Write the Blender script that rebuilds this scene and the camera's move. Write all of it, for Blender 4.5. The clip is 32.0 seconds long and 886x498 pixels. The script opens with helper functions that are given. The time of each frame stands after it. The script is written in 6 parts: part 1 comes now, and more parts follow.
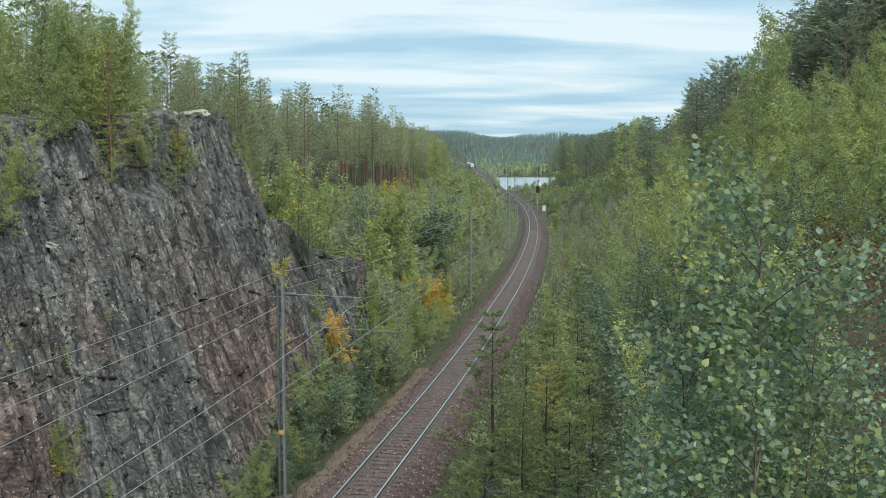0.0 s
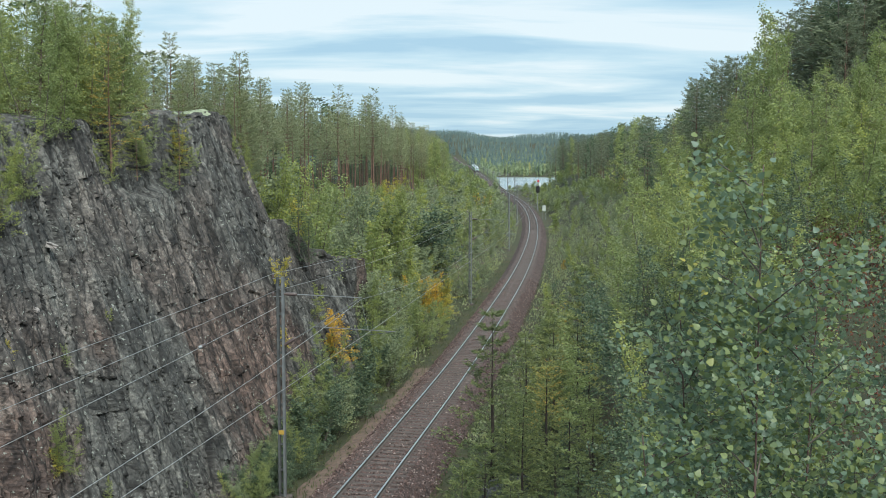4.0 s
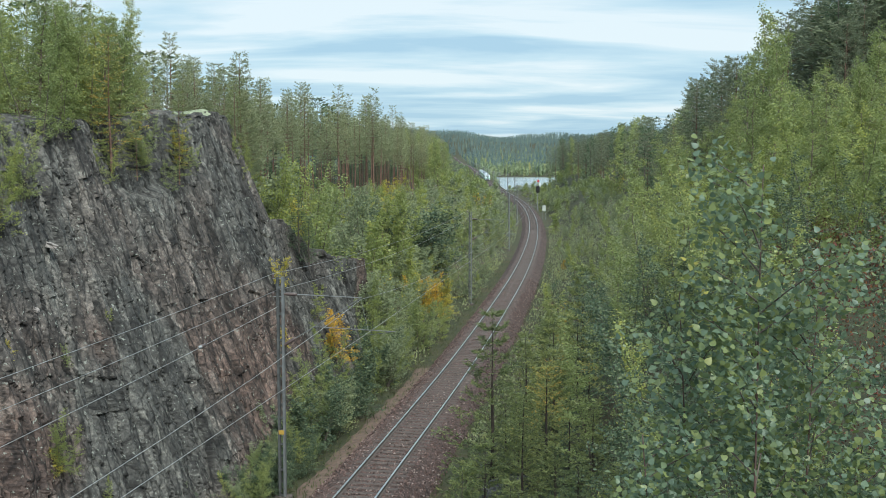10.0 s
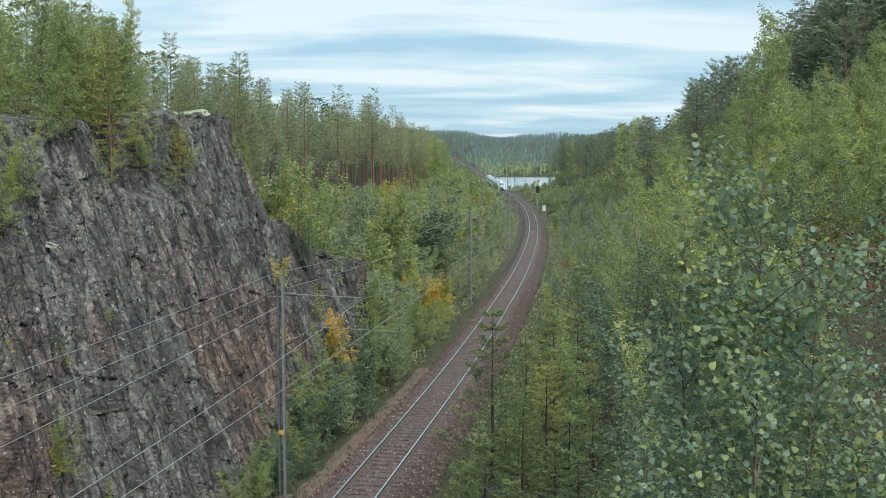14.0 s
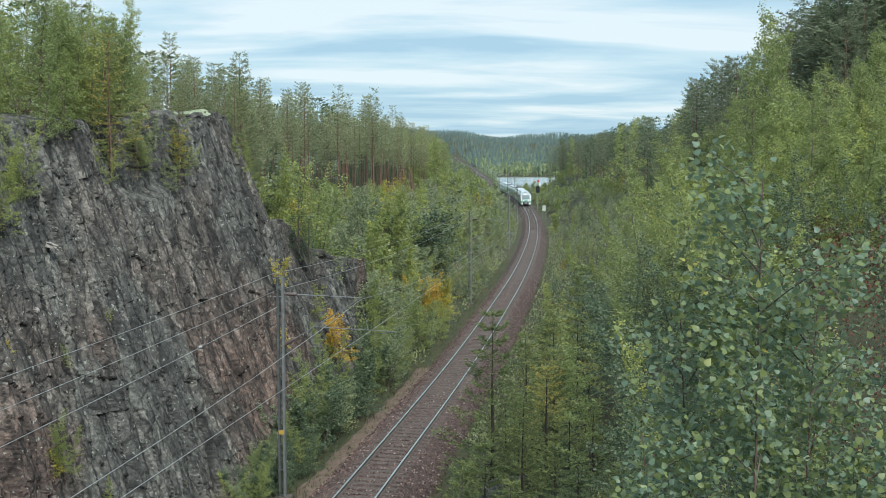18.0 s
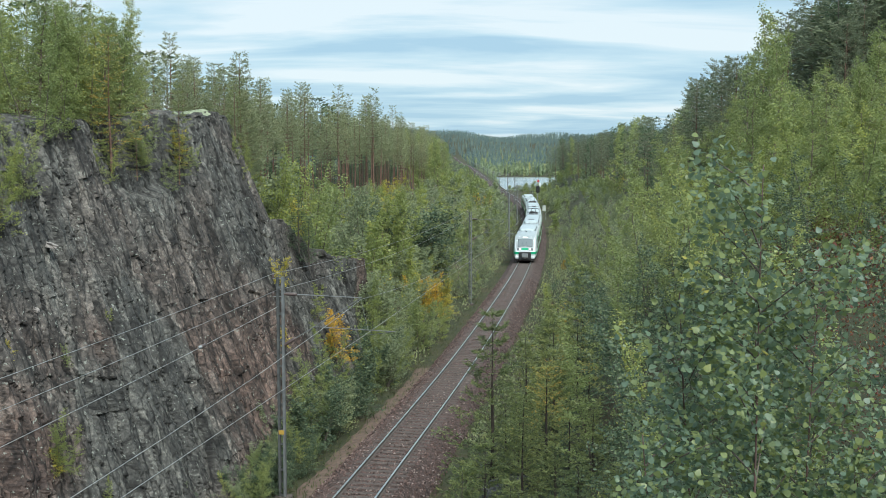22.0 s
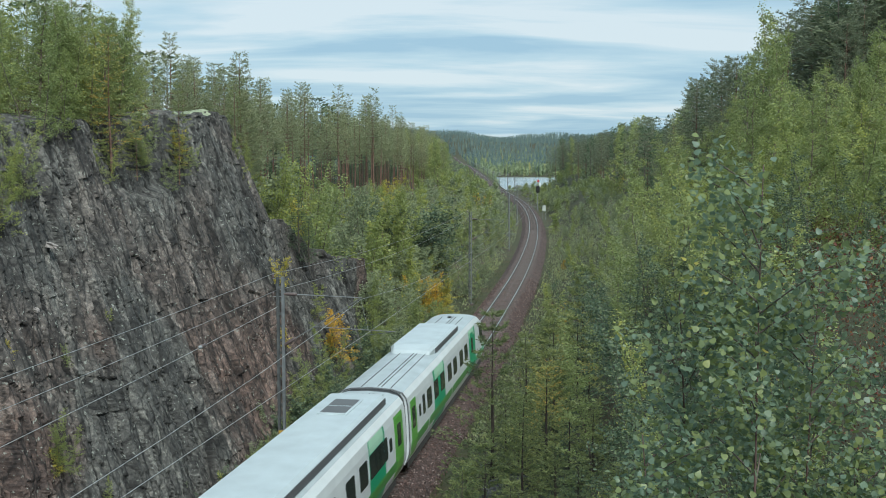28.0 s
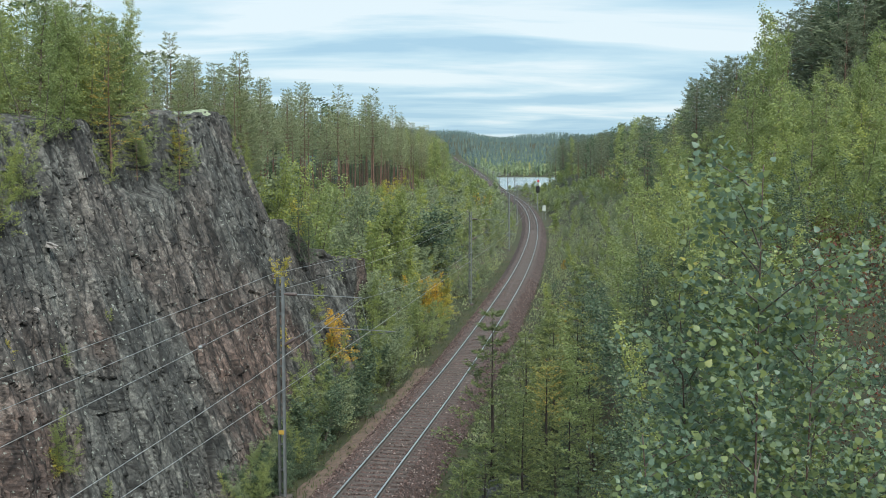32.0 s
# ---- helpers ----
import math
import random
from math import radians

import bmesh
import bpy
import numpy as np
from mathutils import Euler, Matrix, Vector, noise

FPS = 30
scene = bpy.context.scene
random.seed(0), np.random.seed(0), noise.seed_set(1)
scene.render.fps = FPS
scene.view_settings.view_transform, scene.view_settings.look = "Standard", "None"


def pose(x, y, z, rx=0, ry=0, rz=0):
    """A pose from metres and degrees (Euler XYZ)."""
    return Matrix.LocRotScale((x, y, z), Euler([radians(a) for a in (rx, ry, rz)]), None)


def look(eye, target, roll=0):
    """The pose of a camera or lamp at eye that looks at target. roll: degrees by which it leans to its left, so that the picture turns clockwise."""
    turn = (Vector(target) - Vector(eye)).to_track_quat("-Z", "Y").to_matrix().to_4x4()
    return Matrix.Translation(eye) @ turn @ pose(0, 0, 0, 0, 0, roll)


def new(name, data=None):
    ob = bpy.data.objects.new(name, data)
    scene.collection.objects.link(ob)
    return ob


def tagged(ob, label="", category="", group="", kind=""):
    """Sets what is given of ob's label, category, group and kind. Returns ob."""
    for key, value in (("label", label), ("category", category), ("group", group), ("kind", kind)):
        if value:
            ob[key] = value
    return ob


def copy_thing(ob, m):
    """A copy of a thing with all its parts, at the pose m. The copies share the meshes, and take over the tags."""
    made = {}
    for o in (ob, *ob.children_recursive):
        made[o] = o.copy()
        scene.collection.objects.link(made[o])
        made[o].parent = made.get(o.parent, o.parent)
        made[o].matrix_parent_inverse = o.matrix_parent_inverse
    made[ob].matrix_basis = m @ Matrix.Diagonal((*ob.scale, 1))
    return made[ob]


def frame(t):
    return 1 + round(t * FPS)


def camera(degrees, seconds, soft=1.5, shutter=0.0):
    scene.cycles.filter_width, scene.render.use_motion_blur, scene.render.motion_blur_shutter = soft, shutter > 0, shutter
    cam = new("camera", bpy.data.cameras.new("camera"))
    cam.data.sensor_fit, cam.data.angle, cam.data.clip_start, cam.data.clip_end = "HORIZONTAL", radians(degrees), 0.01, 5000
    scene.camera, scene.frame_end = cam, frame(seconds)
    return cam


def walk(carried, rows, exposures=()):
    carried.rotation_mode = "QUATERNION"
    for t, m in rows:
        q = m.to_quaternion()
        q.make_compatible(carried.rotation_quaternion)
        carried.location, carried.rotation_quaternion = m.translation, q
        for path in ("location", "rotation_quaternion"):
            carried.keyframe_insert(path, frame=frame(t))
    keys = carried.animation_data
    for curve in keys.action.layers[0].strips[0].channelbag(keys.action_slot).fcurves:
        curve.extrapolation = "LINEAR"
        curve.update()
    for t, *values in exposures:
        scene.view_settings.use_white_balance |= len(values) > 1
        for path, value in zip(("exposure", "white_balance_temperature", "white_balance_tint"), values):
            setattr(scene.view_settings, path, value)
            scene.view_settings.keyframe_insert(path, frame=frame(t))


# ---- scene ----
cam = camera(45.0, 32.0, soft=0.75, shutter=0.12)
EYE = pose(0.0, 0.0, 12.65, 85.6, 0.0, 0.0)
walk(cam, [(0.0, EYE), (32.0, EYE)], exposures=[(0.0, 0.0, 6220, 3), (24.4, 0.0, 6220, 3), (25.0, -0.1, 6220, 3), (25.5, -0.2, 6120, 2), (28.5, -0.2, 6120, 2), (29.0, -0.1, 6220, 3), (30.0, 0.0, 6220, 3), (32.0, 0.0, 6220, 3)])

# ---------------------------------------------------------------- light
SUN_DIR = Vector((0.27, -0.65, 0.71)).normalized()      # from the ground to the sun, behind thin cloud


def build_world():
    w = bpy.data.worlds.new("overcast_sky")
    scene.world = w
    w.use_nodes = True
    nt = w.node_tree
    nt.nodes.clear()
    out = nt.nodes.new("ShaderNodeOutputWorld")
    sky = nt.nodes.new("ShaderNodeTexSky")
    sky.sky_type = "NISHITA"
    sky.sun_disc = False
    sky.sun_elevation = math.asin(SUN_DIR.z)
    sky.sun_rotation = math.atan2(SUN_DIR.x, SUN_DIR.y)
    sky.air_density, sky.dust_density, sky.ozone_density = 1.0, 2.0, 1.5
    bg1 = nt.nodes.new("ShaderNodeBackground")
    bg1.inputs["Strength"].default_value = 0.14
    nt.links.new(sky.outputs[0], bg1.inputs["Color"])
    tc = nt.nodes.new("ShaderNodeTexCoord")
    sep = nt.nodes.new("ShaderNodeSeparateXYZ")
    nt.links.new(tc.outputs["Generated"], sep.inputs[0])
    # cloud sheet overhead: direction divided by its height, so that streaks lie flat to the horizon
    add = nt.nodes.new("ShaderNodeMath")
    add.operation = "ADD"
    add.inputs[1].default_value = 0.07
    ab = nt.nodes.new("ShaderNodeMath")
    ab.operation = "ABSOLUTE"
    nt.links.new(sep.outputs["Z"], ab.inputs[0])
    nt.links.new(ab.outputs[0], add.inputs[0])
    dv = []
    for ax, sc in (("X", 0.55), ("Y", 1.15)):
        m = nt.nodes.new("ShaderNodeMath")
        m.operation = "DIVIDE"
        nt.links.new(sep.outputs[ax], m.inputs[0])
        nt.links.new(add.outputs[0], m.inputs[1])
        m2 = nt.nodes.new("ShaderNodeMath")
        m2.operation = "MULTIPLY"
        m2.inputs[1].default_value = sc
        nt.links.new(m.outputs[0], m2.inputs[0])
        dv.append(m2)
    com = nt.nodes.new("ShaderNodeCombineXYZ")
    nt.links.new(dv[0].outputs[0], com.inputs[0])
    nt.links.new(dv[1].outputs[0], com.inputs[1])
    com.inputs[2].default_value = 3.7
    n1 = nt.nodes.new("ShaderNodeTexNoise")
    n1.inputs["Scale"].default_value = 0.85
    n1.inputs["Detail"].default_value = 6.0
    n1.inputs["Roughness"].default_value = 0.52
    n1.inputs["Distortion"].default_value = 0.35
    nt.links.new(com.outputs[0], n1.inputs["Vector"])
    ramp = nt.nodes.new("ShaderNodeValToRGB")
    cr = ramp.color_ramp
    cr.elements[0].position, cr.elements[0].color = 0.40, (0.45, 0.64, 0.80, 1)
    cr.elements[1].position, cr.elements[1].color = 0.60, (0.86, 0.92, 0.97, 1)
    e = cr.elements.new(0.50)
    e.color = (0.62, 0.78, 0.89, 1)
    nt.links.new(n1.outputs[0], ramp.inputs[0])
    bg2 = nt.nodes.new("ShaderNodeBackground")
    bg2.inputs["Strength"].default_value = 1.04
    nt.links.new(ramp.outputs[0], bg2.inputs["Color"])
    mix = nt.nodes.new("ShaderNodeMixShader")
    mix.inputs[0].default_value = 0.86
    nt.links.new(bg1.outputs[0], mix.inputs[1])
    nt.links.new(bg2.outputs[0], mix.inputs[2])
    nt.links.new(mix.outputs[0], out.inputs[0])


build_world()
sun = new("sun", bpy.data.lights.new("sun", "SUN"))
sun.data.energy = 4.35
sun.data.angle = radians(28)
sun.data.color = (1.0, 0.985, 0.95)
sun.matrix_world = look(SUN_DIR * 100, (0, 0, 0))


# ---------------------------------------------------------------- materials
def mat(name, rough=0.8, metal=0.0):
    m = bpy.data.materials.new(name)
    m.use_nodes = True
    nt = m.node_tree
    b = nt.nodes["Principled BSDF"]
    b.inputs["Roughness"].default_value = rough
    b.inputs["Metallic"].default_value = metal
    return m, nt, b


def ramp_node(nt, stops):
    r = nt.nodes.new("ShaderNodeValToRGB")
    els = r.color_ramp.elements
    while len(els) < len(stops):
        els.new(0.5)
    for e, (p, c) in zip(els, stops):
        e.position, e.color = p, (*c, 1)
    return r


def noise_node(nt, scale, detail=4.0, rough=0.55, stretch=None, rot=None, dist=0.0):
    tc = nt.nodes.new("ShaderNodeTexCoord")
    n = nt.nodes.new("ShaderNodeTexNoise")
    n.inputs["Scale"].default_value = scale
    n.inputs["Detail"].default_value = detail
    n.inputs["Roughness"].default_value = rough
    n.inputs["Distortion"].default_value = dist
    mp = nt.nodes.new("ShaderNodeMapping")
    if stretch:
        mp.inputs["Scale"].default_value = stretch
    if rot:
        mp.inputs["Rotation"].default_value = [radians(a) for a in rot]
    nt.links.new(tc.outputs["Object"], mp.inputs[0])
    nt.links.new(mp.outputs[0], n.inputs["Vector"])
    return n


def mixc(nt, fac, a, b, mode="MIX"):
    m = nt.nodes.new("ShaderNodeMix")
    m.data_type, m.blend_type = "RGBA", mode
    for sock, v in ((m.inputs[0], fac), (m.inputs[6], a), (m.inputs[7], b)):
        if isinstance(v, (int, float)):
            sock.default_value = v
        elif isinstance(v, tuple):
            sock.default_value = (*v, 1)
        else:
            nt.links.new(v, sock)
    return m.outputs[2]


def bump(nt, b, height, strength=0.4, dist=0.05):
    bp = nt.nodes.new("ShaderNodeBump")
    bp.inputs["Strength"].default_value = strength
    bp.inputs["Distance"].default_value = dist
    nt.links.new(height, bp.inputs["Height"])
    nt.links.new(bp.outputs[0], b.inputs["Normal"])


def leaf_mat(name, stops, translucent=0.3, rough=0.5, tree_var=0.35, gloss=0.3):
    """Foliage: the tint varies leaf by leaf and tree by tree."""
    m, nt, b = mat(name, rough)
    b.inputs["Specular IOR Level"].default_value = gloss
    geo = nt.nodes.new("ShaderNodeNewGeometry")
    oi = nt.nodes.new("ShaderNodeObjectInfo")
    ma = nt.nodes.new("ShaderNodeMath")
    ma.operation = "MULTIPLY_ADD"
    ma.inputs[1].default_value = tree_var
    ma.inputs[2].default_value = 0.0
    nt.links.new(oi.outputs["Random"], ma.inputs[0])
    mb = nt.nodes.new("ShaderNodeMath")
    mb.operation = "MULTIPLY_ADD"
    mb.inputs[1].default_value = 1.0 - tree_var
    nt.links.new(geo.outputs["Random Per Island"], mb.inputs[0])
    nt.links.new(ma.outputs[0], mb.inputs[2])
    r = ramp_node(nt, stops)
    if tree_var:
        # boughs of one tree differ as well
        place = nt.nodes.new("ShaderNodeTexNoise")
        place.inputs["Scale"].default_value = 0.55
        place.inputs["Detail"].default_value = 1.5
        nt.links.new(geo.outputs["Position"], place.inputs["Vector"])
        mc = nt.nodes.new("ShaderNodeMath")
        mc.operation = "MULTIPLY_ADD"
        mc.inputs[1].default_value = 0.9
        mc.inputs[2].default_value = -0.45
        nt.links.new(place.outputs[0], mc.inputs[0])
        md = nt.nodes.new("ShaderNodeMath")
        md.use_clamp = True
        nt.links.new(mb.outputs[0], md.inputs[0])
        nt.links.new(mc.outputs[0], md.inputs[1])
        nt.links.new(md.outputs[0], r.inputs[0])
    else:
        nt.links.new(mb.outputs[0], r.inputs[0])
    nt.links.new(r.outputs[0], b.inputs["Base Color"])
    tr = nt.nodes.new("ShaderNodeBsdfTranslucent")
    nt.links.new(r.outputs[0], tr.inputs["Color"])
    mx = nt.nodes.new("ShaderNodeMixShader")
    mx.inputs[0].default_value = translucent
    nt.links.new(b.outputs[0], mx.inputs[1])
    nt.links.new(tr.outputs[0], mx.inputs[2])
    nt.links.new(mx.outputs[0], nt.nodes["Material Output"].inputs[0])
    return m


def simple_mat(name, color, rough=0.6, metal=0.0, var=0.25, scale=6.0, bmp=0.15):
    m, nt, b = mat(name, rough, metal)
    n = noise_node(nt, scale, 5)
    lo = tuple(c * (1 - var) for c in color)
    hi = tuple(min(1.0, c * (1 + var)) for c in color)
    r = ramp_node(nt, [(0.3, lo), (0.7, hi)])
    nt.links.new(n.outputs[0], r.inputs[0])
    nt.links.new(r.outputs[0], b.inputs["Base Color"])
    if bmp:
        bump(nt, b, n.outputs[0], bmp, 0.02)
    return m


def joint_coords(nt, scale):
    """Coordinates in which the leaning joints of the rock stand upright."""
    tc = nt.nodes.new("ShaderNodeTexCoord")
    sp = nt.nodes.new("ShaderNodeSeparateXYZ")
    nt.links.new(tc.outputs["Object"], sp.inputs[0])
    u = nt.nodes.new("ShaderNodeMath")
    u.operation = "MULTIPLY_ADD"
    u.inputs[1].default_value = -0.18
    nt.links.new(sp.outputs["Z"], u.inputs[0])
    nt.links.new(sp.outputs["Y"], u.inputs[2])
    cb = nt.nodes.new("ShaderNodeCombineXYZ")
    nt.links.new(sp.outputs["X"], cb.inputs[0])
    nt.links.new(u.outputs[0], cb.inputs[1])
    nt.links.new(sp.outputs["Z"], cb.inputs[2])
    mp = nt.nodes.new("ShaderNodeMapping")
    mp.inputs["Scale"].default_value = scale
    nt.links.new(cb.outputs[0], mp.inputs[0])
    return mp.outputs[0]


def rock_mat():
    m, nt, b = mat("fractured_rock", 0.8)

    def tex(scale, stretch, detail, rough):
        n = nt.nodes.new("ShaderNodeTexNoise")
        n.inputs["Scale"].default_value = scale
        n.inputs["Detail"].default_value = detail
        n.inputs["Roughness"].default_value = rough
        nt.links.new(joint_coords(nt, stretch), n.inputs["Vector"])
        return n
    big = noise_node(nt, 0.13, 3, 0.5, dist=0.6)
    mid = tex(1.0, (0.8, 1.15, 0.8), 8, 0.66)
    fine = tex(5.0, (1.0, 1.2, 1.0), 7, 0.74)
    spots = noise_node(nt, 7.5, 3, 0.6)
    grey = ramp_node(nt, [(0.28, (0.036, 0.036, 0.035)), (0.45, (0.076, 0.075, 0.070)), (0.58, (0.113, 0.111, 0.103)), (0.74, (0.254, 0.240, 0.218))])
    nt.links.new(mid.outputs[0], grey.inputs[0])
    red = ramp_node(nt, [(0.30, (0.047, 0.030, 0.024)), (0.5, (0.107, 0.067, 0.055)), (0.72, (0.190, 0.132, 0.114))])
    nt.links.new(mid.outputs[0], red.inputs[0])
    rr = ramp_node(nt, [(0.47, (0, 0, 0)), (0.62, (0.9, 0.9, 0.9))])
    nt.links.new(big.outputs[0], rr.inputs[0])
    # iron staining is strongest in the lower beds
    tz = nt.nodes.new("ShaderNodeTexCoord")
    sz = nt.nodes.new("ShaderNodeSeparateXYZ")
    nt.links.new(tz.outputs["Object"], sz.inputs[0])
    beds = nt.nodes.new("ShaderNodeMapRange")
    for i, v in enumerate((4.0, 9.5, 0.9, 0.30)):
        beds.inputs[i + 1].default_value = v
    nt.links.new(sz.outputs["Z"], beds.inputs[0])
    stain = nt.nodes.new("ShaderNodeMath")
    stain.operation = "MULTIPLY"
    nt.links.new(rr.outputs[0], stain.inputs[0])
    nt.links.new(beds.outputs[0], stain.inputs[1])
    c = mixc(nt, stain.outputs[0], grey.outputs[0], red.outputs[0])
    fr = ramp_node(nt, [(0.32, (0.20, 0.20, 0.20)), (0.50, (0.88, 0.88, 0.88)), (0.70, (2.0, 1.97, 1.90))])
    nt.links.new(fine.outputs[0], fr.inputs[0])
    c = mixc(nt, 1.0, c, fr.outputs[0], "MULTIPLY")
    # each slab has its own tone
    for scale, lo, hi in (((0.45, 1.0, 0.42), 0.58, 1.22), ((1.2, 2.6, 1.5), 0.66, 1.4)):
        vc = nt.nodes.new("ShaderNodeTexVoronoi")
        vc.inputs["Scale"].default_value = 1.0
        nt.links.new(joint_coords(nt, scale), vc.inputs["Vector"])
        sc = nt.nodes.new("ShaderNodeSeparateColor")
        nt.links.new(vc.outputs["Color"], sc.inputs[0])
        tone = ramp_node(nt, [(0.0, (lo, lo, lo * 1.01)), (1.0, (hi, hi * 0.995, hi * 0.98))])
        nt.links.new(sc.outputs[0], tone.inputs[0])
        c = mixc(nt, 1.0, c, tone.outputs[0], "MULTIPLY")
    sp = ramp_node(nt, [(0.63, (0, 0, 0)), (0.67, (0.75, 0.75, 0.75))])
    nt.links.new(spots.outputs[0], sp.inputs[0])
    c = mixc(nt, sp.outputs[0], c, (0.30, 0.32, 0.28))
    # dark joint lines between the slabs
    for scale, hi, fac in (((0.12, 0.95, 0.10), 0.045, 0.95), ((0.5, 1.9, 0.6), 0.045, 0.85), ((1.2, 4.2, 2.0), 0.035, 0.45)):
        wob = nt.nodes.new("ShaderNodeTexNoise")
        wob.inputs["Scale"].default_value = 1.6
        wob.inputs["Detail"].default_value = 5
        nt.links.new(joint_coords(nt, (1, 1, 1)), wob.inputs["Vector"])
        ad = nt.nodes.new("ShaderNodeVectorMath")
        ad.operation = "MULTIPLY_ADD"
        ad.inputs[1].default_value = (0.03, 0.03, 0.03)
        nt.links.new(wob.outputs["Color"], ad.inputs[0])
        nt.links.new(joint_coords(nt, scale), ad.inputs[2])
        vo = nt.nodes.new("ShaderNodeTexVoronoi")
        vo.feature = "DISTANCE_TO_EDGE"
        vo.inputs["Scale"].default_value = 1.0
        nt.links.new(ad.outputs[0], vo.inputs["Vector"])
        rv = ramp_node(nt, [(0.0, (0.13, 0.125, 0.12)), (hi, (1, 1, 1))])
        nt.links.new(vo.outputs["Distance"], rv.inputs[0])
        c = mixc(nt, fac, c, rv.outputs[0], "MULTIPLY")
    nt.links.new(c, b.inputs["Base Color"])
    bump(nt, b, fine.outputs[0], 0.8, 0.06)
    return m


def ground_mat():
    m, nt, b = mat("forest_floor", 0.95)
    n1 = noise_node(nt, 0.35, 5)
    n2 = noise_node(nt, 3.0, 6, 0.7)
    r = ramp_node(nt, [(0.30, (0.036, 0.043, 0.020)), (0.52, (0.060, 0.062, 0.028)), (0.66, (0.085, 0.062, 0.034)), (0.80, (0.11, 0.057, 0.035))])
    nt.links.new(n1.outputs[0], r.inputs[0])
    f = ramp_node(nt, [(0.25, (0.5, 0.5, 0.5)), (0.75, (1.35, 1.35, 1.35))])
    nt.links.new(n2.outputs[0], f.inputs[0])
    nt.links.new(mixc(nt, 1.0, r.outputs[0], f.outputs[0], "MULTIPLY"), b.inputs["Base Color"])
    bump(nt, b, n2.outputs[0], 0.8, 0.15)
    return m


def ballast_mat():
    m, nt, b = mat("reddish_ballast", 0.9)
    tc = nt.nodes.new("ShaderNodeTexCoord")
    v = nt.nodes.new("ShaderNodeTexVoronoi")
    v.inputs["Scale"].default_value = 14.0
    nt.links.new(tc.outputs["Object"], v.inputs["Vector"])
    r = ramp_node(nt, [(0.0, (0.081, 0.063, 0.058)), (0.5, (0.162, 0.113, 0.101)), (0.85, (0.234, 0.180, 0.167)), (1.0, (0.360, 0.315, 0.297))])
    sp = nt.nodes.new("ShaderNodeSeparateColor")
    nt.links.new(v.outputs["Color"], sp.inputs[0])
    nt.links.new(sp.outputs[0], r.inputs[0])
    n = noise_node(nt, 0.6, 4)
    f = ramp_node(nt, [(0.3, (0.342, 0.297, 0.284)), (0.7, (0.594, 0.517, 0.495))])
    nt.links.new(n.outputs[0], f.inputs[0])
    nt.links.new(mixc(nt, 1.0, r.outputs[0], f.outputs[0], "MULTIPLY"), b.inputs["Base Color"])
    bump(nt, b, v.outputs["Distance"], 0.8, 0.06)
    return m


def water_mat():
    m, nt, b = mat("lake_water", 0.14, 0.7)
    b.inputs["Base Color"].default_value = (0.62, 0.68, 0.72, 1)
    n = noise_node(nt, 0.12, 5, 0.6)
    bump(nt, b, n.outputs[0], 1.0, 0.8)
    return m


M_ROCK = rock_mat()
M_GROUND = ground_mat()
M_BALLAST = ballast_mat()
M_WATER = water_mat()
M_RAIL_TOP = simple_mat("polished_rail_head", (0.66, 0.66, 0.65), 0.32, 1.0, 0.1, 3, 0)
M_RAIL = simple_mat("rusty_rail_web", (0.11, 0.09, 0.08), 0.7, 0.2, 0.3)
M_SLEEPER = simple_mat("weathered_sleeper", (0.100, 0.080, 0.072), 0.9, 0, 0.35, 9)
M_SOIL = simple_mat("bare_brown_soil", (0.135, 0.092, 0.070), 0.95, 0, 0.3, 2.5, 0.5)
M_STONE = leaf_mat("ballast_stone", [(0.0, (0.038, 0.027, 0.024)), (0.45, (0.117, 0.073, 0.064)), (0.85, (0.194, 0.133, 0.117)), (1.0, (0.346, 0.279, 0.253))], 0.0, 0.9, 0.0)
M_STEEL = simple_mat("galvanised_steel", (0.24, 0.25, 0.255), 0.5, 0.5, 0.2, 4)
M_STEEL_DARK = simple_mat("dull_grey_mast_steel", (0.105, 0.11, 0.11), 0.6, 0.4, 0.3, 4)
M_WIRE = simple_mat("bare_wire", (0.42, 0.43, 0.43), 0.45, 0.5, 0.15, 2, 0)
M_INSUL = simple_mat("brown_insulator", (0.10, 0.075, 0.07), 0.3, 0, 0.2)
M_YELLOW = simple_mat("yellow_plate", (0.42, 0.27, 0.05), 0.6, 0, 0.1)
M_BARK_PINE = simple_mat("orange_pine_bark", (0.145, 0.084, 0.061), 0.9, 0, 0.45, 3.0, 0.6)
M_TWIG = simple_mat("dark_reddish_stem", (0.095, 0.058, 0.048), 0.8, 0, 0.35, 9.0, 0.3)
M_BARK_DARK = simple_mat("dark_young_pine_bark", (0.045, 0.034, 0.028), 0.9, 0, 0.4, 8.0, 0.4)
M_BARK = simple_mat("grey_brown_bark", (0.105, 0.085, 0.07), 0.9, 0, 0.4, 8.0, 0.5)
M_BARK_BIRCH = simple_mat("birch_stem_bark", (0.15, 0.115, 0.092), 0.75, 0, 0.5, 9.0, 0.3)
M_NEEDLE = leaf_mat("pine_needles", [(0.0, (0.175, 0.201, 0.114)), (0.5, (0.258, 0.287, 0.157)), (1.0, (0.354, 0.359, 0.180))], 0.28, 0.5, 0.5)
# darker copy of pine_needles, with shade put into the colour
M_NEEDLE_SHADED = leaf_mat("shaded_pine_needles", [(0.0, (0.115, 0.142, 0.098)), (0.5, (0.172, 0.202, 0.130)), (1.0, (0.250, 0.278, 0.160))], 0.38, 0.5, 0.4)
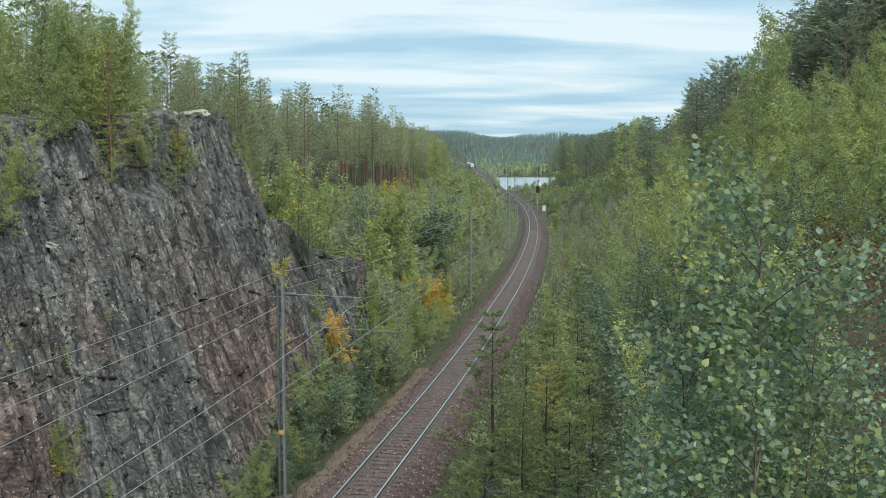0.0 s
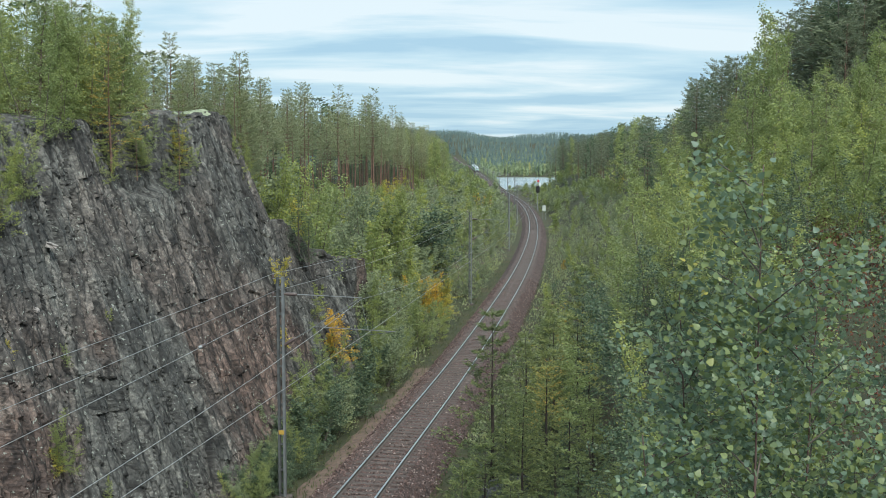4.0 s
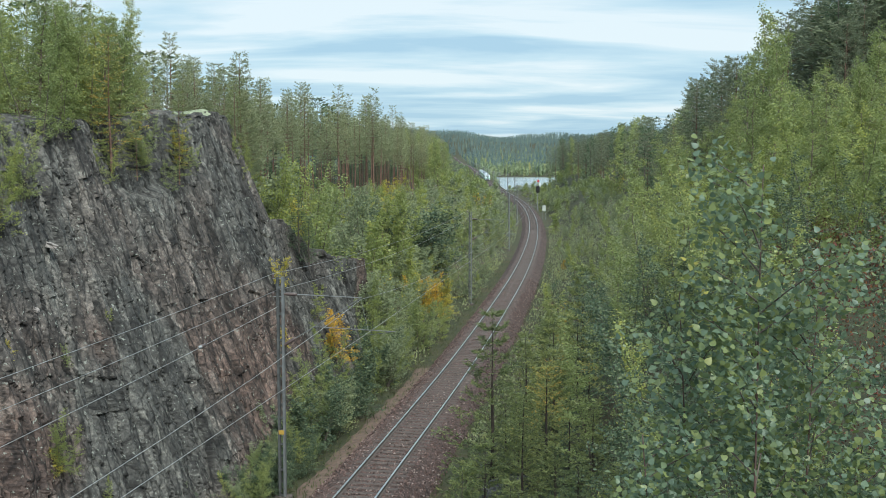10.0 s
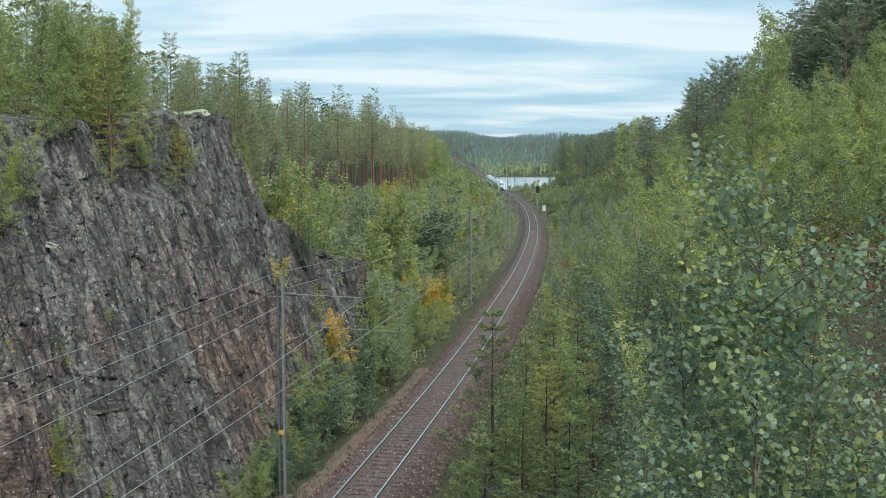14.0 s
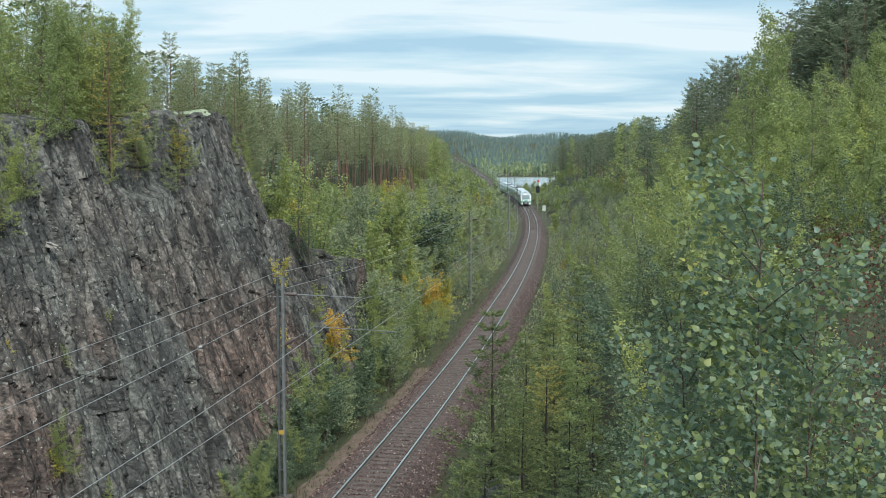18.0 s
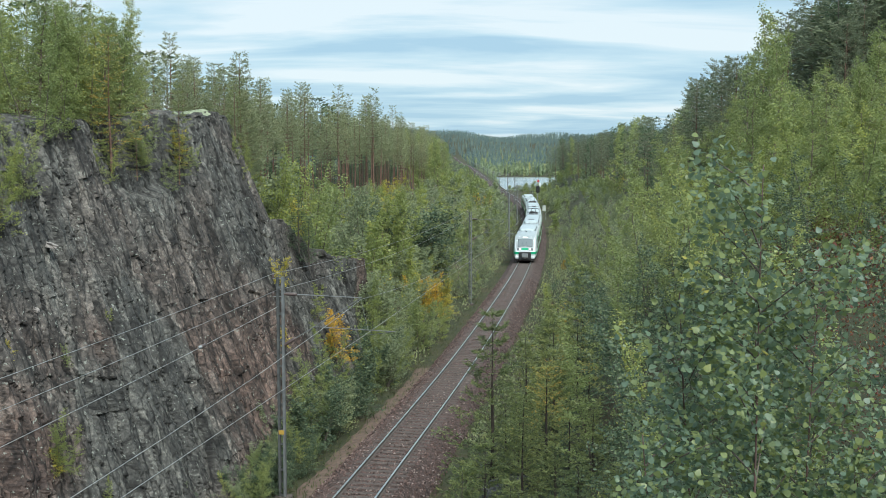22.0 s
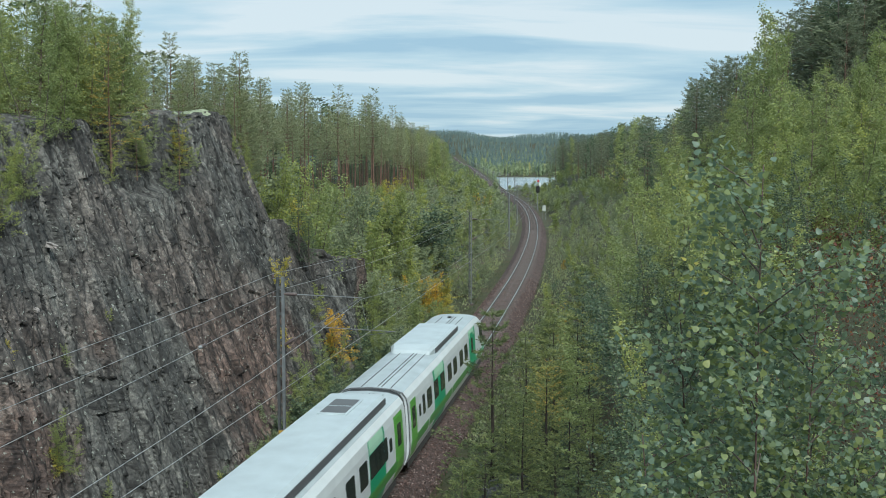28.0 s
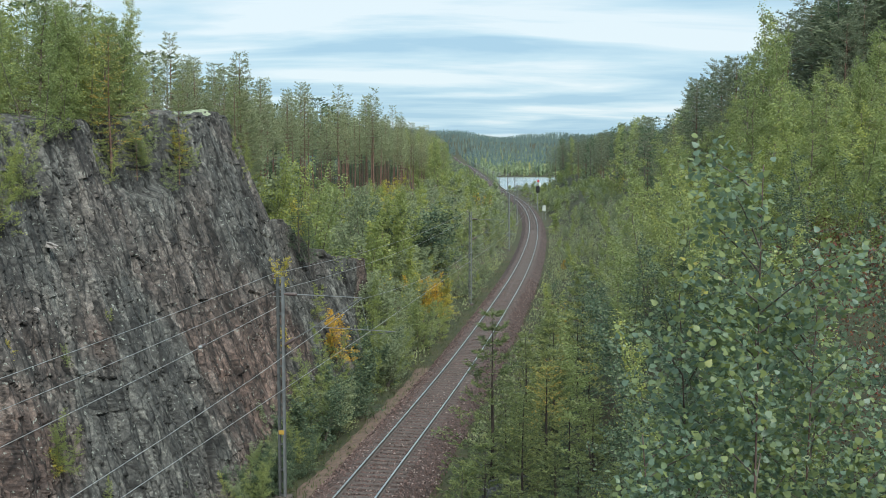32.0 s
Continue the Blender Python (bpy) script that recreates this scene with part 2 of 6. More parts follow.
M_NEEDLE_YOUNG = leaf_mat("young_pine_needles", [(0.0, (0.092, 0.125, 0.058)), (0.5, (0.211, 0.251, 0.099)), (0.94, (0.422, 0.422, 0.139)), (1.0, (0.726, 0.422, 0.079))], 0.3, 0.5, 0.35)
# true spruce colour; the inner pines borrow it as painted shade
M_SPRUCE_SHADE = leaf_mat("spruce_and_shaded_pine_needles", [(0.0, (0.045, 0.080, 0.045)), (1.0, (0.130, 0.180, 0.082))], 0.1, 0.6)
M_LEAF_BIRCH = leaf_mat("birch_leaves", [(0.0, (0.185, 0.230, 0.094)), (0.45, (0.282, 0.335, 0.132)), (0.85, (0.384, 0.419, 0.155)), (1.0, (0.519, 0.495, 0.120))], 0.45, 0.4, 0.45)
M_LEAF_WILLOW = leaf_mat("willow_leaves", [(0.0, (0.204, 0.243, 0.145)), (0.45, (0.298, 0.340, 0.197)), (0.80, (0.389, 0.417, 0.215)), (1.0, (0.498, 0.499, 0.190))], 0.46, 0.4, 0.55)
# true colour of the dark willow; elsewhere it paints shade into low growth
M_LEAF_DARK = leaf_mat("dark_and_shaded_leaves", [(0.0, (0.066, 0.101, 0.064)), (0.6, (0.130, 0.179, 0.109)), (1.0, (0.237, 0.281, 0.150))], 0.36, 0.4, 0.0)
M_LEAF_LIME = leaf_mat("yellow_green_leaves", [(0.0, (0.225, 0.270, 0.095)), (0.6, (0.330, 0.374, 0.128)), (1.0, (0.480, 0.489, 0.133))], 0.5, 0.45)
M_LEAF_YELLOW = leaf_mat("yellow_autumn_leaves", [(0.0, (0.28, 0.28, 0.06)), (0.5, (0.54, 0.46, 0.080)), (1.0, (0.70, 0.56, 0.10))], 0.35, 0.45, 0.1)
M_LEAF_ORANGE = leaf_mat("orange_autumn_leaves", [(0.0, (0.33, 0.22, 0.045)), (0.5, (0.66, 0.41, 0.055)), (1.0, (0.80, 0.53, 0.075))], 0.35, 0.45, 0.1)
M_LEAF_NEAR = leaf_mat("near_birch_leaves", [(0.0, (0.156, 0.225, 0.163)), (0.4, (0.184, 0.251, 0.157)), (0.7, (0.218, 0.269, 0.119)), (0.94, (0.256, 0.301, 0.109)), (0.99, (0.356, 0.362, 0.119)), (1.0, (0.479, 0.428, 0.109))], 0.45, 0.42, 0.1, 0.5)
M_RED_BRUSH = leaf_mat("russet_undergrowth", [(0.0, (0.069, 0.023, 0.018)), (0.6, (0.149, 0.048, 0.034)), (1.0, (0.230, 0.115, 0.046))], 0.2, 0.6, 0.1)
M_GRASS = leaf_mat("bank_grass", [(0.0, (0.040, 0.060, 0.024)), (0.6, (0.090, 0.110, 0.045)), (1.0, (0.185, 0.165, 0.080))], 0.25, 0.6, 0.0)
M_MOSS = simple_mat("pale_reindeer_moss", (0.27, 0.30, 0.20), 0.95, 0, 0.25, 3, 0.5)
M_SLAB = simple_mat("pale_rock_slab", (0.30, 0.27, 0.25), 0.85, 0, 0.3, 5, 0.4)
M_SHORE = leaf_mat("shore_trees", [(0.0, (0.144, 0.195, 0.129)), (0.5, (0.206, 0.259, 0.146)), (0.94, (0.263, 0.305, 0.151)), (1.0, (0.400, 0.378, 0.146))], 0.0, 0.7, 0.0)
# pale and bluish: the haze over the far hills is mixed into this colour
M_FAR_HAZE = leaf_mat("far_forest", [(0.0, (0.116, 0.167, 0.168)), (0.6, (0.142, 0.199, 0.188)), (0.96, (0.173, 0.229, 0.190)), (1.0, (0.242, 0.281, 0.168))], 0.0, 0.7, 0.0)


# ---------------------------------------------------------------- mesh helpers
def mesh_ob(name, verts, faces, material, parent=None, label="", smooth=False):
    me = bpy.data.meshes.new(name)
    me.from_pydata([tuple(v) for v in verts], [], [tuple(f) for f in faces])
    me.materials.append(material)
    if smooth:
        me.shade_smooth()
    me.update()
    ob = new(name, me)
    if parent is not None:
        ob.parent = parent
    if label:
        ob["label"] = label
    return ob


def share(name, me, parent, m=None):
    ob = new(name, me)
    ob.parent = parent
    if m is not None:
        ob.matrix_basis = m
    return ob


def part(name, bm, material, parent=None, label="", smooth=False):
    me = bpy.data.meshes.new(name)
    bm.normal_update()
    bm.to_mesh(me)
    bm.free()
    me.materials.append(material)
    if smooth:
        me.shade_smooth()
    ob = new(name, me)
    if parent is not None:
        ob.parent = parent
    if label:
        ob["label"] = label
    return ob


def box(sx, sy, sz, x=0.0, y=0.0, z=0.0, bevel=0.0, m=None, bm=None):
    bm = bm or bmesh.new()
    mt = Matrix.Translation((x, y, z)) @ Matrix.Diagonal((sx, sy, sz, 1))
    r = bmesh.ops.create_cube(bm, size=1.0, matrix=(m @ mt) if m else mt)
    if bevel:
        vs = set(r["verts"])
        es = [e for e in bm.edges if e.verts[0] in vs and e.verts[1] in vs]
        bmesh.ops.bevel(bm, geom=es, offset=bevel, segments=2, affect="EDGES", profile=0.5)
    return bm


def tube_data(pts, radii, sides=6, cap=True):
    """Vertices and faces of a tapered tube along pts."""
    pts = [Vector(p) for p in pts]
    vs, fs = [], []
    for i, p in enumerate(pts):
        d = (pts[min(i + 1, len(pts) - 1)] - pts[max(i - 1, 0)]).normalized()
        a = d.cross(Vector((0, 0, 1)) if abs(d.z) < 0.9 else Vector((1, 0, 0))).normalized()
        b = d.cross(a)
        for k in range(sides):
            t = 2 * math.pi * k / sides
            vs.append(p + (a * math.cos(t) + b * math.sin(t)) * radii[i])
    for i in range(len(pts) - 1):
        for k in range(sides):
            k2 = (k + 1) % sides
            fs.append((i * sides + k, i * sides + k2, (i + 1) * sides + k2, (i + 1) * sides + k))
    if cap:
        fs.append(tuple(range(sides)))
        fs.append(tuple(range((len(pts) - 1) * sides, len(pts) * sides)))
    return vs, fs


def merge(dst, src):
    n = len(dst[0])
    dst[0].extend(src[0])
    dst[1].extend([tuple(i + n for i in f) for f in src[1]])


def tube(name, pts, r, material, parent=None, sides=6, label=""):
    radii = r if isinstance(r, (list, tuple)) else [r] * len(pts)
    vs, fs = tube_data(pts, radii, sides)
    return mesh_ob(name, vs, fs, material, parent, label, smooth=True)


# ---------------------------------------------------------------- the plan: the line and the land
# station along the line (1.16 m each, K), x of the track's centre, z of the rail head; the plan is laid out in stations, y = station * K
K = 1.16
LINE_X = [(-400, -85.9), (-100, -28.9), (0, -9.97), (34.6, -3.44), (57.9, 0.93), (80.8, 4.73), (100.5, 7.82), (131.9, 12.2), (187, 18.4), (230, 21.7),
          (275, 23.9), (313, 24.9), (357, 25.3), (444, 25.9), (520, 26.3), (603, 27.4), (707, 28.4), (825, 28.9), (940, 29.7), (1250, 24.6), (1500, 20.6), (1950, 21.8)]
LINE_Z = [(-400, 0), (0, 0), (100, 0), (160, 0.35), (220, 1.1), (290, 1.85), (414, 2.5), (500, 3.5), (600, 5.1), (700, 7.0), (940, 11.7), (1250, 18.6), (1500, 26.6), (1950, 39.5)]


def spline(rows):
    xs, ys = np.array(rows, float).T
    n, h = len(xs), np.diff(xs)
    a, b = np.eye(n), np.zeros(n)
    for i in range(1, n - 1):
        a[i, i - 1:i + 2] = h[i - 1], 2 * (h[i - 1] + h[i]), h[i]
        b[i] = 3 * ((ys[i + 1] - ys[i]) / h[i] - (ys[i] - ys[i - 1]) / h[i - 1])
    m = np.linalg.solve(a, b)

    def value(q):
        q = np.asarray(q, float)
        k = np.clip(np.searchsorted(xs, q) - 1, 0, n - 2)
        t = q - xs[k]
        s = (ys[k + 1] - ys[k]) / h[k] - h[k] * (2 * m[k] + m[k + 1]) / 3
        return ys[k] + t * (s + t * (m[k] + t * (m[k + 1] - m[k]) / (3 * h[k])))
    return value


line_x, line_z = spline(LINE_X), spline(LINE_Z)


def step(a, b, t):
    t = np.clip((np.asarray(t, float) - a) / (b - a), 0, 1)
    return t * t * (3 - 2 * t)


def wave(x, y, s, k=0.0):
    """Smooth uneven ground, about -1 to 1."""
    return (np.sin(x / s + 1.3 * k) * np.cos(y / s * 0.83 + k) + 0.5 * np.sin(x / s * 2.3 + y / s * 1.7 + k) + 0.3 * np.cos(x / s * 4.1 - y / s * 3.7)) / 1.8


BROW_Y = (-30, 24, 31.6, 38, 44, 51.1, 51.3, 53.5, 54.7, 55.5, 60, 66.6)
BROW_Z = (13.0, 13.6, 14.1, 14.5, 15.05, 15.45, 9.75, 9.5, 8.65, 7.8, 6.5, 6.05)


def cliff_top(y):
    """Height of the cliff's upper edge, with its sharp corner."""
    return np.interp(y, BROW_Y, BROW_Z)


LAKE = 1.2


def land(x, y):
    """Height of the ground."""
    x, y = np.asarray(x, float), np.asarray(y, float)
    o = x - line_x(np.clip(y, -400, 1950))
    zt = line_z(np.clip(y, -400, 1950))
    base = zt - 0.80
    a = np.abs(o)
    # left: cliff terrace, then wooded bank
    wc = 1 - step(60, 72, y)
    topz = np.minimum(cliff_top(y), cliff_top(y + 1.6)) - 0.25 + 0.035 * np.clip(a - 14, 0, 60) + 1.5 * (1 - step(50, 56, y)) * step(16, 40, a) * 0.4
    c = base + (topz - base) * step(0, 1, (a - 8.4) / 5.6)
    plat = 6.8 + 2.4 * (1 - step(68, 120, y)) + 1.4 * step(220, 320, y)
    far = step(345, 420, y)
    bank = base + (plat - base) * step(0, 1, (a - 3.2) / 22.0) - 2.0 * step(40, 120, a)
    left = c * wc + bank * (1 - wc)
    # right: steep rock cutting near, bank farther off
    near = 1 - step(28, 70, y)
    rn = base + 8.9 * step(0, 1, (a - 4.4) / 6.5) + 2.2 * step(9, 15, a) + 0.06 * np.clip(a - 15, 0, 80)
    rf = base + 6.6 * step(0, 1, (a - 3.0) / 11.0) + 2.0 * step(12, 24, a) + 0.03 * np.clip(a - 20, 0, 90)
    low = step(215, 320, y) * (1 - step(14, 24, a))
    rf = rf * (1 - low) + (base + 1.2 * step(3.5, 8, a)) * low
    right = rn * near + rf * (1 - near)
    z = np.where(o < 0, left, right)
    z = z + wave(x, y, 3.1) * 0.35 * step(4, 9, a) + wave(x, y, 11.0, 2.0) * 0.5 * step(10, 25, a)
    # beyond the cutting: embankment over the lake, then the far hills
    emb = np.maximum(base - 0.55 * np.clip(a - 3.6, 0, 100), LAKE + 0.5 - 3.0 * step(430, 465, y))
    z = z * (1 - far) + emb * far
    # hills beyond the lake
    hill = step(960, 1120, y - 0.25 * np.clip(o, -200, 0))
    # wooded point on the near side of the lake
    point = step(0.0, 22.0, x - 0.108 * y) * step(430, 560, y) * (1 - step(840, 900, y))
    z = z * (1 - point) + (LAKE + 2.2) * point
    hz = LAKE + 3 + 82 * step(980, 2500, y) ** 0.85 + wave(x, y, 240.0, 1.0) * 7 * step(1100, 2000, y) + wave(x, y * 0.2, 75.0, 2.2) * 11 * step(1700, 2400, y) + wave(x, y, 70.0, 4.0) * 3
    hz = hz + 12 * step(1500, 2300, y) * (1 - step(30, 130, x))
    corridor = np.where(o < 0, step(36, 80, a + 22 * step(1300, 1600, y)), step(10, 40, a))
    verge = np.maximum(np.minimum(hz, base + 0.2 - 0.10 * np.clip(a - 4, 0, 60)), np.maximum(base + 0.1 - 0.45 * np.clip(a - 4, 0, 60), LAKE + 1.0)) + 0.085 * np.clip(y - 1620, 0, 700)
    corridor = np.maximum(corridor, step(2150, 2450, y))
    hz = verge * (1 - corridor) + hz * corridor
    z = z * (1 - hill) + hz * hill
    side = step(140, 420, o) * (1 - step(420, 700, y))
    return z + side * 10


def build_ground():
    def axis(*segs):
        v = []
        for a, b, n in segs:
            v.extend(np.linspace(a, b, n, endpoint=False))
        return np.array(v + [segs[-1][1]])
    ys = axis((-400, -40, 40), (-40, 130, 220), (130, 450, 90), (450, 1250, 50), (1250, 3600, 40))
    off = axis((-2500, -200, 18), (-200, -45, 24), (-45, 45, 110), (45, 200, 24), (200, 2500, 18))
    Y, O = np.meshgrid(ys, off, indexing="ij")
    X = line_x(np.clip(Y, -400, 1950)) + O
    Z = land(X, Y)
    n, m = X.shape
    vs = np.stack([X, Y * K, Z], -1).reshape(-1, 3)
    i = np.arange((n - 1) * m).reshape(n - 1, m)[:, :-1]
    fs = np.stack([i, i + 1, i + m + 1, i + m], -1).reshape(-1, 4)
    g = mesh_ob("ground", vs.tolist(), fs.tolist(), M_GROUND, smooth=True)
    return tagged(g, "mossy brown forest floor of the railway cutting", "ground", kind="structure")


def build_lake():
    w = mesh_ob("water", [(-900, 380 * K, LAKE), (900, 380 * K, LAKE), (900, 1250 * K, LAKE), (-900, 1250 * K, LAKE)], [(0, 1, 2, 3)], M_WATER)
    tagged(w, "pale rippled lake water reflecting the overcast sky", "lake", kind="structure")


def cells(u, v, seed):
    """For points on a unit grid of jittered cells: each point's cell number and the vector to its seed."""
    def rnd(i, j, k):
        h = np.sin(i * 127.1 + j * 311.7 + k * 74.7 + seed * 13.3) * 43758.5453
        return h - np.floor(h)
    iu, iv = np.floor(u), np.floor(v)
    best = np.full(u.shape, 1e9)
    bi, bj = np.zeros(u.shape), np.zeros(u.shape)
    du, dv = np.zeros(u.shape), np.zeros(u.shape)
    second = np.full(u.shape, 1e9)
    for a in (-1, 0, 1):
        for b in (-1, 0, 1):
            ci, cj = iu + a, iv + b
            su, sv = ci + rnd(ci, cj, 1), cj + rnd(ci, cj, 2)
            d = (u - su) ** 2 + (v - sv) ** 2
            near = d < best
            second = np.where(near, best, np.minimum(second, d))
            best = np.where(near, d, best)
            bi, bj = np.where(near, ci, bi), np.where(near, cj, bj)
            du, dv = np.where(near, u - su, du), np.where(near, v - sv, dv)
    return rnd, bi, bj, du, dv, np.sqrt(second) - np.sqrt(best)


def rock_relief(u, v, seed, sizes):
    """Broken slabs: each cell of the joint pattern stands out by its own step and tilt, with a sunk joint round it."""
    d = np.zeros(u.shape)
    for k, (su, sv, amp, tilt, groove) in enumerate(sizes):
        rnd, i, j, du, dv, edge = cells(u / su + 0.05 * np.sin(v * 0.9 + k), v / sv + 0.12 * np.sin(u * 0.9 + k), seed + k)
        d += (rnd(i, j, 3) - 0.5) * amp + tilt * (du * (rnd(i, j, 4) - 0.5) * su + dv * (rnd(i, j, 5) - 0.62) * sv * 0.5)
        d -= np.clip(0.11 - edge, 0, 0.11) / 0.11 * groove
    return d


def joints(u, v, seed, gap, depth, width):
    """Long sunk cracks at uneven distances, that open and close along their length."""
    i = np.floor(u / gap)
    d = np.zeros(u.shape)
    for k in (-1, 0, 1):
        c = i + k
        h = np.sin(c * 91.7 + seed) * 43758.5
        h = h - np.floor(h)
        pos = (c + 0.2 + 0.6 * h) * gap + 0.02 * np.sin(v * 0.5 + h * 6) + 0.01 * np.sin(v * 3.1 + h * 20)
        on = step(-0.25, 0.35, np.sin(v * (0.45 + 0.5 * h) + h * 40))
        d -= depth * (0.4 + h) * on * np.clip(1 - np.abs(u - pos) / width, 0, 1)
    return d


def slabs(u, v, seed, su, sv, amp, tilt, gap=0.0):
    """Blocks in uneven columns: each stands out by its own step and tilt, some with an open joint beside them."""
    def rnd(i, j, k):
        h = np.sin(i * 127.1 + j * 311.7 + k * 74.7 + seed * 13.3) * 43758.5453
        return h - np.floor(h)

    def pick(q, col):
        i = np.floor(q)
        lo = i + 0.7 * (rnd(i, col, 1) - 0.5)
        i = np.where(q < lo, i - 1, i)
        hi = i + 1 + 0.7 * (rnd(i + 1, col, 1) - 0.5)
        i = np.where(q >= hi, i + 1, i)
        lo = i + 0.7 * (rnd(i, col, 1) - 0.5)
        hi = i + 1 + 0.7 * (rnd(i + 1, col, 1) - 0.5)
        return i, (q - lo) / (hi - lo)
    i, fu = pick(u / su + 0.03 * np.sin(v * 2.3 / sv + seed), 0.0)
    skew = 0.9 * (rnd(i, 3.0, 2) - 0.35)
    j, fv = pick(v / sv * (0.7 + 0.7 * rnd(i, 5.0, 2)) + 9 * rnd(i, 7.0, 2) + skew * su / sv * fu, i)
    d = (0.8 * (rnd(i, 1.0, 3) - 0.5) + 0.42 * (rnd(i, j, 3) - 0.5)) * amp + tilt * su * (fu - 0.5) * 2 * (rnd(i, j, 4) - 0.5) + 0.6 * tilt * sv * (fv - 0.5) * (rnd(i, j, 5) - 0.6)
    near = np.minimum(fu, 1 - fu) * su
    side = np.where(fu < 0.5, i, i + 1)
    r = rnd(side, 9.0, 6)
    d = d - gap * (r > 0.4) * step(-0.3, 0.5, np.sin(v * (0.5 + r) + 40 * r)) * np.clip(1 - near / 0.05, 0, 1)
    broken = np.minimum(fv, 1 - fv) * sv
    return d - 0.12 * gap * (rnd(i, j, 8) > 0.7) * np.clip(1 - broken / 0.05, 0, 1)


def lean(y):
    """How far the joints lean along the face: most at the near end."""
    return 0.34 - 0.36 * step(30, 50, y)


def brow(y):
    """The uneven edge of the cliff's top."""
    return cliff_top(y) + wave(y * 1.0, y * 0.3, 1.3) * 0.10 + slabs(y, y * 0.0, 4, 0.7, 5.0, 0.22, 0.2)


def build_cliff():
    ys = np.concatenate([np.linspace(-30, 21, 30, endpoint=False), np.arange(21, 51.0, 0.05), np.linspace(51.0, 51.35, 12, endpoint=False), np.arange(51.35, 66.7, 0.06)])
    nv = 236
    cap = 14
    V = np.concatenate([np.linspace(0, 1, nv), np.full(cap, 1.0)])
    back = np.concatenate([np.zeros(nv), np.linspace(0.15, 6.5, cap)])
    Y, Vg = np.meshgrid(ys, V, indexing="ij")
    B = np.meshgrid(ys, back, indexing="ij")[1]
    top = brow(Y)
    Z = -1.2 + (top + 1.2) * Vg
    slope = 0.385 - 0.33 * step(56, 63, Y)
    o = -5.6 - 0.385 * 6.2 - slope * (np.clip(Z, -1.2, 20) - 6.2)
    u, v = Y - lean(Y) * (Z - 8), Z
    disp = wave(Y, Z, 2.7, 1.0) * 0.10 + wave(Y, Z, 7.0, 2.0) * 0.22
    disp += slabs(u, v, 1, 2.7, 9.0, 0.36, 0.07, 0.40) + slabs(u, v, 2, 1.0, 3.8, 0.26, 0.12, 0.55) + slabs(u, v, 3, 0.44, 1.5, 0.20, 0.24, 0.34) + slabs(u + 0.1 * v, v, 4, 0.20, 0.55, 0.11, 0.36, 0.12)
    disp += joints(u, v, 3.0, 1.15, 0.65, 0.075) + joints(u, v, 8.0, 0.6, 0.20, 0.06)
    disp += rock_relief(u, v, 6, ((0.32, 0.5, 0.05, 0.3, 0.02),))
    # ledge under the brow
    disp -= 0.55 * step(0.79, 0.815, Vg + 0.03 * wave(Y, Y, 1.9)) * step(36.5, 39, Y) * (1 - step(42.5, 44.5, Y))
    disp = np.clip(disp, -1.6, 0.75) * (1 - step(0.0, 3.0, B))
    # the main face keeps its straight corner
    disp = disp * (1 - 0.75 * np.exp(-((Y - 51.1) / 0.5) ** 2))
    Z = Z + (wave(Y, B, 1.1) * 0.18 + 0.03 * B) * (B > 0) + 0.02 * wave(Y * 3, Z * 3, 1.0)
    # the end turns back into the bank
    X = line_x(Y) + o + disp - B - 7.0 * step(65.9, 66.7, Y)
    n, m = X.shape
    vs = np.stack([X, Y * K, Z], -1).reshape(-1, 3)
    k = np.arange((n - 1) * m).reshape(n - 1, m)[:, :-1]
    fs = np.stack([k, k + m, k + m + 1, k + 1], -1).reshape(-1, 4)
    c = mesh_ob("rock_cliff", vs.tolist(), fs.tolist(), M_ROCK)
    tagged(c, "tall blasted cliff of grey and reddish fractured bedrock", "cliff", kind="structure")


def build_moss():
    """Cushions of pale reindeer moss on the brow."""
    for yc, bc, ry, rb in ((48.7, 0.95, 1.9, 0.8), (43.6, 1.2, 0.7, 0.4)):
        vs, fs = [], []
        for k in range(9):
            r = k / 8
            for a in range(36):
                g = a * math.pi / 18
                w = 1 + 0.22 * math.sin(3 * g + yc) + 0.12 * math.sin(7 * g)
                y, b = yc + ry * w * r * math.cos(g), max(0.12, bc + rb * w * r * math.sin(g))
                top = float(brow(np.array([y]))[0])
                z = top + float(wave(y, b, 1.1)) * 0.18 + 0.03 * b + 0.20 * (1 - r * r) - 0.05 + 0.03 * math.sin(9 * y) * math.sin(8 * b) * (1 - r)
                vs.append((float(line_x(y)) - 5.6 - 0.385 * top - b, y * K, z))
        for k in range(8):
            for a in range(36):
                p, q = k * 36 + a, k * 36 + (a + 1) % 36
                fs.append((p, q, q + 36, p + 36))
        tagged(mesh_ob("moss_cushion", vs, fs, M_MOSS, smooth=True), "pale green reindeer moss cushion on the cliff brow", "moss", "moss on the cliff")


